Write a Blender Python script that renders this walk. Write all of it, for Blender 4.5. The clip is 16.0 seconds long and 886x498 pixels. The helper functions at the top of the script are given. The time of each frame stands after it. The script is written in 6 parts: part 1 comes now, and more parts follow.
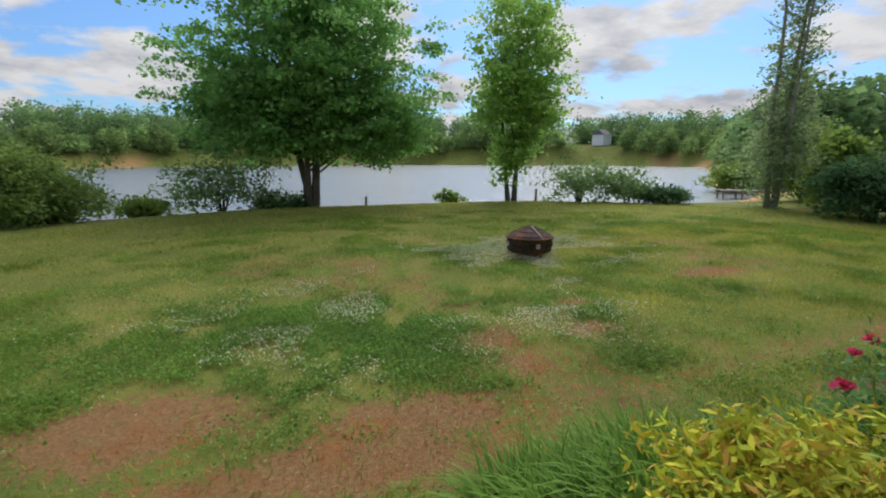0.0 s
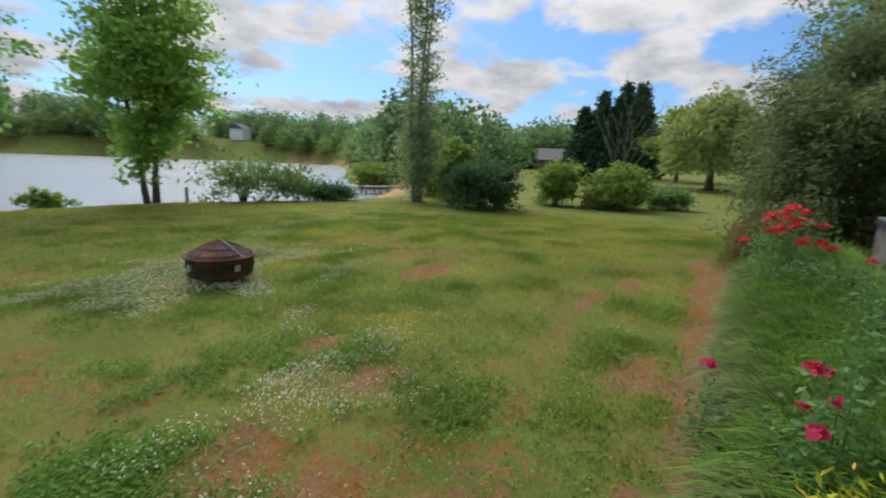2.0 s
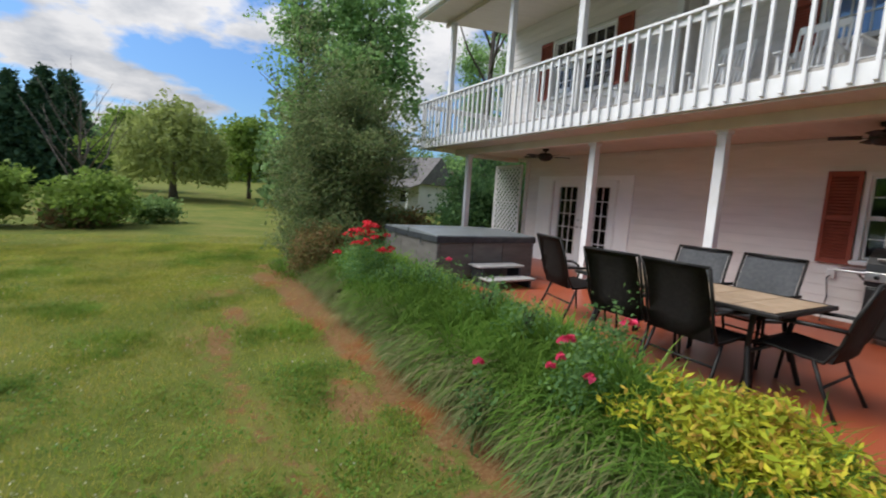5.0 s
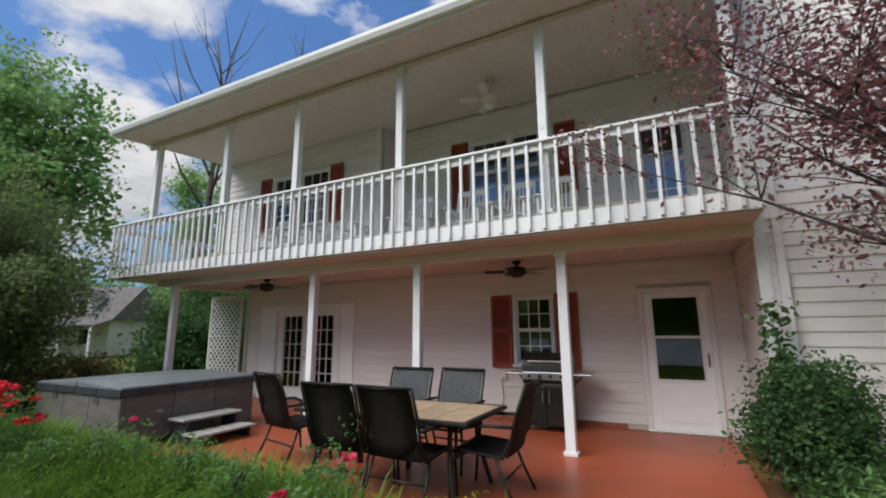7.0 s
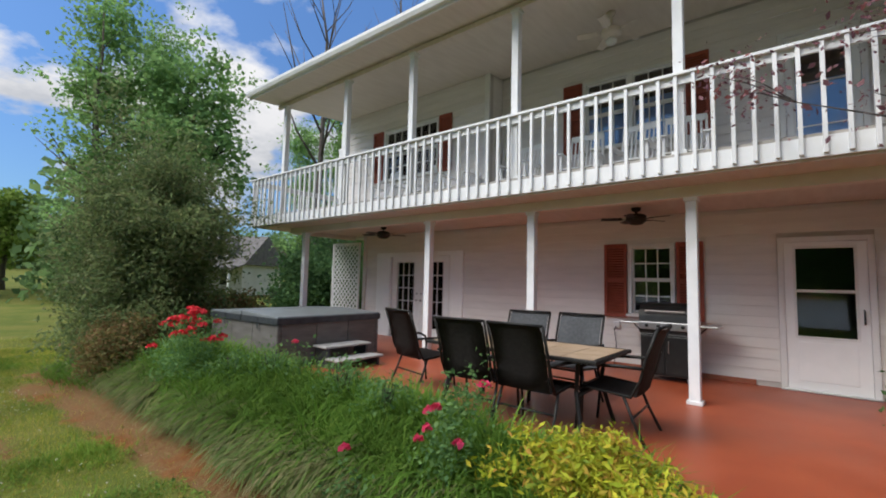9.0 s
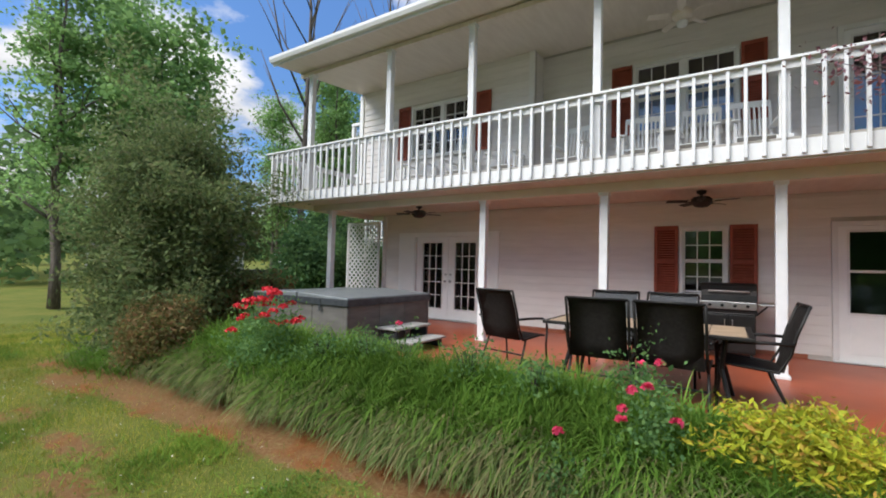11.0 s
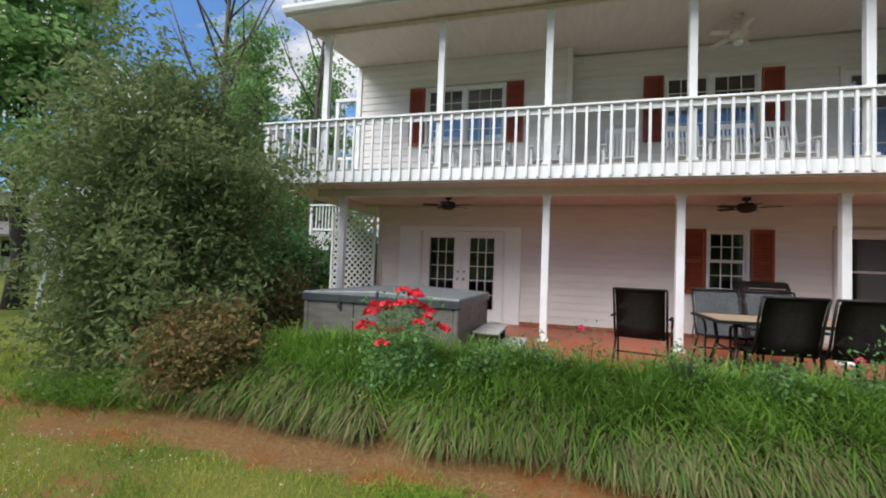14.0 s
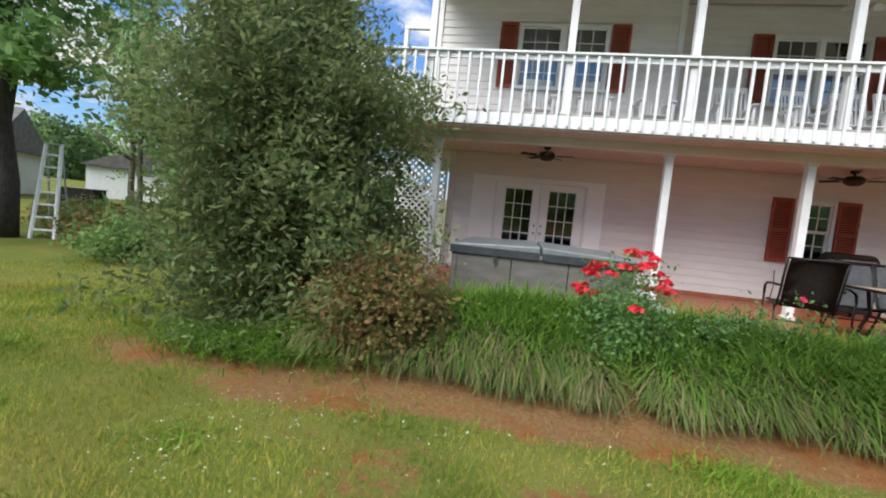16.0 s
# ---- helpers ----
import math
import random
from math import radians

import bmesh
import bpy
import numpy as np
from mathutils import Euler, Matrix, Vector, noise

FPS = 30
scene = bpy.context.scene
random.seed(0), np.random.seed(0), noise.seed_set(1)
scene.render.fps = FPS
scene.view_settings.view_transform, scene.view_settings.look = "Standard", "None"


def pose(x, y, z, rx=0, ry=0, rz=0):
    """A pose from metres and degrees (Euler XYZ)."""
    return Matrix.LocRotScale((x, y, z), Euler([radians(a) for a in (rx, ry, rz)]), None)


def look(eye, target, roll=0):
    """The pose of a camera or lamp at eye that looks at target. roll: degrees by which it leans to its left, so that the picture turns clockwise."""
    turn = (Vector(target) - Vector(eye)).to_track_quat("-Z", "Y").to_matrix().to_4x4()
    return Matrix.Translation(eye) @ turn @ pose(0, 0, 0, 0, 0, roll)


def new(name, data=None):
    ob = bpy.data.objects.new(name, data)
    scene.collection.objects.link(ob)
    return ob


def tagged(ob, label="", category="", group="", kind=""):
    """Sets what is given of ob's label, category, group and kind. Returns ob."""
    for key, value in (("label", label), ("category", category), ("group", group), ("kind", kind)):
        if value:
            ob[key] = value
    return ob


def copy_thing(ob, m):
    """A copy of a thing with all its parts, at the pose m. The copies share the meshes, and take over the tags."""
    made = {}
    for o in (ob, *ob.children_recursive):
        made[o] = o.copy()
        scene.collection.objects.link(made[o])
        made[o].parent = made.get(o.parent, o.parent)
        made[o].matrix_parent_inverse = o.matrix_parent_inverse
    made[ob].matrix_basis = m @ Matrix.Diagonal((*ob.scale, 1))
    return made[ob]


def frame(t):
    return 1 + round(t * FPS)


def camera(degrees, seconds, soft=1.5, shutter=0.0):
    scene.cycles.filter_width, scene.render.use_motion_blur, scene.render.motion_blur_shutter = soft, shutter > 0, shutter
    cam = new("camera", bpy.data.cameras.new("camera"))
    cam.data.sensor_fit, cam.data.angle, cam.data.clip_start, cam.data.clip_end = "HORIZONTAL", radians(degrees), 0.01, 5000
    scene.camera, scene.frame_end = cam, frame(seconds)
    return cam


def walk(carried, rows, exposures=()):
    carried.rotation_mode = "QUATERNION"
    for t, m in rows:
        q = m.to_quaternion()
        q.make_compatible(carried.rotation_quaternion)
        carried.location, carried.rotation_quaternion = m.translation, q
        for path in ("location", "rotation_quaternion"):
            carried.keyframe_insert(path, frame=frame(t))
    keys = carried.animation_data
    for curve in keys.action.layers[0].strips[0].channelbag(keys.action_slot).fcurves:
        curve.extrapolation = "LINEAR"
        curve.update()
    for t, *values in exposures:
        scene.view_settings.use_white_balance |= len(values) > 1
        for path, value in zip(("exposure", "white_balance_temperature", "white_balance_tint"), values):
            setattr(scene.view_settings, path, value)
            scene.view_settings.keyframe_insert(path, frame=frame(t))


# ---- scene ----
cam = camera(90.5, 16.0, soft=1.9, shutter=0.2)
METRES, EYE, TILT, LEAN, TURN = 12.4, 1.95, 0.0, 0.0, -11.1
ROWS = [
    (0.0, 0.0, 0.0, 0.0, -0.01, -11.64, 0.05),
    (0.5, -0.0073, 0.0418, -0.0057, -7.13, -12.32, -1.35),
    (1.0, -0.0092, 0.0842, -0.0083, -18.54, -12.44, -3.1),
    (1.5, -0.0124, 0.1196, -0.0071, -27.54, -12.15, -2.37),
    (2.0, -0.0228, 0.1541, -0.0061, -43.72, -11.19, -2.31),
    (2.5, -0.031, 0.1831, -0.0043, -57.85, -10.47, -2.7),
    (3.0, -0.0348, 0.2166, -0.003, -62.1, -9.65, -1.39),
    (3.5, -0.0311, 0.2456, -0.0053, -73.84, -9.1, -2.74),
    (4.0, -0.0295, 0.276, -0.0033, -89.53, -8.38, -5.0),
    (4.5, -0.0249, 0.302, -0.0037, -96.65, -7.7, -4.98),
    (5.0, -0.0268, 0.3113, 0.001, -108.49, -6.63, -3.72),
    (7.5, -0.0367, 0.2988, 0.0065, -149.02, 12.48, 1.71),
    (8.0, -0.0372, 0.2988, 0.0059, -154.3, 12.32, 2.35),
    (8.5, -0.0359, 0.3077, 0.0025, -148.43, 6.89, 0.74),
    (9.0, -0.0232, 0.3274, -0.0016, -130.1, 4.42, -1.31),
    (11.5, 0.1233, 0.4431, -0.0078, -139.46, 1.74, -1.64),
    (12.0, 0.1641, 0.4629, -0.0082, -143.55, 2.14, -2.11),
    (12.5, 0.2013, 0.4903, -0.0096, -146.28, 2.94, -2.54),
    (13.0, 0.2406, 0.5131, -0.0108, -146.03, 3.33, -0.85),
    (13.5, 0.282, 0.5236, -0.0148, -151.49, 2.49, -2.36),
    (14.0, 0.3298, 0.5302, -0.015, -153.06, 2.26, -2.16),
    (14.5, 0.3795, 0.539, -0.018, -156.04, 1.7, -4.38),
    (15.0, 0.4332, 0.5517, -0.0199, -156.92, -0.6, -5.52),
    (15.5, 0.4825, 0.5659, -0.0229, -158.03, -2.85, -5.48),
    (16.0, 0.5353, 0.5819, -0.0229, -158.81, -4.26, -5.61),
]
walk(cam, [(t, pose(0, 0, EYE, TILT, LEAN, TURN) @ pose(METRES * x, METRES * y, METRES * z, 90 + pitch, roll, yaw)) for t, x, y, z, yaw, pitch, roll in ROWS], exposures=[(0.0, 0.66), (3.5, 0.66), (5.0, 0.74), (8.0, 0.42), (9.0, 0.66), (12.0, 0.9), (12.5, 0.7), (13.0, 0.6), (13.5, 0.76), (14.5, 0.95), (15.0, 1.12), (16.0, 1.02)])

# ---- world, sun ----
SUN_EL, SUN_AZ = 47.0, 28.0  # degrees; azimuth clockwise from +y
world = bpy.data.worlds.new("sky")
scene.world = world
world.use_nodes = True
wn, wl = world.node_tree.nodes, world.node_tree.links
wn.clear()
w_out = wn.new("ShaderNodeOutputWorld")
w_bg = wn.new("ShaderNodeBackground")
w_sky = wn.new("ShaderNodeTexSky")
w_sky.sky_type = "NISHITA"
w_sky.sun_disc = False
w_sky.sun_elevation, w_sky.sun_rotation = radians(SUN_EL), radians(SUN_AZ)
w_sky.ozone_density, w_sky.dust_density = 2.0, 0.6
w_tc = wn.new("ShaderNodeTexCoord")
# clouds lie on a flat layer: direction divided by its height
w_sep = wn.new("ShaderNodeSeparateXYZ")
w_add = wn.new("ShaderNodeMath"); w_add.operation = "MAXIMUM"; w_add.inputs[1].default_value = 0.0
w_off = wn.new("ShaderNodeMath"); w_off.operation = "ADD"; w_off.inputs[1].default_value = 0.2
w_dx = wn.new("ShaderNodeMath"); w_dx.operation = "DIVIDE"
w_dy = wn.new("ShaderNodeMath"); w_dy.operation = "DIVIDE"
w_com = wn.new("ShaderNodeCombineXYZ")
w_noise = wn.new("ShaderNodeTexNoise")
w_noise.inputs["Scale"].default_value = 1.75
w_noise.inputs["Detail"].default_value = 9.0
w_noise.inputs["Roughness"].default_value = 0.55
w_noise.inputs["Distortion"].default_value = 0.12
w_map = wn.new("ShaderNodeMapping")
w_map.inputs["Location"].default_value = (3.1, 1.7, 0.0)
w_ramp = wn.new("ShaderNodeValToRGB")
w_ramp.color_ramp.elements[0].position = 0.455
w_ramp.color_ramp.elements[1].position = 0.54
w_ramp2 = wn.new("ShaderNodeValToRGB")
w_ramp2.color_ramp.elements[0].position, w_ramp2.color_ramp.elements[0].color = 0.42, (4.1, 4.1, 4.2, 1)
w_ramp2.color_ramp.elements[1].position, w_ramp2.color_ramp.elements[1].color = 0.66, (2.4, 2.55, 2.85, 1)
w_grey = wn.new("ShaderNodeTexNoise")
w_grey.inputs["Scale"].default_value, w_grey.inputs["Detail"].default_value, w_grey.inputs["Roughness"].default_value = 2.6, 7.0, 0.6
# a clouded sky is brighter overhead than at the horizon
w_lift = wn.new("ShaderNodeMath"); w_lift.operation = "MULTIPLY_ADD"
w_lift.inputs[1].default_value, w_lift.inputs[2].default_value = 0.115, 0.094
w_blue = wn.new("ShaderNodeMix"); w_blue.data_type = "RGBA"; w_blue.blend_type = "MULTIPLY"
w_blue.inputs[0].default_value = 1.0
w_blue.inputs[7].default_value = (0.45, 0.61, 0.79, 1)
w_mix = wn.new("ShaderNodeMix"); w_mix.data_type = "RGBA"
wl.new(w_tc.outputs["Generated"], w_sep.inputs[0])
wl.new(w_sep.outputs[2], w_add.inputs[0]); wl.new(w_add.outputs[0], w_off.inputs[0])
wl.new(w_sep.outputs[0], w_dx.inputs[0]); wl.new(w_off.outputs[0], w_dx.inputs[1])
wl.new(w_sep.outputs[1], w_dy.inputs[0]); wl.new(w_off.outputs[0], w_dy.inputs[1])
wl.new(w_dx.outputs[0], w_com.inputs[0]); wl.new(w_dy.outputs[0], w_com.inputs[1])
wl.new(w_com.outputs[0], w_map.inputs[0]); wl.new(w_map.outputs[0], w_noise.inputs["Vector"])
wl.new(w_noise.outputs["Fac"], w_ramp.inputs[0])
wl.new(w_map.outputs[0], w_grey.inputs["Vector"]); wl.new(w_grey.outputs["Fac"], w_ramp2.inputs[0])
wl.new(w_sky.outputs[0], w_blue.inputs[6])
wl.new(w_blue.outputs[2], w_mix.inputs[6]); wl.new(w_ramp2.outputs[0], w_mix.inputs[7])
wl.new(w_ramp.outputs[0], w_mix.inputs[0])
wl.new(w_mix.outputs[2], w_bg.inputs[0])
wl.new(w_add.outputs[0], w_lift.inputs[0]); wl.new(w_lift.outputs[0], w_bg.inputs[1])
wl.new(w_bg.outputs[0], w_out.inputs[0])

sun = new("sun", bpy.data.lights.new("sun", "SUN"))
sun.data.energy, sun.data.angle, sun.data.color = 2.7, radians(48), (1.0, 0.965, 0.90)
s_dir = Vector((math.sin(radians(SUN_AZ)) * math.cos(radians(SUN_EL)), math.cos(radians(SUN_AZ)) * math.cos(radians(SUN_EL)), math.sin(radians(SUN_EL))))
sun.matrix_world = look(s_dir * 60, (0, 0, 0))

RNG = np.random.default_rng(7)


# ---- materials ----
def material(name, rough=0.7, metal=0.0, spec=0.4):
    m = bpy.data.materials.new(name)
    m.use_nodes = True
    b = m.node_tree.nodes["Principled BSDF"]
    b.inputs["Roughness"].default_value = rough
    b.inputs["Metallic"].default_value = metal
    b.inputs["Specular IOR Level"].default_value = spec
    return m, m.node_tree.nodes, m.node_tree.links, b


def surface(name, c1, c2, scale=6.0, rough=0.7, metal=0.0, bump=0.0, bump_scale=60.0, stretch=(1, 1, 1), spec=0.4, vary=0.0, dirt=None, dirt_at=0.62):
    """Two tones mixed by noise, a finer grain over them, relief, and per-object variation."""
    m, n, l, b = material(name, rough, metal, spec)
    tc, mp = n.new("ShaderNodeTexCoord"), n.new("ShaderNodeMapping")
    mp.inputs["Scale"].default_value = stretch
    l.new(tc.outputs["Object"], mp.inputs[0])
    geo = n.new("ShaderNodeNewGeometry")
    nz = n.new("ShaderNodeTexNoise")
    nz.inputs["Scale"].default_value, nz.inputs["Detail"].default_value = scale, 6
    l.new(geo.outputs["Position"], mp.inputs[0])
    l.new(mp.outputs[0], nz.inputs["Vector"])
    ramp = n.new("ShaderNodeValToRGB")
    ramp.color_ramp.elements[0].position, ramp.color_ramp.elements[0].color = 0.35, (*c1, 1)
    ramp.color_ramp.elements[1].position, ramp.color_ramp.elements[1].color = 0.68, (*c2, 1)
    l.new(nz.outputs["Fac"], ramp.inputs[0])
    col = ramp.outputs[0]
    if dirt:
        dz = n.new("ShaderNodeTexNoise")
        dz.inputs["Scale"].default_value, dz.inputs["Detail"].default_value = scale * 0.37, 8
        l.new(mp.outputs[0], dz.inputs["Vector"])
        dr = n.new("ShaderNodeValToRGB")
        dr.color_ramp.elements[0].position, dr.color_ramp.elements[1].position = dirt_at - 0.1, dirt_at + 0.1
        l.new(dz.outputs["Fac"], dr.inputs[0])
        mx = n.new("ShaderNodeMix"); mx.data_type = "RGBA"
        mx.inputs[7].default_value = (*dirt, 1)
        l.new(dr.outputs[0], mx.inputs[0]); l.new(col, mx.inputs[6])
        col = mx.outputs[2]
    if vary:
        oi, hs, mr = n.new("ShaderNodeObjectInfo"), n.new("ShaderNodeHueSaturation"), n.new("ShaderNodeMapRange")
        mr.inputs["To Min"].default_value, mr.inputs["To Max"].default_value = 1 - vary, 1 + vary
        l.new(oi.outputs["Random"], mr.inputs["Value"]); l.new(mr.outputs[0], hs.inputs["Value"]); l.new(col, hs.inputs["Color"])
        col = hs.outputs[0]
    l.new(col, b.inputs["Base Color"])
    if bump:
        bz, bp = n.new("ShaderNodeTexNoise"), n.new("ShaderNodeBump")
        bz.inputs["Scale"].default_value, bz.inputs["Detail"].default_value = bump_scale, 5
        l.new(mp.outputs[0], bz.inputs["Vector"])
        bp.inputs["Strength"].default_value, bp.inputs["Distance"].default_value = bump, 0.01
        l.new(bz.outputs["Fac"], bp.inputs["Height"]); l.new(bp.outputs[0], b.inputs["Normal"])
    return m


def leafy(name, colours, translucent=0.45, rough=0.65, vary=0.25, gain=2.1, patch=0.9):
    """Leaves: a colour for each leaf out of a ramp, with light shining through."""
    m, n, l, b = material(name, rough, 0, 0.12)
    geo, ramp = n.new("ShaderNodeNewGeometry"), n.new("ShaderNodeValToRGB")
    els = ramp.color_ramp.elements
    while len(els) < len(colours):
        els.new(0.5)
    for i, c in enumerate(colours):
        els[i].position, els[i].color = i / max(1, len(colours) - 1), (*[v * gain for v in c], 1)
    l.new(geo.outputs["Random Per Island"], ramp.inputs[0])
    nz, hs, mr = n.new("ShaderNodeTexNoise"), n.new("ShaderNodeHueSaturation"), n.new("ShaderNodeMapRange")
    nz.inputs["Scale"].default_value, nz.inputs["Detail"].default_value = patch, 4
    l.new(geo.outputs["Position"], nz.inputs["Vector"])
    mr.inputs["From Min"].default_value, mr.inputs["From Max"].default_value = 0.3, 0.7
    mr.inputs["To Min"].default_value, mr.inputs["To Max"].default_value = 1 - vary, 1 + vary
    l.new(nz.outputs["Fac"], mr.inputs["Value"]); l.new(mr.outputs[0], hs.inputs["Value"]); l.new(ramp.outputs[0], hs.inputs["Color"])
    l.new(hs.outputs[0], b.inputs["Base Color"])
    tr, mx = n.new("ShaderNodeBsdfTranslucent"), n.new("ShaderNodeMixShader")
    mx.inputs[0].default_value = translucent
    l.new(hs.outputs[0], tr.inputs["Color"])
    l.new(b.outputs[0], mx.inputs[1]); l.new(tr.outputs[0], mx.inputs[2])
    l.new(mx.outputs[0], n["Material Output"].inputs["Surface"])
    return m


def glass(name, tint=(0.9, 0.93, 0.95)):
    m, n, l, b = material(name)
    n.remove(b)
    tr, gl, fr, mx = n.new("ShaderNodeBsdfTransparent"), n.new("ShaderNodeBsdfGlossy"), n.new("ShaderNodeFresnel"), n.new("ShaderNodeMixShader")
    tr.inputs["Color"].default_value = (*tint, 1)
    gl.inputs["Roughness"].default_value = 0.02
    fr.inputs["IOR"].default_value = 1.75
    l.new(fr.outputs[0], mx.inputs[0]); l.new(tr.outputs[0], mx.inputs[1]); l.new(gl.outputs[0], mx.inputs[2])
    l.new(mx.outputs[0], n["Material Output"].inputs["Surface"])
    return m


M_SIDING = surface("vinyl_siding", (0.70, 0.67, 0.645), (0.76, 0.73, 0.705), 2.0, 0.5, 0, 0.05, 30, (1, 1, 6), vary=0.035)
M_WALL = surface("wall_core", (0.5, 0.47, 0.44), (0.56, 0.53, 0.5), 3, 0.8)
M_WHITE = surface("white_paint", (0.68, 0.685, 0.69), (0.75, 0.75, 0.75), 5, 0.45, 0, 0.06, 40, vary=0.03, dirt=(0.62, 0.61, 0.58), dirt_at=0.7)
M_DOOR = surface("white_enamel", (0.84, 0.85, 0.85), (0.88, 0.88, 0.88), 5, 0.4, 0, 0.05, 40, vary=0.02)
M_TRIM = surface("white_trim", (0.74, 0.74, 0.74), (0.81, 0.81, 0.8), 4, 0.4, dirt=(0.6, 0.58, 0.55), dirt_at=0.72)
M_BEAM = surface("cream_beam", (0.64, 0.59, 0.51), (0.71, 0.66, 0.58), 2.5, 0.6, 0, 0.05, 20)
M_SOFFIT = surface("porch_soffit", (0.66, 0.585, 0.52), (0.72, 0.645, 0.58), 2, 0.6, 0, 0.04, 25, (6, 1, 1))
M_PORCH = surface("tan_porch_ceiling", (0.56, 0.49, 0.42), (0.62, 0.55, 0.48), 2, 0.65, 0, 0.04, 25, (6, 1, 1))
M_SHUTTER = surface("brick_red_shutter", (0.26, 0.055, 0.03), (0.33, 0.075, 0.042), 8, 0.55, 0, 0.1, 60, vary=0.05)
M_PATIO = surface("terracotta_painted_concrete", (0.29, 0.058, 0.021), (0.36, 0.08, 0.03), 1.6, 0.42, 0, 0.12, 45, dirt=(0.3, 0.09, 0.05), dirt_at=0.66, spec=0.5)
M_GLASS = glass("window_glass")
# Dark base colour stands in for the lack of light indoors.
M_ROOM = surface("unlit_room_tone", (0.10, 0.095, 0.09), (0.14, 0.13, 0.12), 2, 0.9)
M_BLUESHEET = surface("blue_window_sheet", (0.14, 0.3, 0.62), (0.22, 0.42, 0.78), 12, 0.8, 0, 0.1, 40, (30, 1, 1))
M_SHINGLE = surface("grey_roof_shingle", (0.11, 0.10, 0.095), (0.17, 0.16, 0.15), 3, 0.9, 0, 0.4, 60)
M_BRICK = surface("red_brick_plinth", (0.28, 0.09, 0.05), (0.36, 0.13, 0.08), 9, 0.85, 0, 0.3, 50)
M_DARK = surface("dark_bronze_metal", (0.012, 0.011, 0.010), (0.022, 0.02, 0.018), 20, 0.5, 0.4)
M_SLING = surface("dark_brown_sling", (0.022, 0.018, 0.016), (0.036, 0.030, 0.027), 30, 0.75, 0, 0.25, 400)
# Lit copy of the brown sling, the light put into its base colour.
M_SLING_LIT = surface("lit_tone_sling", (0.10, 0.105, 0.11), (0.14, 0.145, 0.15), 30, 0.7, 0, 0.25, 400)
M_TILE = surface("tan_table_tile", (0.34, 0.24, 0.15), (0.46, 0.34, 0.23), 9, 0.4, 0, 0.1, 60, vary=0.08)
M_TUB = surface("grey_spa_panel", (0.115, 0.105, 0.095), (0.16, 0.148, 0.135), 3, 0.6, 0, 0.1, 30, (1, 1, 5), vary=0.06)
M_VINYL = surface("slate_vinyl_cover", (0.13, 0.145, 0.15), (0.19, 0.205, 0.21), 5, 0.4, 0, 0.15, 18, spec=0.5)
M_VINYLDARK = surface("dark_vinyl_skirt", (0.03, 0.034, 0.04), (0.055, 0.06, 0.066), 9, 0.4, 0, 0.15, 25)
M_STEP = surface("weathered_grey_plastic", (0.3, 0.29, 0.27), (0.42, 0.41, 0.39), 9, 0.6, 0, 0.15, 60)
M_BLACK = surface("black_enamel", (0.012, 0.012, 0.012), (0.02, 0.02, 0.02), 9, 0.35)
M_STEEL = surface("brushed_steel", (0.42, 0.42, 0.42), (0.55, 0.55, 0.55), 12, 0.35, 0.9, 0, 1, (1, 1, 20))
M_RUST = surface("rusty_iron", (0.05, 0.033, 0.028), (0.12, 0.065, 0.045), 14, 0.85, 0.3, 0.4, 60, dirt=(0.2, 0.08, 0.04), dirt_at=0.6)
M_BARK = surface("grey_brown_bark", (0.07, 0.055, 0.045), (0.16, 0.135, 0.11), 5, 0.9, 0, 0.6, 18, (6, 6, 1))
M_BARKP = surface("pale_poplar_bark", (0.2, 0.18, 0.15), (0.34, 0.31, 0.27), 5, 0.9, 0, 0.5, 20, (6, 6, 1))
M_BARKD = surface("dark_bark", (0.035, 0.028, 0.025), (0.08, 0.065, 0.06), 6, 0.9, 0, 0.5, 22, (6, 6, 1))
M_WOOD = surface("weathered_wood", (0.14, 0.12, 0.10), (0.24, 0.21, 0.18), 4, 0.85, 0, 0.3, 30, (1, 1, 8))
# Deck boards kept pale to bounce light up under the balcony roof.
M_DECK = surface("bounce_deck_board", (0.30, 0.28, 0.25), (0.42, 0.39, 0.36), 4, 0.8, 0, 0.2, 30, (1, 8, 1), vary=0.08)
M_FAN = surface("dark_fan", (0.018, 0.014, 0.012), (0.03, 0.024, 0.02), 15, 0.5)
M_LEAF = leafy("maple_leaf", [(0.05, 0.11, 0.028), (0.075, 0.155, 0.04), (0.10, 0.175, 0.05), (0.065, 0.125, 0.04)], 0.5, gain=2.6)
M_LEAF2 = leafy("young_tree_leaf", [(0.085, 0.15, 0.03), (0.135, 0.20, 0.05), (0.11, 0.175, 0.04)], 0.5, gain=2.8)
M_LEAF3 = leafy("airy_tree_leaf", [(0.045, 0.085, 0.03), (0.075, 0.125, 0.045), (0.095, 0.15, 0.05), (0.06, 0.10, 0.035)], 0.5, gain=3.2)
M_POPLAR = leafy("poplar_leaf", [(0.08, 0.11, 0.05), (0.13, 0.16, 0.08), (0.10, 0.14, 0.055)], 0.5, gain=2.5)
M_BUSH = leafy("bush_leaf", [(0.05, 0.09, 0.025), (0.09, 0.14, 0.045), (0.12, 0.17, 0.06)])
M_BUSHY = leafy("yellow_green_bush_leaf", [(0.09, 0.15, 0.025), (0.15, 0.22, 0.04), (0.18, 0.25, 0.06)], gain=1.4)
M_BUSHL = leafy("lakeside_bush_leaf", [(0.06, 0.10, 0.02), (0.10, 0.15, 0.03), (0.13, 0.18, 0.045), (0.045, 0.08, 0.02)], gain=1.75, vary=0.35)
M_BUSHD = leafy("dark_bush_leaf", [(0.02, 0.045, 0.018), (0.035, 0.07, 0.026), (0.05, 0.09, 0.03)])
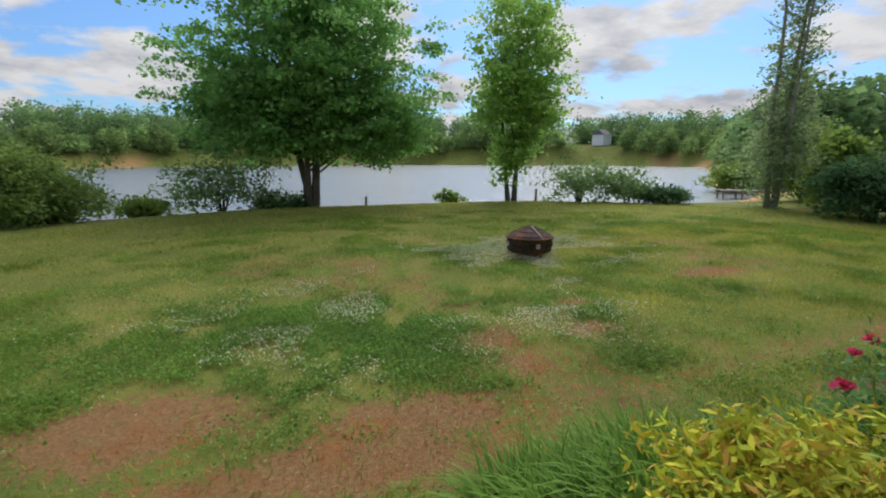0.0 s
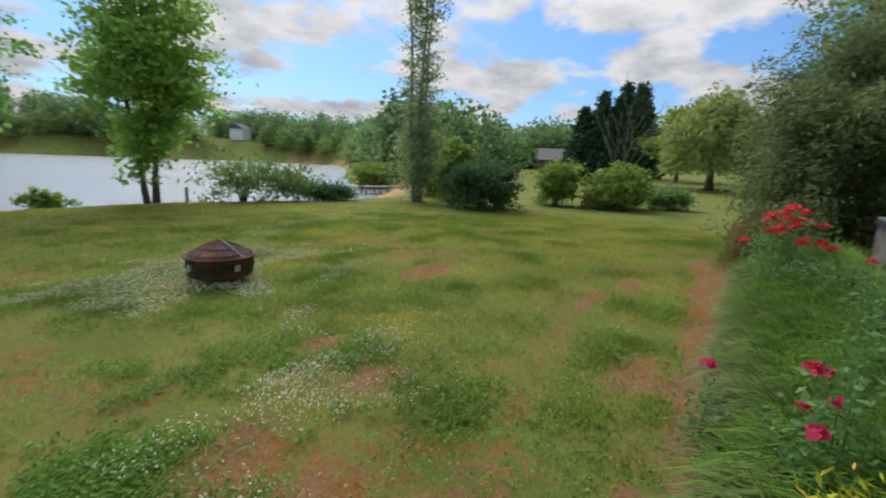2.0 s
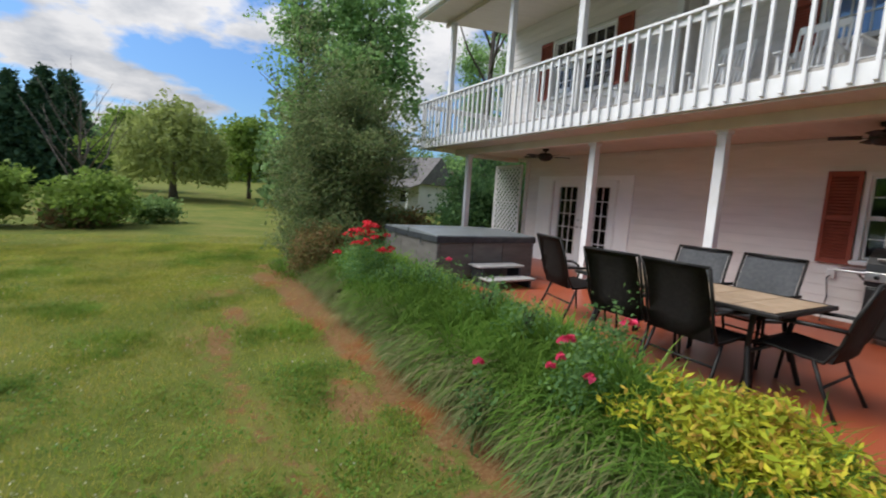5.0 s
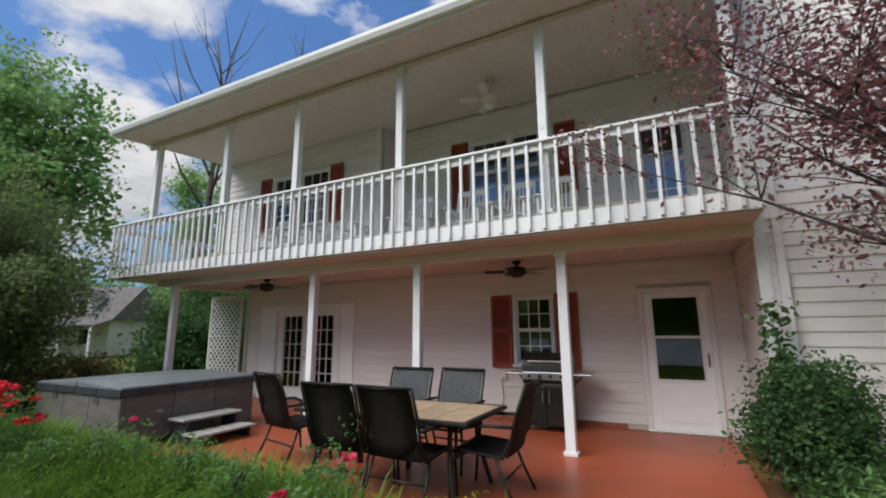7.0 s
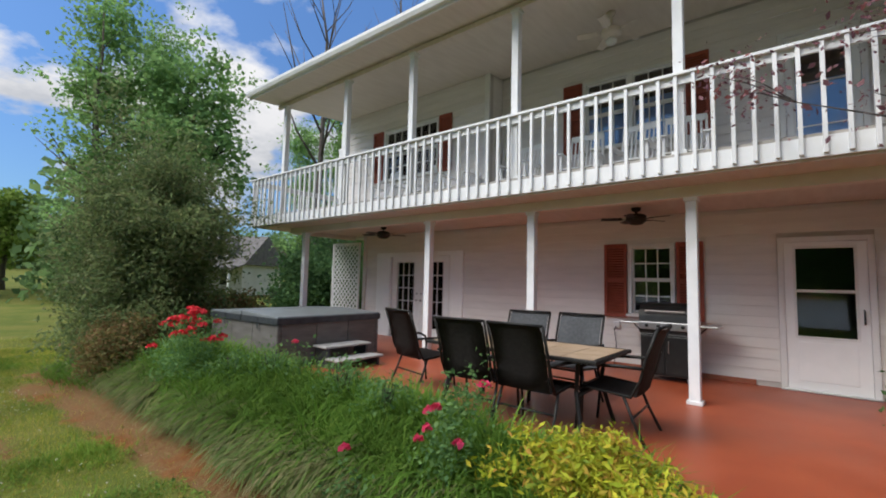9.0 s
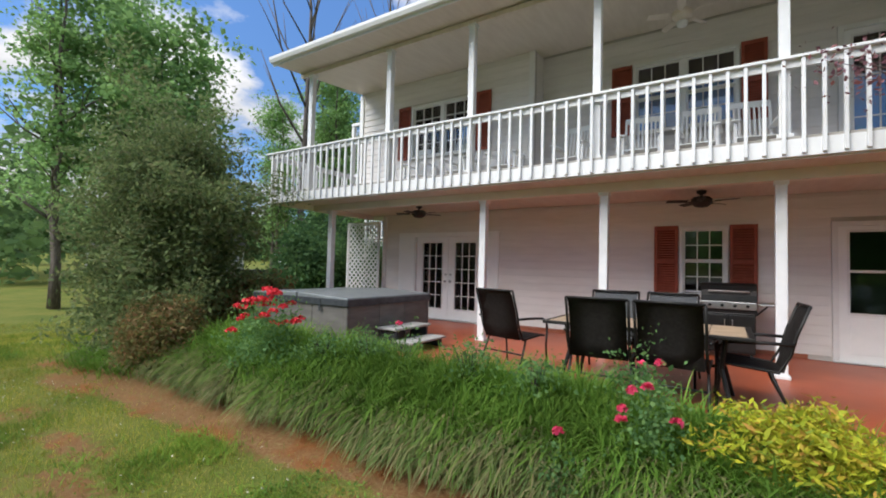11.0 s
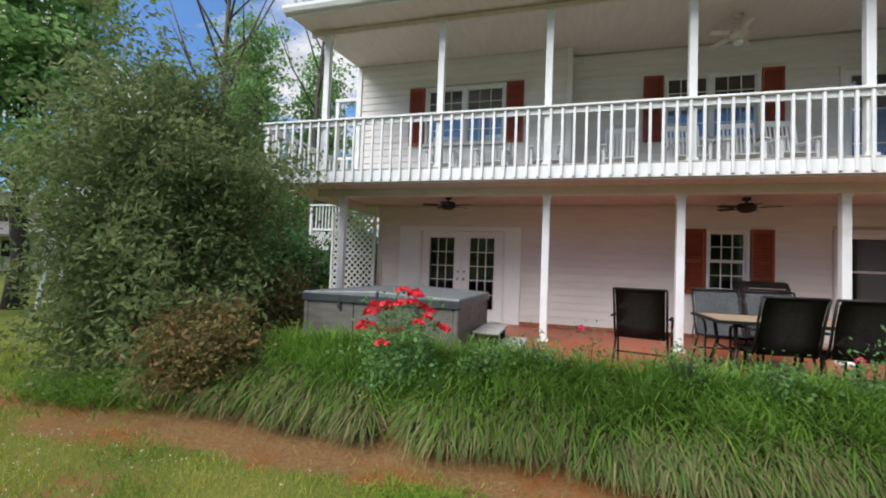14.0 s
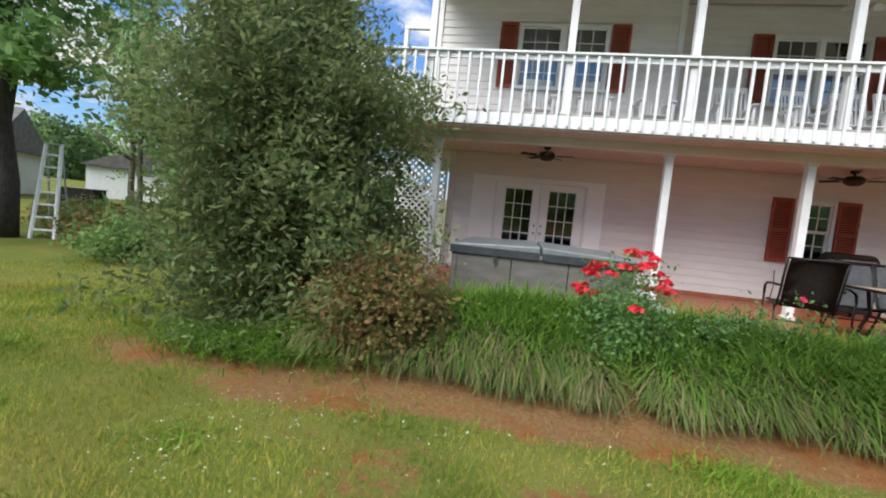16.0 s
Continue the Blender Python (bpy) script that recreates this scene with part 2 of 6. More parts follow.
M_MYRTLE = leafy("olive_shrub_leaf", [(0.045, 0.07, 0.028), (0.085, 0.115, 0.045), (0.12, 0.15, 0.06), (0.10, 0.10, 0.05)], 0.5, vary=0.12, gain=1.9)
M_NANDINA = leafy("bronze_shrub_leaf", [(0.06, 0.09, 0.03), (0.16, 0.13, 0.05), (0.17, 0.09, 0.045), (0.09, 0.12, 0.04)], gain=1.5)
M_GOLD = leafy("golden_shrub_leaf", [(0.20, 0.25, 0.02), (0.33, 0.32, 0.028), (0.24, 0.28, 0.025), (0.30, 0.16, 0.035), (0.36, 0.35, 0.025), (0.14, 0.2, 0.03)], 0.3, gain=1.65)
M_ROSELEAF = leafy("rose_leaf", [(0.04, 0.085, 0.03), (0.07, 0.13, 0.045), (0.09, 0.15, 0.05)])
M_PETAL = leafy("red_petal", [(0.5, 0.02, 0.035), (0.56, 0.05, 0.06), (0.42, 0.015, 0.025)], 0.25, gain=1.25)
M_PETALP = leafy("pink_petal", [(0.5, 0.035, 0.085), (0.56, 0.06, 0.13), (0.44, 0.025, 0.06)], 0.25, gain=1.25)
M_PLUM = leafy("purple_plum_leaf", [(0.05, 0.022, 0.028), (0.08, 0.038, 0.046), (0.105, 0.055, 0.06), (0.13, 0.05, 0.048)], 0.35, gain=2.4)
M_CONIFER = leafy("conifer_leaf", [(0.012, 0.03, 0.016), (0.022, 0.045, 0.022), (0.03, 0.055, 0.025)], 0.15)
M_WILLOW = leafy("willow_leaf", [(0.14, 0.17, 0.05), (0.19, 0.22, 0.07), (0.16, 0.19, 0.06)], gain=1.7)
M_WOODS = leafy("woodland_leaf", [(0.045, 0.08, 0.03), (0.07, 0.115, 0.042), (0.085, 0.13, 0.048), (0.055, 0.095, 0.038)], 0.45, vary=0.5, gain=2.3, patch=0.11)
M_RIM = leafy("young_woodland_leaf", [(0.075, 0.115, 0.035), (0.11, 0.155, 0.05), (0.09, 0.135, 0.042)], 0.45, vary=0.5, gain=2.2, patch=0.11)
M_BLADE = leafy("lawn_blade", [(0.055, 0.08, 0.012), (0.09, 0.112, 0.016), (0.155, 0.15, 0.024), (0.215, 0.162, 0.05)], 0.42, gain=2.7)
M_TUFT = leafy("clover_green", [(0.05, 0.098, 0.012), (0.075, 0.125, 0.016), (0.1, 0.142, 0.02)], 0.4, gain=2.05)
M_CLOVERLEAF = leafy("clover_leaf", [(0.03, 0.075, 0.014), (0.06, 0.11, 0.02), (0.085, 0.138, 0.024)], 0.42, gain=2.5)
M_STRAW = leafy("dry_straw", [(0.20, 0.135, 0.07), (0.27, 0.2, 0.11), (0.15, 0.09, 0.045), (0.11, 0.11, 0.04)], 0.2, gain=1.3)
M_BORDER = leafy("border_grass", [(0.055, 0.115, 0.018), (0.095, 0.17, 0.026), (0.075, 0.145, 0.022), (0.13, 0.2, 0.036)], 0.42, gain=1.7)
M_BORDERDRY = leafy("border_grass_dry", [(0.06, 0.11, 0.025), (0.16, 0.15, 0.065), (0.05, 0.095, 0.024), (0.21, 0.17, 0.09), (0.07, 0.13, 0.03), (0.12, 0.10, 0.05), (0.06, 0.12, 0.025)], 0.35, gain=1.55)
M_CLOVER = leafy("clover_flower", [(0.42, 0.40, 0.29), (0.5, 0.47, 0.36)], 0.2, gain=1.35)


def ground_material():
    m, n, l, b = material("lawn_ground", 0.95, 0, 0.1)
    geo = n.new("ShaderNodeNewGeometry")
    bare, far = n.new("ShaderNodeAttribute"), n.new("ShaderNodeAttribute")
    bare.attribute_name, far.attribute_name = "bare", "clay"

    def noise_at(scale, detail=6, rough=0.6):
        z = n.new("ShaderNodeTexNoise")
        z.inputs["Scale"].default_value, z.inputs["Detail"].default_value, z.inputs["Roughness"].default_value = scale, detail, rough
        l.new(geo.outputs["Position"], z.inputs["Vector"])
        return z.outputs["Fac"]

    def ramp_of(fac, *stops):
        r = n.new("ShaderNodeValToRGB")
        els = r.color_ramp.elements
        while len(els) < len(stops):
            els.new(0.5)
        for i, (p, c) in enumerate(stops):
            els[i].position, els[i].color = p, (*c, 1)
        l.new(fac, r.inputs[0])
        return r.outputs[0]

    def mixed(fac, a, c):
        x = n.new("ShaderNodeMix"); x.data_type = "RGBA"
        l.new(fac, x.inputs[0]); l.new(a, x.inputs[6]); l.new(c, x.inputs[7])
        return x.outputs[2]

    green = ramp_of(noise_at(0.55, 7), (0.3, (0.06, 0.1, 0.014)), (0.44, (0.11, 0.14, 0.02)), (0.57, (0.18, 0.175, 0.035)), (0.74, (0.24, 0.19, 0.065)))
    fine = ramp_of(noise_at(24, 8, 0.75), (0.3, (0.05, 0.08, 0.017)), (0.7, (0.18, 0.185, 0.055)))
    g2 = n.new("ShaderNodeMix"); g2.data_type = "RGBA"; g2.inputs[0].default_value = 0.45
    l.new(green, g2.inputs[6]); l.new(fine, g2.inputs[7])
    soil = ramp_of(noise_at(26, 9, 0.8), (0.3, (0.10, 0.045, 0.018)), (0.43, (0.17, 0.085, 0.034)), (0.55, (0.215, 0.125, 0.055)), (0.7, (0.30, 0.205, 0.1)))
    ochre = ramp_of(noise_at(11, 9, 0.8), (0.35, (0.16, 0.055, 0.017)), (0.65, (0.27, 0.115, 0.04)))
    where = n.new("ShaderNodeMapRange")
    where.inputs["From Min"].default_value, where.inputs["From Max"].default_value = 0.5, 0.62
    l.new(noise_at(1.3, 5), where.inputs["Value"])
    soil = mixed(where.outputs[0], soil, ochre)
    add = n.new("ShaderNodeMath"); add.operation = "ADD"
    sc = n.new("ShaderNodeMapRange")
    sc.inputs["From Min"].default_value, sc.inputs["From Max"].default_value = 0.25, 0.75
    sc.inputs["To Min"].default_value, sc.inputs["To Max"].default_value = -0.7, 0.7
    l.new(noise_at(9, 9, 0.75), sc.inputs["Value"])
    l.new(bare.outputs["Fac"], add.inputs[0]); l.new(sc.outputs[0], add.inputs[1])
    st = n.new("ShaderNodeMapRange")
    st.inputs["From Min"].default_value, st.inputs["From Max"].default_value = 0.36, 0.72
    l.new(add.outputs[0], st.inputs["Value"])
    base = mixed(st.outputs[0], g2.outputs[2], soil)
    clay = ramp_of(noise_at(0.6, 6), (0.3, (0.38, 0.17, 0.075)), (0.7, (0.48, 0.27, 0.14)))
    l.new(mixed(far.outputs["Fac"], base, clay), b.inputs["Base Color"])
    bp = n.new("ShaderNodeBump")
    bp.inputs["Strength"].default_value, bp.inputs["Distance"].default_value = 0.6, 0.03
    l.new(noise_at(38, 8, 0.75), bp.inputs["Height"]); l.new(bp.outputs[0], b.inputs["Normal"])
    return m


def water_material():
    m, n, l, b = material("lake_water", 0.26, 0, 0.5)
    b.inputs["Base Color"].default_value = (0.15, 0.16, 0.155, 1)
    geo, mp = n.new("ShaderNodeNewGeometry"), n.new("ShaderNodeMapping")
    mp.inputs["Scale"].default_value = (0.35, 1.0, 1.0)
    l.new(geo.outputs["Position"], mp.inputs[0])
    z, bp = n.new("ShaderNodeTexNoise"), n.new("ShaderNodeBump")
    z.inputs["Scale"].default_value, z.inputs["Detail"].default_value = 2.2, 8
    l.new(mp.outputs[0], z.inputs["Vector"])
    bp.inputs["Strength"].default_value, bp.inputs["Distance"].default_value = 0.4, 0.2
    l.new(z.outputs["Fac"], bp.inputs["Height"]); l.new(bp.outputs[0], b.inputs["Normal"])
    return m


M_GROUND = ground_material()
M_WATER = water_material()


# ---- building helpers ----
def mesh_of(name, verts, faces, mat, loops=4):
    """A mesh out of numpy arrays in which every face has the same number of corners."""
    me = bpy.data.meshes.new(name)
    verts, faces = np.asarray(verts, dtype=np.float32), np.asarray(faces, dtype=np.int32)
    me.vertices.add(len(verts)); me.vertices.foreach_set("co", verts.ravel())
    me.loops.add(faces.size); me.loops.foreach_set("vertex_index", faces.ravel())
    me.polygons.add(len(faces))
    me.polygons.foreach_set("loop_start", np.arange(0, faces.size, loops, dtype=np.int32))
    me.update(calc_edges=True)
    me.materials.append(mat)
    return me


def thing(name, label, category, at=(0, 0, 0), rz=0.0, group="", kind=""):
    ob = new(name)
    ob.empty_display_size = 0.1
    ob.matrix_world = pose(*at, 0, 0, rz)
    return tagged(ob, label, category, group, kind)


def bm_mesh(name, bm, mat, smooth=False):
    me = bpy.data.meshes.new(name)
    bm.normal_update()
    bm.to_mesh(me)
    bm.free()
    me.materials.append(mat)
    if smooth:
        me.polygons.foreach_set("use_smooth", [True] * len(me.polygons))
    return me


def part(name, bm, mat, parent=None, label="", smooth=False):
    """Links a bmesh, or a ready mesh, as one object under its thing."""
    me = bm if isinstance(bm, bpy.types.Mesh) else bm_mesh(name, bm, mat, smooth)
    ob = new(name, me)
    if parent:
        ob.parent = parent
    return tagged(ob, label)


def solid(name, bm, mat, label, category, group="", kind="", smooth=False):
    return tagged(part(name, bm, mat, None, "", smooth), label, category, group, kind)


def box(x0, x1, y0, y1, z0, z1, bevel=0.0, bm=None):
    b = bmesh.new()
    bmesh.ops.create_cube(b, size=1, matrix=Matrix.Translation(((x0 + x1) / 2, (y0 + y1) / 2, (z0 + z1) / 2)) @ Matrix.Diagonal((x1 - x0, y1 - y0, z1 - z0, 1)))
    if bevel:
        bmesh.ops.bevel(b, geom=b.edges[:], offset=bevel, segments=2, affect="EDGES", profile=0.5)
    return join(bm, b)


def join(bm, b):
    if bm is None:
        return b
    me = bpy.data.meshes.new("tmp")
    b.to_mesh(me); b.free()
    bm.from_mesh(me)
    bpy.data.meshes.remove(me)
    return bm


def tube(points, radii, sides=8, bm=None):
    """A round bar along points."""
    b = bm or bmesh.new()
    pts = [Vector(p) for p in points]
    if not hasattr(radii, "__len__"):
        radii = [radii] * len(pts)
    rings, side = [], None
    for i, p in enumerate(pts):
        d = (pts[min(i + 1, len(pts) - 1)] - pts[max(i - 1, 0)]).normalized()
        if side is None:
            side = d.orthogonal().normalized()
        side = (side - d * side.dot(d)).normalized()
        up = d.cross(side)
        rings.append([b.verts.new(p + (side * math.cos(a) + up * math.sin(a)) * radii[i]) for a in (2 * math.pi * k / sides for k in range(sides))])
    for r0, r1 in zip(rings, rings[1:]):
        for k in range(sides):
            b.faces.new((r0[k], r0[(k + 1) % sides], r1[(k + 1) % sides], r1[k]))
    b.faces.new(rings[0][::-1]); b.faces.new(rings[-1])
    return b


def lathe(profile, sides=28, bm=None):
    b = bm or bmesh.new()
    rings = [[b.verts.new((r * math.cos(2 * math.pi * k / sides), r * math.sin(2 * math.pi * k / sides), z)) for k in range(sides)] for r, z in profile]
    for r0, r1 in zip(rings, rings[1:]):
        for k in range(sides):
            b.faces.new((r0[k], r0[(k + 1) % sides], r1[(k + 1) % sides], r1[k]))
    return b


def leaves_mesh(name, centres, size, mat, up=0.5, length=1.6, rng=None, jitter=0.35):
    """Rhombic leaves, slightly folded, one at each centre."""
    rng = rng or RNG
    c = np.asarray(centres, dtype=np.float64)
    k = len(c)
    nrm = rng.normal(size=(k, 3)); nrm[:, 2] += up * 1.6
    nrm /= np.linalg.norm(nrm, axis=1)[:, None]
    a = np.cross(nrm, rng.normal(size=(k, 3))); a /= np.linalg.norm(a, axis=1)[:, None]
    s = np.cross(nrm, a)
    sz = (size * (1 + jitter * rng.normal(size=k)).clip(0.4, 1.9))[:, None]
    v = np.stack([c - a * sz * length * 0.5, c + s * sz * 0.5 + nrm * sz * 0.12, c + a * sz * length * 0.5, c - s * sz * 0.5 + nrm * sz * 0.12], axis=1).reshape(-1, 3)
    return mesh_of(name, v, np.arange(4 * k).reshape(k, 4), mat)


def clumped(rng, centre, radii, clumps, per, spread, shell=0.55, lumps=0.25, bottom=-1.0, flat=0.6):
    """Leaf places in clumps through an ellipsoid with an uneven outline."""
    d = rng.normal(size=(clumps * 3, 3)); d /= np.linalg.norm(d, axis=1)[:, None]
    d = d[d[:, 2] > bottom][:clumps]
    f = np.array([noise.noise(Vector(v) * 2.3 + Vector(centre)) for v in d])
    r = (shell + (1 - shell) * rng.random(len(d))) * (1 + lumps * 1.8 * f)
    cc = np.array(centre) + d * r[:, None] * np.array(radii)
    p = np.repeat(cc, per, axis=0)
    g = rng.normal(size=p.shape) * spread
    g[:, 2] = g[:, 2] * flat - 0.25 * np.hypot(g[:, 0], g[:, 1])
    return p + g


def limbs(base, top, radius, rng, count=9, reach=2.0, start=0.35, lean=0.0, sides=8, rise=0.8):
    """A tapered trunk with limbs that fork once."""
    b = bmesh.new()
    base, top = Vector(base), Vector(top)
    mid = [base.lerp(top, i / 7) + Vector((rng.normal() * lean, rng.normal() * lean, 0)) * (i > 0) for i in range(8)]
    tube(mid, [radius * (1.25 if i == 0 else 1) * (1 - 0.82 * i / 7) for i in range(8)], sides, b)
    for k in range(count):
        f = start + (0.95 - start) * k / count
        i = min(int(f * 7), 6)
        p = mid[i].lerp(mid[i + 1], f * 7 - i)
        ang = k * 2.4 + rng.random()
        ln = reach * (1.1 - 0.65 * f) * (0.75 + 0.5 * rng.random())
        q = p + Vector((math.cos(ang) * ln * 0.55, math.sin(ang) * ln * 0.55, ln * rise * 0.45))
        e = p + Vector((math.cos(ang + 0.2) * ln, math.sin(ang + 0.2) * ln, ln * rise))
        rr = radius * (1 - 0.8 * f) * 0.5
        tube([p, q, e], [rr, rr * 0.7, rr * 0.2], 6, b)
        e2 = q + Vector((math.cos(ang - 0.7) * ln * 0.5, math.sin(ang - 0.7) * ln * 0.5, ln * 0.5 * rise))
        tube([q, q.lerp(e2, 0.5) + Vector((0, 0, 0.05)), e2], [rr * 0.5, rr * 0.35, rr * 0.12], 5, b)
    return b

# ---- terrain and lake ----
LAKE_Z = -1.7
LAKE = [(-260, 30), (-90, 22), (-30, 19), (-14, 19), (-6, 23.5), (8, 25), (15, 22.5), (21, 22.5), (27, 27), (33, 33), (37, 34), (41, 38), (43, 47), (56, 62), (95, 105), (150, 170), (120, 235), (20, 270), (-80, 235), (-130, 160), (-170, 95), (-260, 70)]


def shore_distance(x, y):
    """Metres to the lake's edge: positive on land, negative over water."""
    best, inside = np.full(x.shape, 1e9), np.zeros(x.shape, bool)
    for (ax, ay), (bx, by) in zip(LAKE, LAKE[1:] + LAKE[:1]):
        dx, dy = bx - ax, by - ay
        t = (((x - ax) * dx + (y - ay) * dy) / (dx * dx + dy * dy)).clip(0, 1)
        best = np.minimum(best, np.hypot(x - ax - t * dx, y - ay - t * dy))
        hit = ((ay > y) != (by > y)) & (x < dx * (y - ay) / (dy if dy else 1e-9) + ax)
        inside ^= hit
    return np.where(inside, -best, best)


def smooth(a, b, v):
    t = ((v - a) / (b - a)).clip(0, 1)
    return t * t * (3 - 2 * t)


def land_height(x, y):
    x, y = np.asarray(x, float), np.asarray(y, float)
    r = np.hypot(x - 3, y - 3)
    h = 0.012 * x.clip(-3, 9) - 0.42 * smooth(8, 22, y + 0.25 * (x - 4).clip(0, 30)) - 0.25 * smooth(10, 24, x)
    bed = smooth(2.05, 0.95, y) * smooth(0.5, 1.6, x) * smooth(11.5, 9.5, x)
    h = h + 0.46 * bed
    soil = smooth(1.6, -0.6, y) * smooth(1.2, 0.4, x) * smooth(-14, -9, x)
    h = np.maximum(h, 0.52 * soil)
    h = np.maximum(h, 0.45 * smooth(0.2, -2.5, y) * smooth(15, 10.5, x) * smooth(8, 9.6, x))
    h = h + 0.9 * smooth(28, 70, x) * smooth(30, 5, y) + 5.0 * smooth(60, 190, x) * smooth(90, 20, y)
    far = smooth(150, 340, r)
    h = h + 13.0 * far
    d = shore_distance(x, y)
    bank = LAKE_Z + 0.02 + (d / 3.4).clip(-1.2, 30)
    k = smooth(0, 7, d)
    return np.where(d < 7, np.minimum(bank + 0.0, h) * (1 - k) + h * k, h)


def field_noise(x, y, scale, seed):
    """Smooth value noise, 0 to 1."""
    g = np.random.default_rng(seed).random((128, 128))
    u, v = x / scale + 40, y / scale + 40
    i, j = np.floor(u).astype(int), np.floor(v).astype(int)
    fu, fv = u - i, v - j
    fu, fv = fu * fu * (3 - 2 * fu), fv * fv * (3 - 2 * fv)
    a, b = g[i % 128, j % 128], g[(i + 1) % 128, j % 128]
    c, d = g[i % 128, (j + 1) % 128], g[(i + 1) % 128, (j + 1) % 128]
    return (a * (1 - fu) + b * fu) * (1 - fv) + (c * (1 - fu) + d * fu) * fv


BARE_SPOTS = [(-1.8, 3.25, 1.0, 0.6), (1.4, 4.3, 0.5, 0.45), (1.5, 3.6, 0.7, 0.58), (0.7, 3.0, 0.85, 0.42), (0.0, 2.55, 1.0, 0.35), (-1.0, 2.45, 0.9, 0.3), (1.1, 2.4, 0.85, 0.42),
              (6.05, 6.28, 0.75, 0.42), (4.06, 2.6, 0.6, 0.22), (6.1, 3.55, 0.55, 0.12), (2.6, 4.4, 0.35, 0.25), (2.75, 5.25, 0.35, 0.25), (11.3, 2.1, 0.8, 0.45),
              (9.6, 2.6, 0.8, 0.25), (7.3, 3.3, 0.5, 0.2)]


def bareness(x, y):
    n = 0.5 * field_noise(x, y, 1.7, 3) + 0.3 * field_noise(x, y, 0.6, 5) + 0.2 * field_noise(x, y, 0.25, 8)
    b = 0.55 * smooth(0.5, 0.75, n) * smooth(16, 5, np.hypot(x - 2.5, y - 3))
    for cx, cy, rx, ry in BARE_SPOTS:
        e = np.hypot((x - cx) / rx, (y - cy) / ry) + 1.7 * (n - 0.5)
        b = np.maximum(b, 0.85 * smooth(1.5, 0.35, e))
    strip = smooth(0.31, 0.05, np.abs(y - 2.17 - 0.10 * np.sin(x * 1.1)) + 0.9 * (n - 0.5)) * smooth(0.8, 1.6, x) * smooth(11.5, 10.4, x)
    track = 0.5 * smooth(0.24, 0.05, np.abs(y - 2.72 - 0.165 * x) + 0.5 * (n - 0.45)) * smooth(2.2, 2.8, x) * smooth(8.5, 6.0, x)
    inbed = smooth(2.2, 2.0, y) * smooth(-9, -7, x) * smooth(10.8, 10.2, x) * smooth(-5, -4, y)
    return np.maximum.reduce([b, 0.9 * strip, track, inbed]).clip(0, 1)


def steps_out(centre, near, fine, limit, grow):
    a, s = [0.0], fine
    while a[-1] < limit:
        s = fine if a[-1] < near else s * grow
        a.append(a[-1] + s)
    a = np.array(a)
    return np.concatenate([centre - a[::-1], centre + a[1:]])


gx, gy = steps_out(4.0, 9.0, 0.16, 1800, 1.075), steps_out(5.0, 7.0, 0.16, 1800, 1.075)
GX, GY = np.meshgrid(gx, gy)
GZ = land_height(GX, GY)
nearby = smooth(14, 6, np.hypot(GX - 4, GY - 5))
GZ = GZ + nearby * 0.05 * (field_noise(GX, GY, 0.8, 11) - 0.5) + nearby * 0.03 * (field_noise(GX, GY, 0.35, 12) - 0.5)
nx, ny = len(gx), len(gy)
idx = np.arange(nx * ny).reshape(ny, nx)
quads = np.stack([idx[:-1, :-1], idx[:-1, 1:], idx[1:, 1:], idx[1:, :-1]], axis=-1).reshape(-1, 4)
g_me = mesh_of("ground", np.stack([GX, GY, GZ], axis=-1).reshape(-1, 3), quads, M_GROUND)
shore = shore_distance(GX, GY)
clay_mask = smooth(4.5, 1.0, shore) * smooth(-4, 0, shore) * np.maximum(smooth(24, 34, GX) * smooth(75, 50, GY), 0.8 * smooth(120, 160, np.hypot(GX, GY)) * (field_noise(GX, GY, 18, 21) > 0.5))
for nm, val in (("bare", bareness(GX, GY)), ("clay", clay_mask)):
    at = g_me.attributes.new(nm, "FLOAT", "POINT")
    at.data.foreach_set("value", val.astype(np.float32).ravel())
g_me.polygons.foreach_set("use_smooth", [True] * len(g_me.polygons))
tagged(new("ground", g_me), "patchy green lawn with bare red clay spots", "ground", kind="structure")


def height_at(x, y):
    return float(land_height(np.array([x]), np.array([y]))[0])


bm = bmesh.new()
bmesh.ops.create_grid(bm, x_segments=8, y_segments=8, size=400, matrix=Matrix.Translation((0, 200, LAKE_Z)))
solid("water", bm, M_WATER, "calm grey lake reflecting the cloudy sky", "water", kind="structure")

# ---- house: main measures ----
WALL_Y, POST_Y, DECK_Y, WING_Y = -3.81, -1.95, -1.30, -2.0
X_END, X_WING, X_DECK = 10.0, -0.62, 10.9
PATIO_Z, DECK_Z, BEAM_LO, BEAM_HI = 0.58, 3.42, 3.03, 3.19
CEIL_WALL, EAVE_Z, EAVE_Y = 6.30, 6.02, -0.70
COURSE = 0.15


def wall_panels(x0, x1, z0, z1, y0, y1, holes):
    """A wall along x of full thickness with openings that go through it."""
    xs = sorted({x0, x1, *[h[0] for h in holes], *[h[1] for h in holes]})
    zs = sorted({z0, z1, *[h[2] for h in holes], *[h[3] for h in holes]})
    b = bmesh.new()
    for xa, xb in zip(xs, xs[1:]):
        for za, zb in zip(zs, zs[1:]):
            cx, cz = (xa + xb) / 2, (za + zb) / 2
            if not any(h[0] < cx < h[1] and h[2] < cz < h[3] for h in holes):
                box(xa, xb, y0, y1, za, zb, 0, b)
    return b


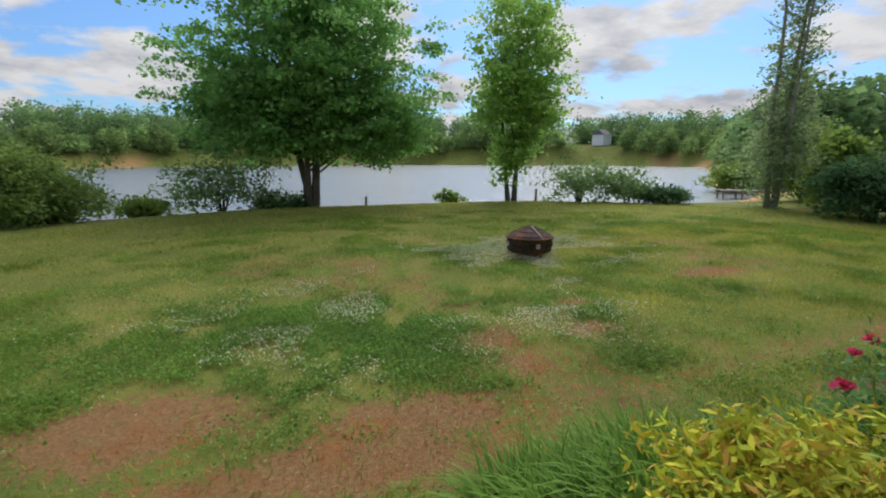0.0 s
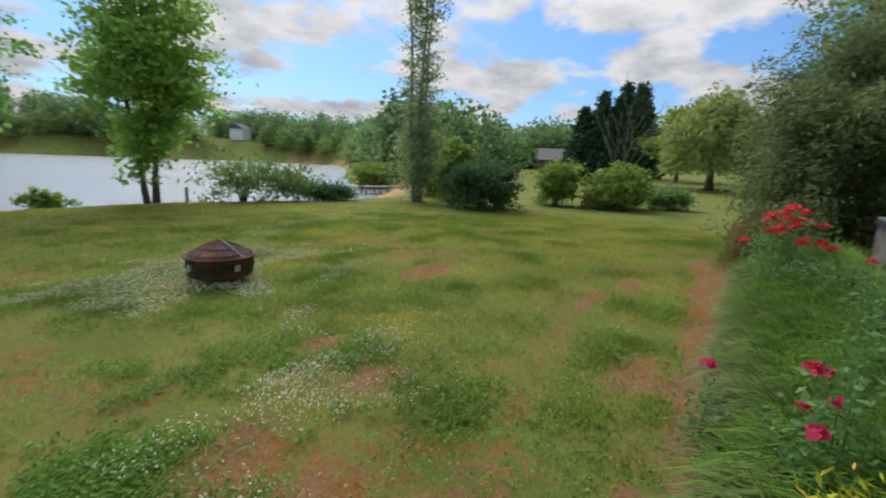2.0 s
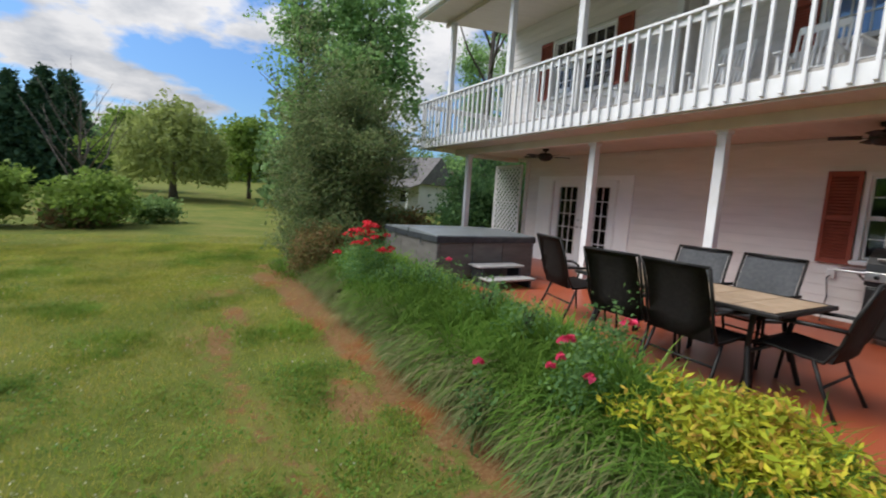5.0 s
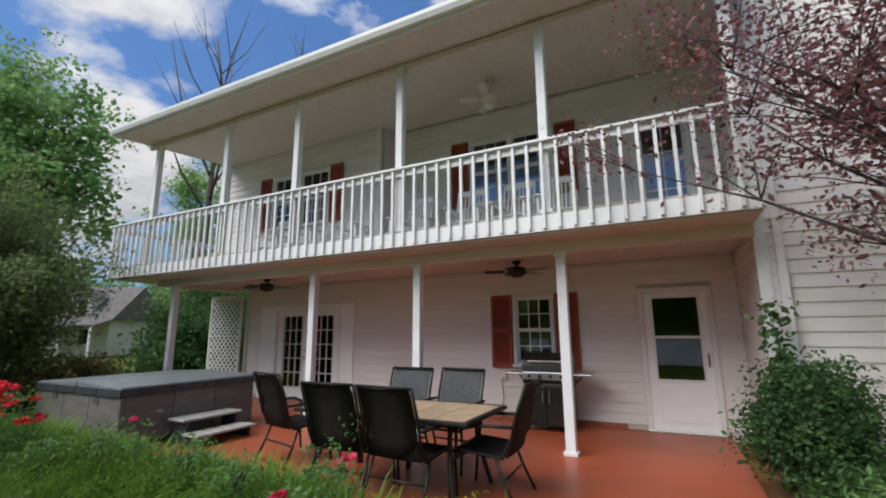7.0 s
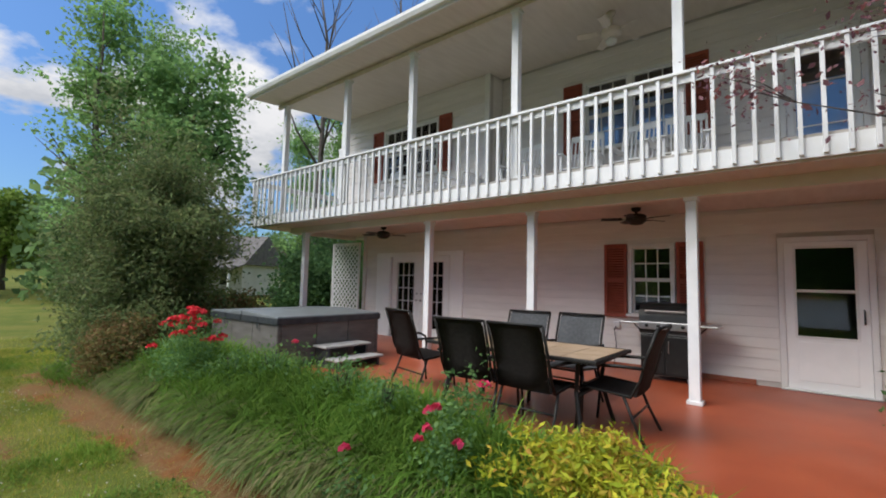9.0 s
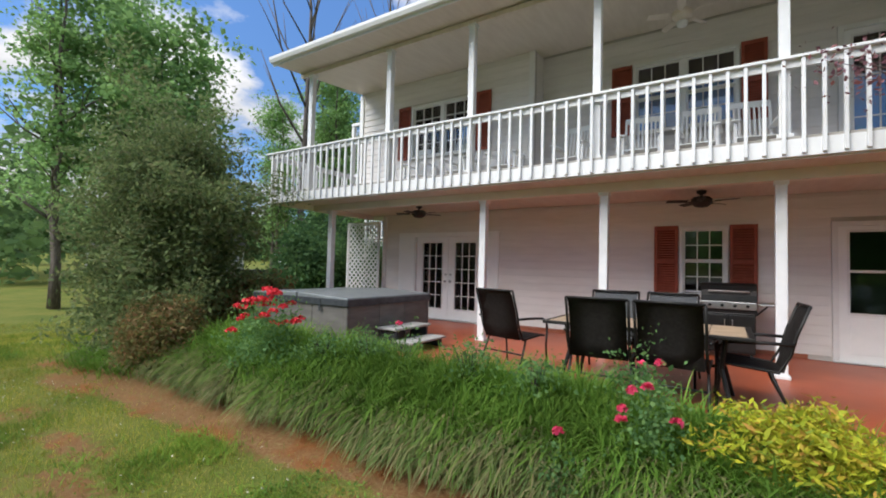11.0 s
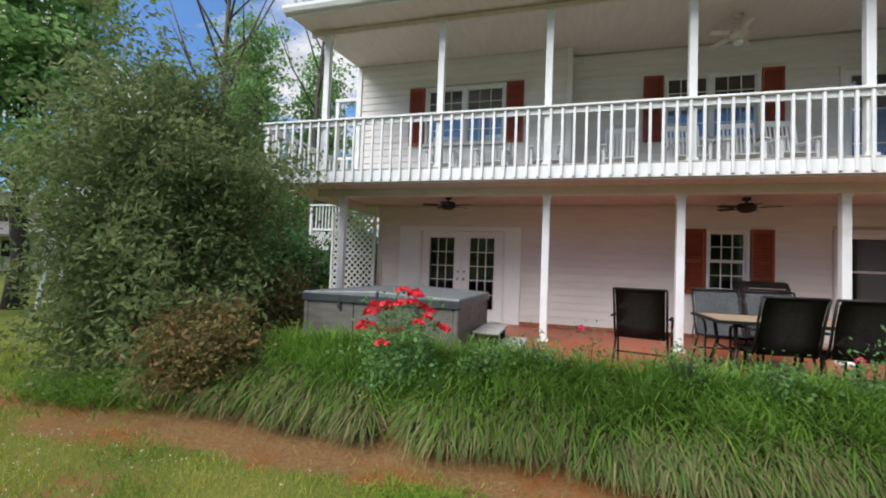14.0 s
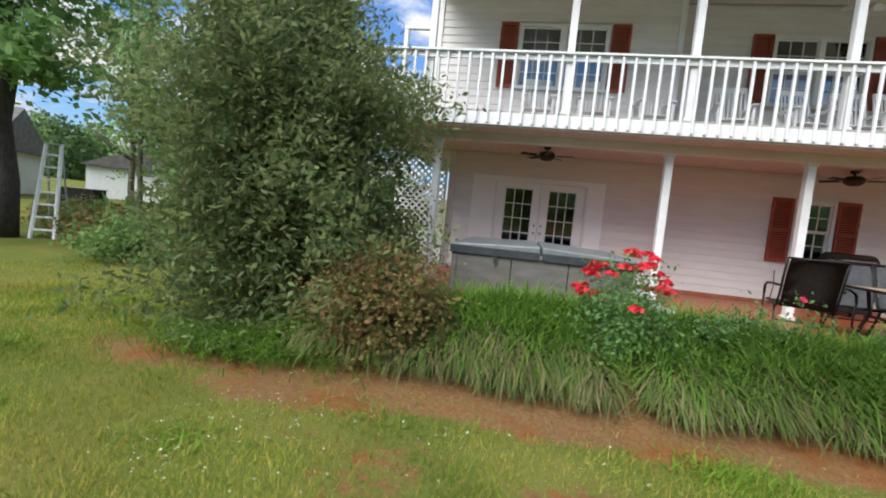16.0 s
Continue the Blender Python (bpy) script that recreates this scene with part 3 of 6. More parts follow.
FD = (6.25, 9.02, PATIO_Z, 2.66)       # french door with its white side panels
W_LOW = (2.02, 2.74, 1.46, 2.66)
SD = (-0.29, 0.71, PATIO_Z, 2.68)      # storm door with frame
W_UP1 = (6.60, 8.34, 4.36, 5.62)
BUMP_Y, X_BUMP = -3.30, 5.30
W_UP2 = (1.86, 3.52, 4.40, 5.72)
D_UP = (-0.32, 0.62, DECK_Z, 5.66)
X_LOW = 9.56  # the lower storey ends short of the upper one
END_GAP = (X_LOW, X_END + 0.01, 0.2, 3.13)
LOW_HOLES, UP_HOLES = [FD, W_LOW, SD, END_GAP], [W_UP2, D_UP]
WW_LOW = (-3.32, -2.44, 1.50, 2.78)
WW_UP = (-3.32, -2.44, 4.40, 5.72)

wall_front = tagged(part("wall_front", wall_panels(X_WING, X_END, 0.3, 6.7, WALL_Y - 0.18, WALL_Y - 0.02, LOW_HOLES + UP_HOLES), M_WALL), "pale vinyl-sided porch wall of the house", "wall", kind="structure")
wall_bay = tagged(part("wall_bay", wall_panels(X_BUMP, X_END, DECK_Z - 0.02, 6.29, BUMP_Y - 0.16, BUMP_Y - 0.02, [W_UP1]), M_WALL), "vinyl-sided upper wall that stands forward on the balcony", "wall", kind="structure")
tagged(part("wall_bay_side", box(X_BUMP, X_BUMP + 0.14, WALL_Y - 0.018, BUMP_Y - 0.161, DECK_Z - 0.02, 6.30), M_SIDING), "sided return of the forward balcony wall", "wall", kind="structure")
wall_wing = tagged(part("wall_wing", wall_panels(-7.0, X_WING, 0.3, 7.6, WING_Y - 0.18, WING_Y - 0.02, [WW_LOW, WW_UP]), M_WALL), "pale vinyl-sided wall of the projecting wing", "wall", kind="structure")
wall_return = tagged(part("wall_return", box(X_WING - 0.16, X_WING - 0.012, WALL_Y - 0.02, WING_Y - 0.18, 0.3, 7.6), M_WALL), "vinyl-sided side wall of the projecting wing", "wall", kind="structure")
wall_end_low = tagged(part("wall_end_low", box(X_LOW - 0.16, X_LOW - 0.012, -12.0, WALL_Y - 0.181, 0.0, 3.13), M_WALL), "vinyl-sided lower end wall of the house", "wall", kind="structure")
tagged(part("soffit_end", box(X_LOW - 0.16, X_END - 0.012, -12.0, WALL_Y - 0.181, 3.132, 3.16), M_SOFFIT), "soffit under the overhanging upper storey", "soffit", kind="structure")
wall_end = tagged(part("wall_end", box(X_END - 0.16, X_END - 0.012, -12.0, WALL_Y - 0.18, 3.162, 6.9), M_WALL), "vinyl-sided end wall of the house", "wall", kind="structure")
tagged(part("wall_back", box(-7.0, X_END, -12.16, -12.0, 0.0, 6.9), M_WALL), "plain back wall of the house", "wall", kind="structure")
tagged(part("wall_west", box(-7.16, -7.0, -12.0, WING_Y, 0.0, 7.6), M_WALL), "plain far side wall of the wing", "wall", kind="structure")
# Added floors and backing wall, coloured dark so the windows look unlit.
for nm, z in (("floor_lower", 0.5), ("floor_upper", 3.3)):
    tagged(part(nm, box(-6.9, X_LOW - 0.2, -11.9, WALL_Y - 0.2, z - 0.06, z), M_ROOM), "added room floor coloured dark as unlit, behind the windows", "floor", kind="structure")
tagged(part("wall_rooms", box(-6.9, X_LOW - 0.2, -7.5, -7.4, 0.3, 6.6), M_ROOM), "added inner wall coloured dark as unlit, behind the windows", "wall", kind="structure")


def siding_rows(x0, x1, z0, z1, holes, course=COURSE):
    z = z0
    while z < z1 - 0.03:
        top = min(z + course, z1)
        cuts = sorted((max(h[0] - 0.004, x0), min(h[1] + 0.004, x1)) for h in holes if h[2] < (z + top) / 2 < h[3])
        a = x0
        for c0, c1 in cuts:
            if c0 > a + 0.03:
                yield a, c0, z, top
            a = max(a, c1)
        if a < x1 - 0.03:
            yield a, x1, z, top
        z += course


PLANK = {}


def plank_mesh(length, high):
    """One course of lap siding: lower edge proud, upper edge tucked in; x along, faces +y."""
    key = (round(length, 3), round(high, 3))
    if key not in PLANK:
        b = bmesh.new()
        prof = [(0.0, 0.0), (0.017, 0.0), (0.018, 0.012), (0.004, high), (0.0, high)]
        e0 = [b.verts.new((0, y, z)) for y, z in prof]
        e1 = [b.verts.new((length, y, z)) for y, z in prof]
        for k in range(5):
            b.faces.new((e0[k], e1[k], e1[(k + 1) % 5], e0[(k + 1) % 5]))
        b.faces.new(e0[::-1]); b.faces.new(e1)
        bmesh.ops.recalc_face_normals(b, faces=b.faces[:])
        PLANK[key] = bm_mesh("siding_plank", b, M_SIDING)
    return PLANK[key]


def clad(parent, rows, y, turned=False, at_x=0.0):
    for a, c, z, top in rows:
        ob = new("siding_plank", plank_mesh(c - a, top - z + 0.004))
        ob.matrix_world = pose(at_x, a, z, 0, 0, 90) if turned == 1 else pose(at_x, c, z, 0, 0, -90) if turned == 2 else pose(a, y, z)
        ob.parent = parent


# ---- lattice, trim, plinth ----
tagged(part("baseboard", box(1.0, FD[0] - 0.002, WALL_Y - 0.018, WALL_Y + 0.012, PATIO_Z, PATIO_Z + 0.07), M_BRICK), "red painted plinth along the porch wall", "plinth", kind="structure")
trim = new("trim"); tagged(trim, "white corner boards and frieze of the house", "trim", kind="structure")
for a in ((X_WING - 0.1, X_WING + 0.02, WING_Y - 0.02, WING_Y + 0.022, 0.5, 7.4), (X_LOW - 0.1, X_LOW + 0.004, WALL_Y - 0.02, WALL_Y + 0.022, 0.5, 3.1), (X_BUMP - 0.02, X_BUMP + 0.09, BUMP_Y - 0.02, BUMP_Y + 0.022, DECK_Z, 6.26), (X_END - 0.1, X_END + 0.021, BUMP_Y - 0.02, BUMP_Y + 0.022, DECK_Z, 6.2)):
    part("corner_board", box(*a, 0.004), M_TRIM, trim)
downspout = thing("downspout", "white metal downspout on the wing corner", "downspout", (X_WING - 0.19, WING_Y + 0.06, 0))
part("pipe", box(-0.04, 0.04, -0.04, 0.03, 0.6, 6.0, 0.008), M_WHITE, downspout)
for z in (1.2, 3.2, 5.4):
    part("strap", box(-0.055, 0.055, -0.052, 0.036, z, z + 0.03, 0.002), M_WHITE, downspout)


# ---- windows and doors ----
def sash_window(name, x0, x1, z0, z1, y, parent_label, cols=3, rows=2, blue_high=None, units=1):
    w = thing(name, parent_label, "window", ((x0 + x1) / 2, y, z0), kind="structure")
    hw, h, f = (x1 - x0) / 2, z1 - z0, 0.055
    fr = box(-hw, -hw + f, -0.12, 0.035, 0, h, 0.004)
    box(hw - f, hw, -0.12, 0.035, 0, h, 0.004, fr)
    box(-hw + f, hw - f, -0.12, 0.035, h - f, h, 0.004, fr)
    box(-hw + f, hw - f, -0.12, 0.033, 0, f * 0.8, 0.004, fr)
    part("window_frame", fr, M_TRIM, w)
    part("window_sill", box(-hw - 0.03, hw + 0.03, 0.036, 0.075, -0.02, 0.03, 0.006), M_TRIM, w)
    step = (2 * hw - 2 * f) / units
    for u in range(units):
        a, c = -hw + f + u * step, -hw + f + (u + 1) * step
        if u:
            part("mullion", box(a - 0.045, a + 0.045, -0.11, 0.03, f, h - f, 0.004), M_TRIM, w)
        a += 0.045 * (u > 0); c -= 0.045 * (u < units - 1)
        mid = h * 0.5
        for za, zb, yy in ((f, mid, -0.06), (mid, h - f, -0.03)):
            s = 0.03
            b = box(a, a + s, yy - 0.02, yy + 0.02, za, zb, 0.003)
            box(c - s, c, yy - 0.02, yy + 0.02, za, zb, 0.003, b)
            box(a + s, c - s, yy - 0.02, yy + 0.02, za, za + s, 0.003, b)
            box(a + s, c - s, yy - 0.02, yy + 0.02, zb - s, zb, 0.003, b)
            sash = part("sash", b, M_TRIM, w)
            for i in range(1, cols):
                xm = a + s + (c - a - 2 * s) * i / cols
                part("muntin", box(xm - 0.009, xm + 0.009, yy - 0.012, yy + 0.012, za + s, zb - s), M_TRIM, sash)
            for j in range(1, rows):
                zm = za + s + (zb - za - 2 * s) * j / rows
                part("muntin", box(a + s, c - s, yy - 0.0115, yy + 0.0115, zm - 0.009, zm + 0.009), M_TRIM, sash)
            pane = part("pane", box(a + s, c - s, yy - 0.003, yy + 0.003, za + s, zb - s), M_GLASS, sash)
            pane.visible_shadow = False
        if blue_high:
            part("blue_sheet", box(a, c, -0.10, -0.09, f, h * blue_high), M_BLUESHEET, w, "blue sheet behind the lower part of the glass")
    return w


def shutter(x0, x1, z0, z1, y):
    s = thing("shutter", "brick-red louvred window shutter on pale siding", "shutter", ((x0 + x1) / 2, y + 0.016, z0), group="red shutters")
    hw, h = (x1 - x0) / 2, z1 - z0
    b = box(-hw, -hw + 0.05, 0, 0.035, 0, h, 0.004)
    box(hw - 0.05, hw, 0, 0.035, 0, h, 0.004, b)
    for z in (0, h / 2 - 0.035, h - 0.07):
        box(-hw + 0.05, hw - 0.05, 0, 0.034, z, z + 0.07, 0.003, b)
    part("frame", b, M_SHUTTER, s)
    part("backing", box(-hw + 0.05, hw - 0.05, 0.0, 0.006, 0.07, h - 0.07), M_SHUTTER, s)
    for za, zb in ((0.07, h / 2 - 0.035), (h / 2 + 0.035, h - 0.07)):
        k = int((zb - za) / 0.042)
        for i in range(k):
            z = za + (i + 0.5) * (zb - za) / k
            b = bmesh.new()
            bmesh.ops.create_cube(b, size=1, matrix=Matrix.Translation((0, 0.017, z)) @ Matrix.Rotation(radians(-38), 4, "X") @ Matrix.Diagonal((2 * hw - 0.1, 0.03, 0.007, 1)))
            part("louvre", b, M_SHUTTER, s)


sash_window("window_1", *W_LOW, WALL_Y, "white double-hung window with grilles on the porch")
shutter(W_LOW[1] + 0.02, W_LOW[1] + 0.40, 1.42, 2.67, WALL_Y)
shutter(W_LOW[0] - 0.40, W_LOW[0] - 0.02, 1.42, 2.67, WALL_Y)
sash_window("window_2", *W_UP1, BUMP_Y, "white paired window over the balcony", blue_high=0.62, units=2)
shutter(W_UP1[1] + 0.02, W_UP1[1] + 0.37, 4.36, 5.63, BUMP_Y)
shutter(W_UP1[0] - 0.37, W_UP1[0] - 0.02, 4.36, 5.63, BUMP_Y)
sash_window("window_3", *W_UP2, WALL_Y, "white paired window over the balcony", blue_high=0.62, units=2)
shutter(W_UP2[1] + 0.02, W_UP2[1] + 0.38, 4.40, 5.73, WALL_Y)
shutter(W_UP2[0] - 0.38, W_UP2[0] - 0.02, 4.40, 5.73, WALL_Y)
sash_window("window_4", *WW_LOW, WING_Y, "white double-hung window with grilles in the wing")
shutter(WW_LOW[1] + 0.02, WW_LOW[1] + 0.40, 1.42, 2.70, WING_Y)
sash_window("window_5", *WW_UP, WING_Y, "white double-hung window upstairs in the wing")
shutter(WW_UP[1] + 0.02, WW_UP[1] + 0.40, 4.40, 5.73, WING_Y)
shutter(WW_UP[0] - 0.40, WW_UP[0] - 0.02, 4.40, 5.73, WING_Y)


def glazed_leaf(d, x0, x1, gx0, gx1, gz0, gz1, z0, z1, cols, rows, y=-0.05, bars=0.018):
    b = wall_panels(x0, x1, z0, z1, y - 0.022, y + 0.022, [(gx0, gx1, gz0, gz1)])
    leaf = part("door_leaf", b, M_DOOR, d)
    b = box(gx0 - 0.03, gx0, y + 0.023, y + 0.035, gz0 - 0.03, gz1 + 0.03, 0.003)
    box(gx1, gx1 + 0.03, y + 0.023, y + 0.035, gz0 - 0.03, gz1 + 0.03, 0.003, b)
    box(gx0, gx1, y + 0.023, y + 0.035, gz1, gz1 + 0.03, 0.003, b)
    box(gx0, gx1, y + 0.023, y + 0.035, gz0 - 0.03, gz0, 0.003, b)
    part("glazing_bead", b, M_TRIM, leaf)
    pane = part("pane", box(gx0, gx1, y - 0.004, y + 0.004, gz0, gz1), M_GLASS, leaf)
    pane.visible_shadow = False
    for i in range(1, cols):
        xm = gx0 + (gx1 - gx0) * i / cols
        part("muntin", box(xm - bars / 2, xm + bars / 2, y + 0.005, y + 0.018, gz0, gz1), M_TRIM, leaf)
    for j in range(1, rows):
        zm = gz0 + (gz1 - gz0) * j / rows
        part("muntin", box(gx0, gx1, y + 0.005, y + 0.0175, zm - bars / 2, zm + bars / 2), M_TRIM, leaf)
    return leaf


door_1 = thing("door_1", "white double french door with gridded glass", "door", (0, WALL_Y, 0), kind="structure")
L0, LM, L1 = 6.64, 7.56, 8.48
part("side_panel", box(FD[0], L0 - 0.05, -0.10, 0.012, FD[2], FD[3] - 0.10, 0.003), M_DOOR, door_1)
part("side_panel", box(L1 + 0.05, FD[1], -0.10, 0.012, FD[2], FD[3] - 0.10, 0.003), M_DOOR, door_1)
part("head_panel", box(FD[0], FD[1], -0.10, 0.014, FD[3] - 0.10, FD[3], 0.003), M_DOOR, door_1)
b = box(L0 - 0.05, L0, -0.12, 0.03, FD[2], FD[3] - 0.10, 0.003)
box(L1, L1 + 0.05, -0.12, 0.03, FD[2], FD[3] - 0.10, 0.003, b)
part("jamb", b, M_TRIM, door_1)
part("threshold", box(L0, L1, -0.10, 0.05, FD[2], FD[2] + 0.03, 0.004), M_STEEL, door_1)
glazed_leaf(door_1, LM + 0.003, L1 - 0.003, 7.73, 8.29, 0.86, 2.41, FD[2] + 0.035, 2.555, 3, 5)
right = glazed_leaf(door_1, L0 + 0.003, LM - 0.003, 6.83, 7.37, 0.86, 2.41, FD[2] + 0.035, 2.555, 3, 5)
for x in (LM + 0.07, LM - 0.07):
    kn = lathe([(0.0, 0.06), (0.022, 0.055), (0.03, 0.035), (0.022, 0.018), (0.012, 0.012), (0.024, 0.0)], 14)
    bmesh.ops.transform(kn, matrix=Matrix.Translation((x, -0.027, 1.5)) @ Matrix.Rotation(radians(-90), 4, "X"), verts=kn.verts)
    part("door_knob", kn, M_STEEL, right, "brushed metal knob", True)
    dl = lathe([(0.0, 0.02), (0.022, 0.018), (0.026, 0.0)], 14)
    bmesh.ops.transform(dl, matrix=Matrix.Translation((x, -0.027, 1.66)) @ Matrix.Rotation(radians(-90), 4, "X"), verts=dl.verts)
    part("deadbolt", dl, M_STEEL, right, "", True)

door_2 = thing("door_2", "white half-glazed storm door on the patio", "door", (0, WALL_Y, 0), kind="structure")
b = box(SD[0], SD[0] + 0.07, -0.12, 0.035, SD[2], SD[3], 0.004)
box(SD[1] - 0.07, SD[1], -0.12, 0.035, SD[2], SD[3], 0.004, b)
box(SD[0] + 0.07, SD[1] - 0.07, -0.12, 0.035, SD[3] - 0.07, SD[3], 0.004, b)
part("door_frame", b, M_TRIM, door_2)
leaf = glazed_leaf(door_2, SD[0] + 0.073, SD[1] - 0.073, -0.09, 0.51, 1.32, 2.52, SD[2] + 0.02, SD[3] - 0.075, 1, 1, y=-0.01)
part("meeting_bar", box(-0.09, 0.51, -0.004, 0.018, 1.915, 1.955, 0.003), M_TRIM, leaf)
part("kick_panel", box(-0.09, 0.51, 0.012, 0.022, 0.72, 1.24, 0.004), M_DOOR, leaf)
part("door_handle", tube([(-0.165, 0.012, 1.52), (-0.165, 0.06, 1.54), (-0.165, 0.06, 1.68), (-0.165, 0.012, 1.70)], 0.011, 8), M_BLACK, leaf, "black pull handle", True)
part("threshold", box(SD[0], SD[1], -0.02, 0.10, SD[2], SD[2] + 0.02, 0.004), M_STEEL, door_2)

door_3 = thing("door_3", "white balcony door with dark glass", "door", (0, WALL_Y, 0), kind="structure")
b = box(D_UP[0], D_UP[0] + 0.07, -0.12, 0.035, D_UP[2], D_UP[3], 0.004)
box(D_UP[1] - 0.07, D_UP[1], -0.12, 0.035, D_UP[2], D_UP[3], 0.004, b)
box(D_UP[0] + 0.07, D_UP[1] - 0.07, -0.12, 0.035, D_UP[3] - 0.07, D_UP[3], 0.004, b)
part("door_frame", b, M_TRIM, door_3)
leaf = glazed_leaf(door_3, D_UP[0] + 0.073, D_UP[1] - 0.073, -0.14, 0.44, 3.62, 5.48, D_UP[2] + 0.02, D_UP[3] - 0.075, 2, 3, y=-0.03)
# Blue reflection in the door glass, done as an added sheet behind it.
part("blue_sheet", box(-0.16, 0.46, -0.07, -0.06, 3.6, 4.9), M_BLUESHEET, door_3, "added blue sheet behind the glass, coloured as its reflection")

# ---- patio, deck, porch roof ----
b = box(-0.35, 9.9, WALL_Y - 0.02, 0.80, 0.05, PATIO_Z, 0.02)
tagged(part("patio", b, M_PATIO), "terracotta-painted concrete patio slab", "patio", kind="structure")
b = box(-6.9, -1.3, WING_Y + 0.004, -0.95, 0.05, PATIO_Z, 0.02)
tagged(part("patio", b, M_PATIO), "terracotta-painted concrete walk along the wing", "patio", kind="structure")
tagged(part("plinth_wing", box(-6.9, X_WING - 0.02, WING_Y - 0.16, WING_Y - 0.002, 0.2, 0.66), M_BRICK), "low brick plinth under the wing", "plinth", kind="structure")

deck = thing("deck", "white-edged balcony floor over the patio", "balcony", kind="structure")
b = box(X_WING, X_DECK - 0.02, DECK_Y - 0.16, DECK_Y - 0.04, DECK_Z - 0.2, DECK_Z - 0.035)
part("rim_joist", b, M_BEAM, deck)
part("fascia", box(X_WING, X_DECK, DECK_Y - 0.04, DECK_Y, 3.19, DECK_Z - 0.03, 0.004), M_WHITE, deck)
part("fascia", box(X_DECK - 0.04, X_DECK, -9.0, DECK_Y - 0.04, 3.19, DECK_Z - 0.03, 0.004), M_WHITE, deck)
for k in range(24):
    y1 = DECK_Y - 0.004 - k * 0.105
    part("deck_board", box(X_WING + 0.01, X_DECK - 0.005, y1 - 0.099, y1, DECK_Z - 0.03, DECK_Z, 0.003), M_DECK, deck)
part("deck_board", box(X_END + 0.03, X_DECK - 0.005, -9.0, DECK_Y - 2.53, DECK_Z - 0.03, DECK_Z, 0.003), M_DECK, deck)
part("beam", box(X_WING + 0.01, X_END + 0.02, POST_Y - 0.08, POST_Y + 0.08, BEAM_LO, BEAM_HI, 0.005), M_BEAM, deck)
part("beam", box(X_END - 0.12, X_END + 0.02, WALL_Y + 0.03, POST_Y - 0.081, BEAM_LO, BEAM_HI, 0.005), M_BEAM, deck)
part("soffit", box(X_END + 0.021, X_DECK - 0.041, -9.0, DECK_Y - 0.17, 3.17, 3.20), M_SOFFIT, deck)
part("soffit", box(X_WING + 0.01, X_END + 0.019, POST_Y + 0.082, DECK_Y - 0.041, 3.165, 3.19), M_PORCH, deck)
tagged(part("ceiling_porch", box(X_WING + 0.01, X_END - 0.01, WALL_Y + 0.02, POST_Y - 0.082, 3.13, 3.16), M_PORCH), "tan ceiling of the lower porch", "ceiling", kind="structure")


def porch_post(x, y, z0, z1, label, w=0.052):
    p = thing("porch_post", label, "post", (x, y, z0), group="white porch posts")
    part("shaft", box(-w, w, -w, w, 0.02, z1 - z0 - 0.02, 0.008), M_WHITE, p)
    part("base", box(-w - 0.025, w + 0.025, -w - 0.025, w + 0.025, 0, 0.045, 0.006), M_WHITE, p)
    part("cap", box(-w - 0.018, w + 0.018, -w - 0.018, w + 0.018, z1 - z0 - 0.05, z1 - z0, 0.006), M_WHITE, p)


for x in (9.48, 5.65, 3.60, 1.47):
    porch_post(x, POST_Y, PATIO_Z, BEAM_LO, "slim white post on the terracotta patio", 0.06)
for x in (9.63, 7.43, 5.64, 3.59, 1.48, -0.52):
    porch_post(x, DECK_Y - 0.10, DECK_Z, 5.95, "slim white balcony post up to the eave", 0.055)

# sloping porch ceiling, header, roof
def slope_slab(x0, x1, ya, za, yb, zb, thick):
    b = bmesh.new()
    vs = [b.verts.new((x, y, z + t)) for x in (x0, x1) for y, z in ((ya, za), (yb, zb)) for t in (0, thick)]
    for f in ((0, 1, 3, 2), (4, 6, 7, 5), (0, 4, 5, 1), (2, 3, 7, 6), (0, 2, 6, 4), (1, 5, 7, 3)):
        b.faces.new([vs[i] for i in f])
    bmesh.ops.recalc_face_normals(b, faces=b.faces[:])
    return b


tagged(part("ceiling_balcony", slope_slab(X_WING + 0.03, X_END + 0.02, EAVE_Y - 0.05, EAVE_Z - 0.03, WALL_Y + 0.02, CEIL_WALL, 0.03), M_SOFFIT), "tan sloping ceiling over the balcony", "ceiling", kind="structure")
tagged(part("trim_header", box(X_WING + 0.03, X_END, DECK_Y - 0.13, DECK_Y - 0.07, 5.95, 6.03, 0.004), M_SOFFIT), "tan header strip over the balcony posts", "trim", kind="structure")
roof = thing("roof", "grey shingled roof with a pale eave gutter", "roof", kind="structure")
part("slope", slope_slab(X_WING - 0.2, X_END + 0.12, EAVE_Y - 0.02, EAVE_Z + 0.10, -8.0, 8.9, 0.08), M_SHINGLE, roof)
part("slope", slope_slab(-7.3, X_END + 0.12, -12.8, 6.6, -8.0, 8.9, 0.08), M_SHINGLE, roof)
part("eave_board", box(X_WING, X_END + 0.1, EAVE_Y - 0.05, EAVE_Y - 0.02, EAVE_Z - 0.04, EAVE_Z + 0.11, 0.004), M_WHITE, roof)
gut = bmesh.new()
prof = [(0, 0.1), (0, 0.0), (0.07, 0.0), (0.1, 0.06), (0.105, 0.11), (0.095, 0.11), (0.088, 0.06), (0.064, 0.012), (0.012, 0.012), (0.012, 0.1)]
r0 = [gut.verts.new((X_WING, EAVE_Y - 0.02 + y, EAVE_Z + z)) for y, z in prof]
r1 = [gut.verts.new((X_END + 0.1, EAVE_Y - 0.02 + y, EAVE_Z + z)) for y, z in prof]
for k in range(len(prof)):
    gut.faces.new((r0[k], r1[k], r1[(k + 1) % len(prof)], r0[(k + 1) % len(prof)]))
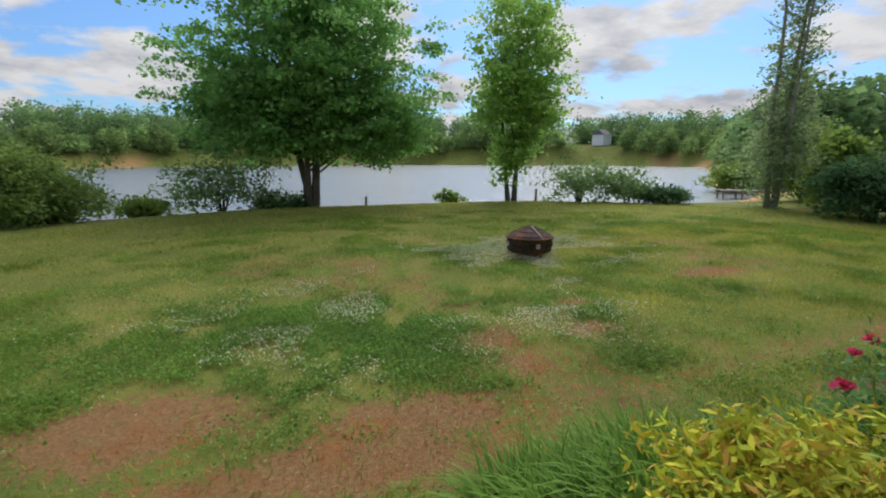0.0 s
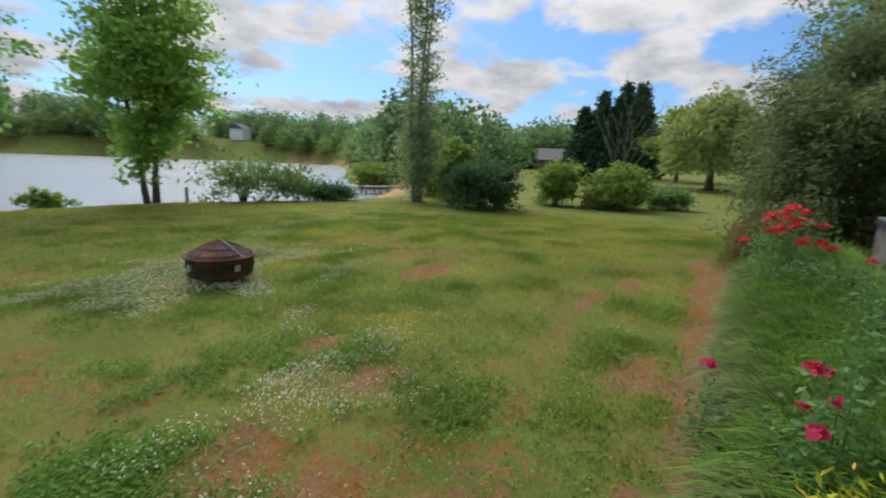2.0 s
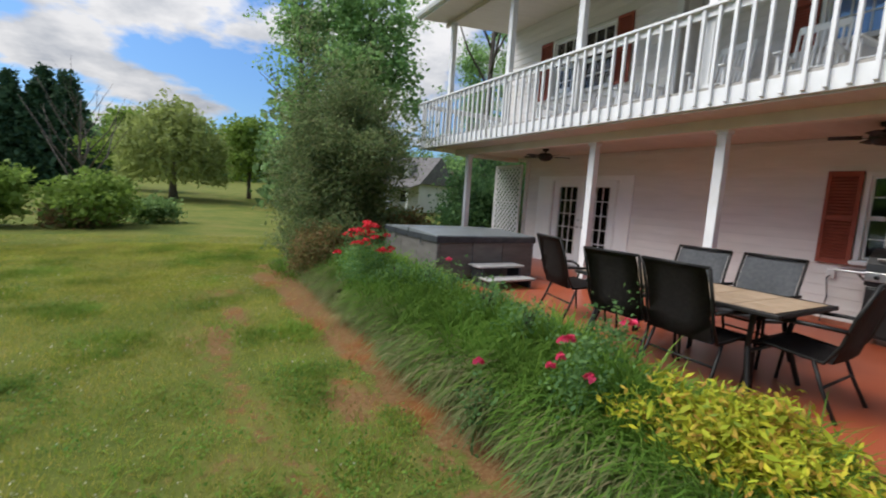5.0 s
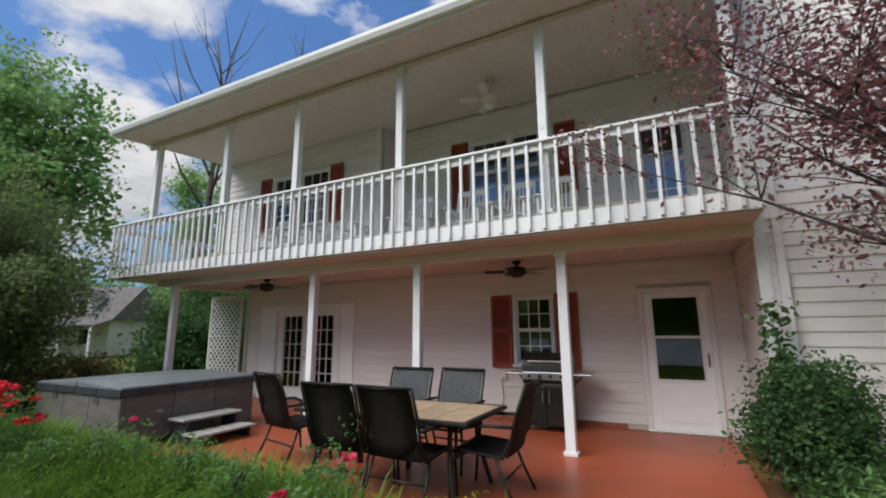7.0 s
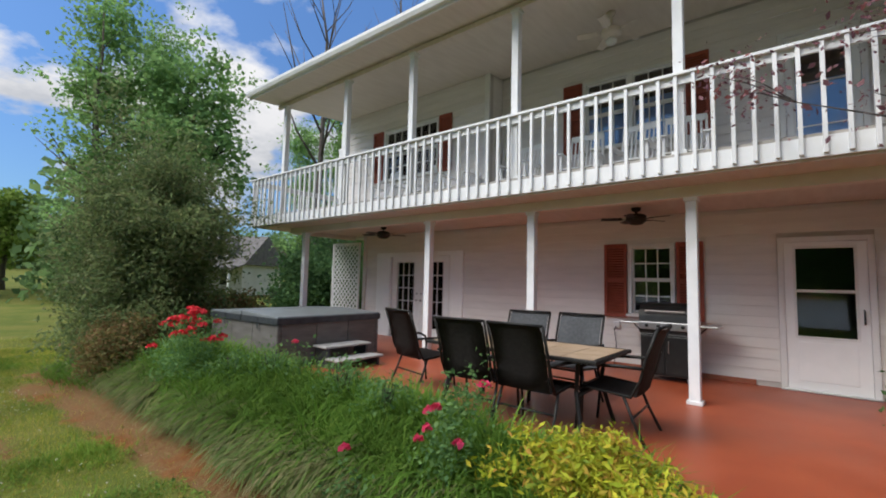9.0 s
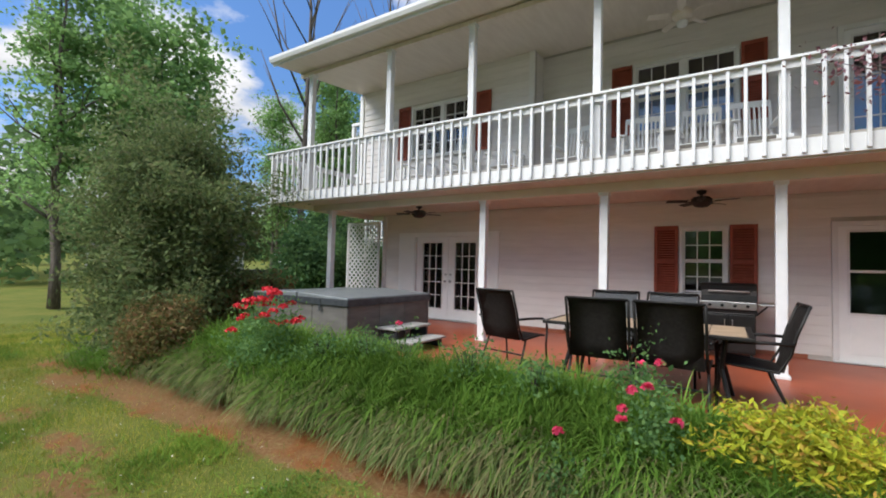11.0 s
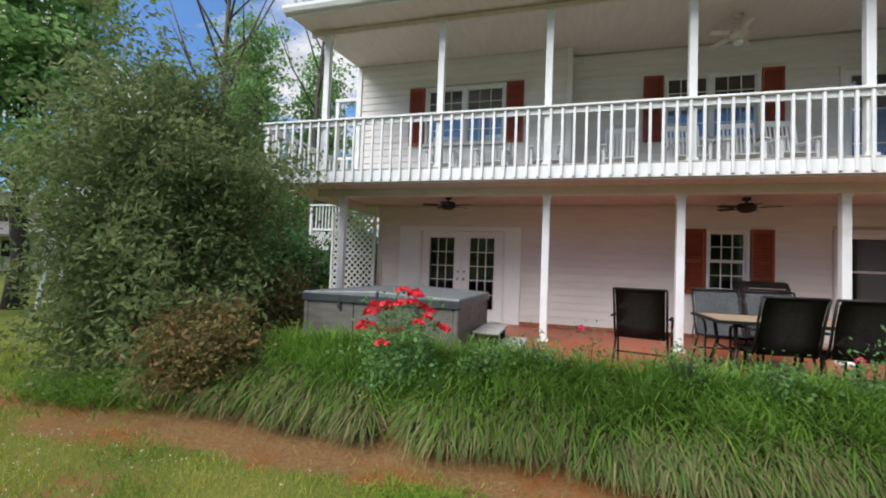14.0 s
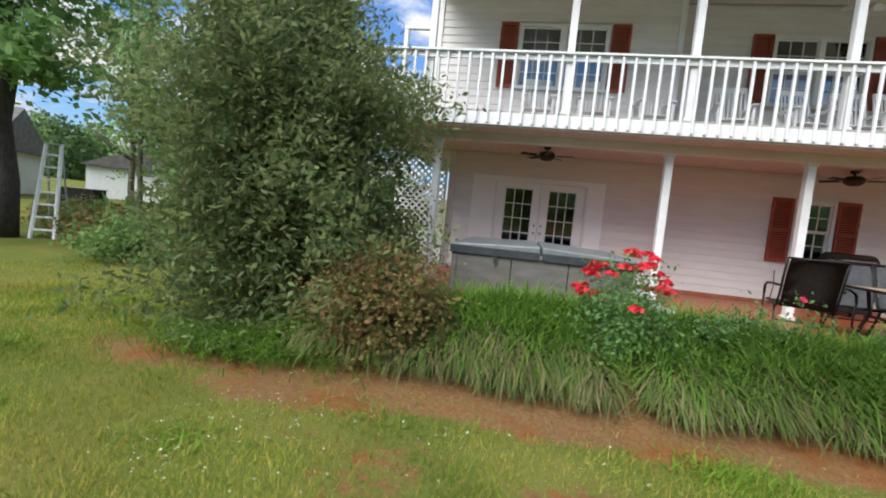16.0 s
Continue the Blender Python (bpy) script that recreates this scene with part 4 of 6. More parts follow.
bmesh.ops.recalc_face_normals(gut, faces=gut.faces[:])
part("gutter", gut, M_TRIM, roof, "pale metal gutter along the eave")
b = bmesh.new()
vs = [b.verts.new(p) for p in ((X_END + 0.02, EAVE_Y, EAVE_Z + 0.1), (X_END + 0.02, WALL_Y, CEIL_WALL), (X_END + 0.02, -8.0, 8.9), (X_END + 0.02, -12.0, 6.9), (X_END + 0.02, -12.0, 6.3), (X_END + 0.02, WALL_Y, 6.3 - 0.01))]
b.faces.new((vs[0], vs[1], vs[2])); b.faces.new((vs[1], vs[5], vs[4], vs[3], vs[2]))
bmesh.ops.solidify(b, geom=b.faces[:], thickness=0.05)
part("gable_end", b, M_SIDING, roof)
part("wing_slope", slope_slab(-7.4, -3.8, WING_Y + 0.4, 7.2, WING_Y - 10, 7.2, 0.1), M_SHINGLE, roof)
wg = bmesh.new()
for sx in (-1, 1):
    x_e, x_r = -3.8 + sx * 3.55, -3.8
    q = [wg.verts.new((x, y, z)) for x, z in ((x_e, 7.35), (x_r, 9.6)) for y in (WING_Y + 0.45, -12.0)]
    wg.faces.new((q[0], q[1], q[3], q[2]))
bmesh.ops.solidify(wg, geom=wg.faces[:], thickness=0.1)
part("wing_slope", wg, M_SHINGLE, roof)

# ---- balcony railing ----
railing = thing("railing", "white wooden balcony railing with square balusters", "railing")
RAIL_T = 4.30
part("top_rail", box(X_WING + 0.03, X_DECK + 0.05, DECK_Y - 0.05, DECK_Y + 0.055, RAIL_T, RAIL_T + 0.035, 0.006), M_WHITE, railing)
part("sub_rail", box(X_WING + 0.03, X_DECK + 0.01, DECK_Y - 0.036, DECK_Y - 0.001, RAIL_T - 0.09, RAIL_T - 0.001, 0.004), M_WHITE, railing)
part("top_rail", box(X_DECK - 0.05, X_DECK + 0.055, -9.0, DECK_Y - 0.055, RAIL_T, RAIL_T + 0.035, 0.006), M_WHITE, railing)
part("sub_rail", box(X_DECK - 0.036, X_DECK - 0.001, -9.0, DECK_Y - 0.04, RAIL_T - 0.09, RAIL_T - 0.001, 0.004), M_WHITE, railing)
bal = bm_mesh("baluster", box(-0.019, 0.019, 0.0, 0.038, 3.22, RAIL_T - 0.002, 0.003), M_WHITE)
x = X_WING + 0.16
while x < X_DECK + 0.02:
    ob = part("baluster", bal, M_WHITE, railing); ob.location = (x, DECK_Y + 0.001, 0)
    x += 0.178
y = DECK_Y - 0.16
while y > -8.9:
    ob = part("baluster", bal, M_WHITE, railing); ob.location = (X_DECK + 0.001, y, 0); ob.rotation_euler = (0, 0, radians(-90))
    y -= 0.178
part("end_post", box(X_DECK - 0.09, X_DECK - 0.002, DECK_Y - 0.13, DECK_Y - 0.042, DECK_Z, RAIL_T - 0.1, 0.005), M_WHITE, railing)
gate = thing("side_railing", "tall white gate frame at the balcony end", "gate", (X_END + 0.03, -3.95, DECK_Z))
part("post", box(0.0, 0.09, 0, 0.09, 0, 2.28, 0.005), M_WHITE, gate)
part("post", box(0.76, 0.85, 0, 0.09, 0, 2.28, 0.005), M_WHITE, gate)
part("top_rail", box(-0.02, 0.86, -0.01, 0.10, 2.281, 2.36, 0.005), M_WHITE, gate)
part("mid_rail", box(0.091, 0.759, 0.02, 0.06, 0.85, 0.92, 0.005), M_WHITE, gate)
for k in range(4):
    part("baluster", box(0.18 + k * 0.15, 0.215 + k * 0.15, 0.022, 0.058, 0.0, 0.849, 0.003), M_WHITE, gate)
rear = thing("rear_railing", "white railing with lattice skirt of the back steps", "railing", (12.8, -8.0, height_at(13.4, -8.0)))
rz = rear.location.z
for x in (0.0, 1.2):
    part("post", box(x, x + 0.09, 0, 0.09, 0, 3.72 - rz, 0.005), M_WHITE, rear)
part("top_rail", box(-0.03, 1.32, -0.02, 0.11, 3.721 - rz, 3.77 - rz, 0.005), M_WHITE, rear)
part("lower_rail", box(0.091, 1.199, 0.02, 0.07, 2.86 - rz, 2.93 - rz, 0.005), M_WHITE, rear)
for k in range(8):
    part("baluster", box(0.16 + k * 0.125, 0.195 + k * 0.125, 0.025, 0.06, 2.931 - rz, 3.72 - rz, 0.003), M_WHITE, rear)
for k in range(9):
    for sgn in (-1, 1):
        b = bmesh.new()
        bmesh.ops.create_cube(b, size=1, matrix=Matrix.Translation((0.2 + k * 0.105, 0.045 + sgn * 0.006, 2.5 - rz)) @ Matrix.Rotation(radians(45 * sgn), 4, "Y") @ Matrix.Diagonal((0.03, 0.007, 0.9, 1)))
        part("slat", b, M_WHITE, rear)

# ---- lattice screen ----
def lattice(name, x0, x1, z0, z1, y):
    w, s = x1 - x0, thing(name, "white diagonal lattice screen closing the patio end", "lattice", (x0, y, z0))
    h = z1 - z0
    for nm, a in (("stile", (0, 0.05, -0.025, 0.025, 0, h)), ("stile", (w - 0.05, w, -0.025, 0.025, 0, h)), ("rail", (0.05, w - 0.05, -0.024, 0.024, 0, 0.06)), ("rail", (0.05, w - 0.05, -0.024, 0.024, h - 0.06, h)), ("rail", (0.05, w - 0.05, -0.024, 0.024, h * 0.6, h * 0.6 + 0.03))):
        part(nm, box(*a, 0.004), M_WHITE, s)
    a0, a1, c0, c1 = 0.045, w - 0.045, 0.055, h - 0.055
    for sgn in (1, -1):
        k = -(a1 - a0)
        while k < c1 - c0:
            # the slat rises one for one from (a0, c0 + k), or falls to it from the far side
            t0, t1 = max(0.0, -k), min(a1 - a0, c1 - c0 - k)
            if t1 - t0 > 0.03:
                xa, xb = (a0 + t0, a0 + t1) if sgn > 0 else (a1 - t0, a1 - t1)
                P, Q = Vector((xa, 0.006 * sgn, c0 + k + t0)), Vector((xb, 0.006 * sgn, c0 + k + t1))
                b = bmesh.new()
                bmesh.ops.create_cube(b, size=1, matrix=Matrix.Translation((P + Q) / 2) @ Matrix.Rotation(radians(-45 * sgn), 4, "Y") @ Matrix.Diagonal(((Q - P).length, 0.008, 0.036, 1)))
                part("slat", b, M_WHITE, s)
            k += 0.15
    return s


lattice("lattice_screen", 9.58, 10.72, PATIO_Z - 0.12, 2.96, WALL_Y + 0.12)

# ---- porch things ----
def ceiling_fan(x, y, z, mat, label, light=False, drop=0.1):
    f = thing("ceiling_fan", label, "fan", (x, y, z), 20)
    part("canopy", lathe([(0.0, 0.0), (0.07, -0.002), (0.06, -0.05), (0.02, -0.06), (0.018, -drop)], 18), mat, f, "", True)
    part("motor", lathe([(0.018, -drop + 0.005), (0.11, -drop), (0.145, -drop - 0.03), (0.145, -drop - 0.1), (0.09, -drop - 0.15), (0.0, -drop - 0.165)], 20), mat, f, "", True)
    for k in range(5):
        a = 2 * math.pi * k / 5
        b = box(0.2, 0.5, -0.055, 0.055, -0.004, 0.004, 0.003)
        bmesh.ops.transform(b, matrix=Matrix.Translation((0, 0, -drop - 0.07)) @ Matrix.Rotation(a, 4, "Z") @ Matrix.Rotation(radians(12), 4, "X"), verts=b.verts)
        blade = part("blade", b, mat, f)
        b = box(0.10, 0.27, -0.018, 0.018, -0.012, -0.005, 0.002)
        bmesh.ops.transform(b, matrix=Matrix.Translation((0, 0, -drop - 0.07)) @ Matrix.Rotation(a, 4, "Z"), verts=b.verts)
        part("blade_arm", b, mat, blade)
    if light:
        part("globe", lathe([(0.05, -drop - 0.158), (0.085, -drop - 0.19), (0.07, -drop - 0.24), (0.0, -drop - 0.26)], 18), M_TRIM, f, "frosted glass globe, unlit", True)


ceiling_fan(7.57, -2.62, 3.13, M_FAN, "dark ceiling fan under the lower porch ceiling")
ceiling_fan(2.37, -2.92, 3.13, M_FAN, "dark ceiling fan under the lower porch ceiling")
ceiling_fan(2.62, -2.6, 6.165, M_SOFFIT, "cream ceiling fan with globe over the balcony", True, 0.26)


def rocking_chair(at, rz):
    c = thing("rocking_chair", "white wooden rocking chair on the balcony", "chair", at, rz, group="balcony rocking chairs")
    for sx in (-1, 1):
        x = sx * 0.27
        part("rocker", tube([(x, -0.42, 0.10), (x, -0.2, 0.035), (x, 0.05, 0.022), (x, 0.3, 0.05), (x, 0.48, 0.11)], 0.02, 6), M_DOOR, c)
        part("front_leg", box(x - 0.022, x + 0.022, 0.20, 0.245, 0.045, 0.66, 0.006), M_DOOR, c)
        part("back_post", tube([(x, -0.2, 0.045), (x, -0.24, 0.45), (x, -0.38, 1.12)], [0.024, 0.024, 0.018], 8), M_DOOR, c)
        part("armrest", box(x - 0.05, x + 0.05, -0.26, 0.31, 0.661, 0.688, 0.008), M_DOOR, c)
    for k in range(6):
        part("seat_slat", box(-0.25, 0.25, -0.22 + k * 0.08, -0.15 + k * 0.08, 0.42, 0.44, 0.004), M_DOOR, c)
    for k in range(7):
        x = -0.2 + k * 0.4 / 6
        part("back_slat", tube([(x, -0.255, 0.5), (x, -0.37, 1.06)], 0.017, 6), M_DOOR, c)
    part("crest_rail", box(-0.28, 0.28, -0.40, -0.36, 1.05, 1.15, 0.012), M_DOOR, c)
    part("lower_rail", box(-0.26, 0.26, -0.27, -0.24, 0.47, 0.52, 0.006), M_DOOR, c)
    return c


rc = rocking_chair((7.85, -3.0, DECK_Z), 4)
for x, r in ((6.8, -6), (5.75, 3), (4.4, -8), (3.25, 5), (2.42, -3), (1.70, 8)):
    copy_thing(rc, pose(x, -3.0, DECK_Z, 0, 0, r))

# ---- hot tub ----
TX0, TX1, TY0, TY1 = 6.55, 8.70, -1.60, 0.42
tub = thing("hot_tub", "grey panelled hot tub with a closed slate cover", "hot tub", ((TX0 + TX1) / 2, (TY0 + TY1) / 2, PATIO_Z))
hx, hy = (TX1 - TX0) / 2, (TY1 - TY0) / 2
part("base", box(-hx + 0.04, hx - 0.04, -hy + 0.04, hy - 0.04, 0, 0.07, 0.01), M_BLACK, tub)
part("shell", box(-hx + 0.05, hx - 0.05, -hy + 0.05, hy - 0.05, 0.05, 0.68), M_BLACK, tub)
for sgn in (-1, 1):
    for k in range(3):
        a = -hx + 0.06 + k * (2 * hx - 0.12) / 3
        part("side_panel", box(a + 0.004, a + (2 * hx - 0.12) / 3 - 0.004, sgn * (hy - 0.02) - 0.018, sgn * (hy - 0.02) + 0.018, 0.07, 0.67, 0.008), M_TUB, tub)
        a = -hy + 0.06 + k * (2 * hy - 0.12) / 3
        part("side_panel", box(sgn * (hx - 0.02) - 0.018, sgn * (hx - 0.02) + 0.018, a + 0.004, a + (2 * hy - 0.12) / 3 - 0.004, 0.07, 0.67, 0.008), M_TUB, tub)
    for s2 in (-1, 1):
        part("corner_panel", box(sgn * (hx - 0.03) - 0.035, sgn * (hx - 0.03) + 0.035, s2 * (hy - 0.03) - 0.035, s2 * (hy - 0.03) + 0.035, 0.06, 0.672, 0.02), M_TUB, tub)
part("rim", box(-hx, hx, -hy, hy, 0.676, 0.715, 0.014), M_STEP, tub, "pale acrylic rim")
cov = thing("spa_cover", "folded-seam slate vinyl cover closed on the hot tub", "cover", ((TX0 + TX1) / 2, (TY0 + TY1) / 2, PATIO_Z + 0.716))
for sgn in (-1, 1):
    b = bmesh.new()
    x_in, x_out = 0.012 * sgn, (hx + 0.02) * sgn
    vs = [b.verts.new(p) for p in ((x_in, -hy - 0.02, 0), (x_out, -hy - 0.02, 0), (x_out, hy + 0.02, 0), (x_in, hy + 0.02, 0), (x_in, -hy - 0.02, 0.115), (x_out, -hy - 0.02, 0.07), (x_out, hy + 0.02, 0.07), (x_in, hy + 0.02, 0.115))]
    for f in ((0, 1, 2, 3), (4, 5, 6, 7), (0, 1, 5, 4), (1, 2, 6, 5), (2, 3, 7, 6), (3, 0, 4, 7)):
        b.faces.new([vs[i] for i in f])
    bmesh.ops.recalc_face_normals(b, faces=b.faces[:])
    bmesh.ops.bevel(b, geom=b.edges[:], offset=0.018, segments=2, affect="EDGES", profile=0.5)
    part("cover_half", b, M_VINYL, cov)
    part("skirt", box(min(x_in, x_out + 0.004 * sgn), max(x_in, x_out + 0.004 * sgn), hy + 0.021, hy + 0.03, -0.05, 0.045, 0.003), M_VINYLDARK, cov, "dark vinyl skirt")
    part("skirt", box(min(x_in, x_out + 0.004 * sgn), max(x_in, x_out + 0.004 * sgn), -hy - 0.03, -hy - 0.021, -0.05, 0.045, 0.003), M_VINYLDARK, cov, "dark vinyl skirt")
    part("skirt", box(x_out - 0.001 if sgn > 0 else x_out - 0.01, x_out + 0.01 if sgn > 0 else x_out + 0.001, -hy - 0.02, hy + 0.02, -0.05, 0.045, 0.003), M_VINYLDARK, cov, "dark vinyl skirt")
    part("strap", box(sgn * hx * 0.5 - 0.02, sgn * hx * 0.5 + 0.02, hy + 0.031, hy + 0.036, -0.14, 0.04), M_VINYLDARK, cov)

steps = thing("spa_steps", "grey plastic two-tread steps at the hot tub", "steps", (6.17, -0.62, PATIO_Z))
for nm, x0, x1, z in (("lower_tread", -0.34, 0.0, 0.16), ("upper_tread", -0.04, 0.32, 0.33)):
    part(nm, box(x0, x1, -0.46, 0.46, z - 0.035, z, 0.012), M_STEP, steps)
for y in (-0.40, 0.36):
    part("side", box(-0.30, 0.30, y, y + 0.04, 0, 0.124, 0.005), M_VINYLDARK, steps)
    part("side", box(-0.01, 0.30, y, y + 0.04, 0.125, 0.294, 0.005), M_VINYLDARK, steps)

# ---- dining set ----
table = thing("patio_table", "dark metal patio table with tan tile top", "table", (2.78, -0.20, PATIO_Z))
tw, td, th = 0.95, 0.50, 0.72
b = box(-tw, tw, td - 0.05, td, th - 0.035, th, 0.008)
box(-tw, tw, -td, -td + 0.05, th - 0.035, th, 0.008, b)
box(-tw, -tw + 0.05, -td + 0.05, td - 0.05, th - 0.035, th, 0.008, b)
box(tw - 0.05, tw, -td + 0.05, td - 0.05, th - 0.035, th, 0.008, b)
part("top_frame", b, M_DARK, table)
part("top_board", box(-tw + 0.05, tw - 0.05, -td + 0.05, td - 0.05, th - 0.03, th - 0.012), M_DARK, table)
for i in range(6):
    for j in range(3):
        w, d = (2 * tw - 0.1) / 6, (2 * td - 0.1) / 3
        x0, y0 = -tw + 0.05 + i * w, -td + 0.05 + j * d
        part("tile", box(x0 + 0.004, x0 + w - 0.004, y0 + 0.004, y0 + d - 0.004, th - 0.0119, th - 0.001, 0.002), M_TILE, table)
for sx in (-1, 1):
    for sy in (-1, 1):
        part("leg", tube([(sx * (tw - 0.22), sy * (td - 0.14), th - 0.036), (sx * (tw - 0.25), sy * (td - 0.18), 0.4), (sx * (tw - 0.16), sy * (td - 0.08), 0.0)], 0.022, 8), M_DARK, table)
part("stretcher", tube([(-tw + 0.25, 0, 0.36), (tw - 0.25, 0, 0.36)], 0.016, 8), M_DARK, table)
for sx in (-1, 1):
    part("cross_bar", tube([(sx * (tw - 0.25), -td + 0.18, 0.36), (sx * (tw - 0.25), td - 0.18, 0.36)], 0.016, 8), M_DARK, table)


def sling_chair(at, rz, label, mat):
    """High-back sling chair that faces local +y."""
    c = thing("patio_chair", label, "chair", at, rz, group="patio sling chairs")
    w = 0.29

    def strip(pts, th=0.008):
        b = bmesh.new()
        rows = [[b.verts.new((sx * (w - 0.02), y, z)) for sx in (-1, -0.33, 0.33, 1)] for y, z in pts]
        for r in rows:
            for v in r[1:3]:
                v.co.y -= 0.012
        for r0, r1 in zip(rows, rows[1:]):
            for k in range(3):
                b.faces.new((r0[k], r0[k + 1], r1[k + 1], r1[k]))
        bmesh.ops.solidify(b, geom=b.faces[:], thickness=th)
        return b
    part("backrest", strip([(-0.22, 0.40), (-0.26, 0.55), (-0.31, 0.75), (-0.38, 0.94), (-0.42, 0.99)]), mat, c, "", True)
    part("seat", strip([(0.25, 0.43), (0.2, 0.44), (0.0, 0.415), (-0.18, 0.405), (-0.22, 0.40)]), mat, c, "", True)
    for s in (-1, 1):
        x = s * w
        part("side_rail", tube([(x, 0.27, 0.42), (x, 0.2, 0.435), (x, -0.18, 0.40), (x, -0.26, 0.55), (x, -0.31, 0.75), (x, -0.40, 1.0)], 0.014, 7), M_DARK, c, "", True)
        part("armrest", tube([(x + s * 0.03, -0.29, 0.66), (x + s * 0.035, -0.1, 0.66), (x + s * 0.035, 0.18, 0.645), (x + s * 0.035, 0.27, 0.60), (x + s * 0.03, 0.29, 0.5)], 0.016, 7), M_DARK, c, "", True)
        part("front_leg", tube([(x + s * 0.03, 0.29, 0.5), (x + s * 0.03, 0.27, 0.3), (x + s * 0.03, 0.30, 0.0)], 0.014, 7), M_DARK, c, "", True)
        part("back_leg", tube([(x, -0.12, 0.40), (x + s * 0.01, -0.2, 0.2), (x + s * 0.02, -0.30, 0.0)], 0.014, 7), M_DARK, c, "", True)
    part("top_bar", tube([(-w, -0.40, 1.0), (w, -0.40, 1.0)], 0.014, 7), M_DARK, c, "", True)
    part("front_bar", tube([(-w, 0.27, 0.42), (w, 0.27, 0.42)], 0.013, 7), M_DARK, c, "", True)
    part("stretcher", tube([(-w, -0.19, 0.22), (w, -0.19, 0.22)], 0.011, 7), M_DARK, c, "", True)
    return c


DARK_CHAIR = "dark brown high-back sling chair at the patio table"
sling_chair((4.36, -0.36, PATIO_Z), 166, DARK_CHAIR, M_SLING)
sling_chair((3.13, 0.14, PATIO_Z), 183, DARK_CHAIR, M_SLING)
sling_chair((2.46, 0.16, PATIO_Z), 177, DARK_CHAIR, M_SLING)
# The two house-side chairs take the lightened sling copy.
sling_chair((3.28, -0.90, PATIO_Z), 2, "sling chair in a sling tone lightened as if lit, against the house side", M_SLING_LIT)
sling_chair((2.64, -0.98, PATIO_Z), -3, "sling chair in a sling tone lightened as if lit, against the house side", M_SLING_LIT)
sling_chair((1.84, -0.30, PATIO_Z), -88, DARK_CHAIR, M_SLING)

# ---- grill ----
grill = thing("gas_grill", "black gas grill with steel side shelves under the window", "grill", (2.02, -3.28, PATIO_Z))
part("cabinet", box(-0.34, 0.34, -0.24, 0.24, 0.08, 0.68, 0.01), M_BLACK, grill)
for sx in (-1, 1):
    dr = part("cabinet_door", box(sx * 0.17 - 0.16, sx * 0.17 + 0.16, 0.241, 0.258, 0.11, 0.65, 0.006), M_BLACK, grill)
    part("door_handle", tube([(sx * 0.05, 0.258, 0.58), (sx * 0.05, 0.285, 0.57), (sx * 0.05, 0.285, 0.42), (sx * 0.05, 0.258, 0.41)], 0.007, 6), M_STEEL, dr, "steel bar handle")
    part("side_shelf", box(sx * 0.36 if sx > 0 else -0.66, 0.66 if sx > 0 else -0.36, -0.22, 0.22, 0.80, 0.83, 0.008), M_STEEL, grill)
    part("shelf_bracket", tube([(sx * 0.35, 0, 0.64), (sx * 0.5, 0, 0.795)], 0.012, 6), M_BLACK, grill)
    for sy in (-1, 1):
        wh = lathe([(0.0, -0.015), (0.036, -0.015), (0.04, 0.0), (0.036, 0.015), (0.0, 0.015)], 14)
        bmesh.ops.transform(wh, matrix=Matrix.Translation((sx * 0.29, sy * 0.19, 0.04)) @ Matrix.Rotation(radians(90), 4, "Y"), verts=wh.verts)
        part("caster", wh, M_BLACK, grill)
part("firebox", box(-0.36, 0.36, -0.25, 0.25, 0.681, 0.86, 0.015), M_BLACK, grill)
part("control_panel", box(-0.35, 0.35, 0.251, 0.29, 0.74, 0.85, 0.008), M_STEEL, grill)
for k in range(4):
    kn = lathe([(0.0, 0.03), (0.02, 0.028), (0.026, 0.0)], 12)
    bmesh.ops.transform(kn, matrix=Matrix.Translation((-0.24 + 0.16 * k, 0.29, 0.795)) @ Matrix.Rotation(radians(-90), 4, "X"), verts=kn.verts)
    part("knob", kn, M_BLACK, grill)
lid = bmesh.new()
r0 = [lid.verts.new((-0.36, 0.25 * math.cos(a), 0.861 + 0.27 * math.sin(a))) for a in (math.pi * k / 10 for k in range(11))]
r1 = [lid.verts.new((0.36, v.co.y, v.co.z)) for v in r0]
for k in range(10):
    lid.faces.new((r0[k], r0[k + 1], r1[k + 1], r1[k]))
lid.faces.new(r0); lid.faces.new(r1[::-1]); lid.faces.new((r0[0], r1[0], r1[-1], r0[-1]))
bmesh.ops.recalc_face_normals(lid, faces=lid.faces[:])
hood = part("lid", lid, M_BLACK, grill)
part("lid_handle", tube([(-0.26, 0.22, 1.0), (-0.26, 0.28, 1.01), (0.26, 0.28, 1.01), (0.26, 0.22, 1.0)], 0.012, 7), M_STEEL, hood, "steel bar handle")

outlet = thing("outlet_box", "small white outlet cover with a black cord on siding", "outlet", (2.94, WALL_Y + 0.018, 1.22))
part("cover", box(-0.05, 0.05, 0, 0.03, 0, 0.12, 0.008), M_TRIM, outlet)
part("cord", tube([(0, 0.031, 0.04), (0.02, 0.07, 0.0), (-0.01, 0.06, -0.25), (0.03, 0.05, -0.62)], 0.008, 6), M_BLACK, outlet, "black power cord", True)

# ---- fire pit ----
pit = thing("fire_pit", "rusty round iron fire pit with mesh dome on the lawn", "fire pit", (3.32, 8.05, height_at(3.32, 8.05) + 0.01))
part("bowl", lathe([(0.0, 0.09), (0.34, 0.10), (0.415, 0.12), (0.43, 0.14), (0.445, 0.38), (0.475, 0.39), (0.475, 0.405), (0.42, 0.405), (0.41, 0.18), (0.0, 0.15)], 36), M_RUST, pit, "", True)
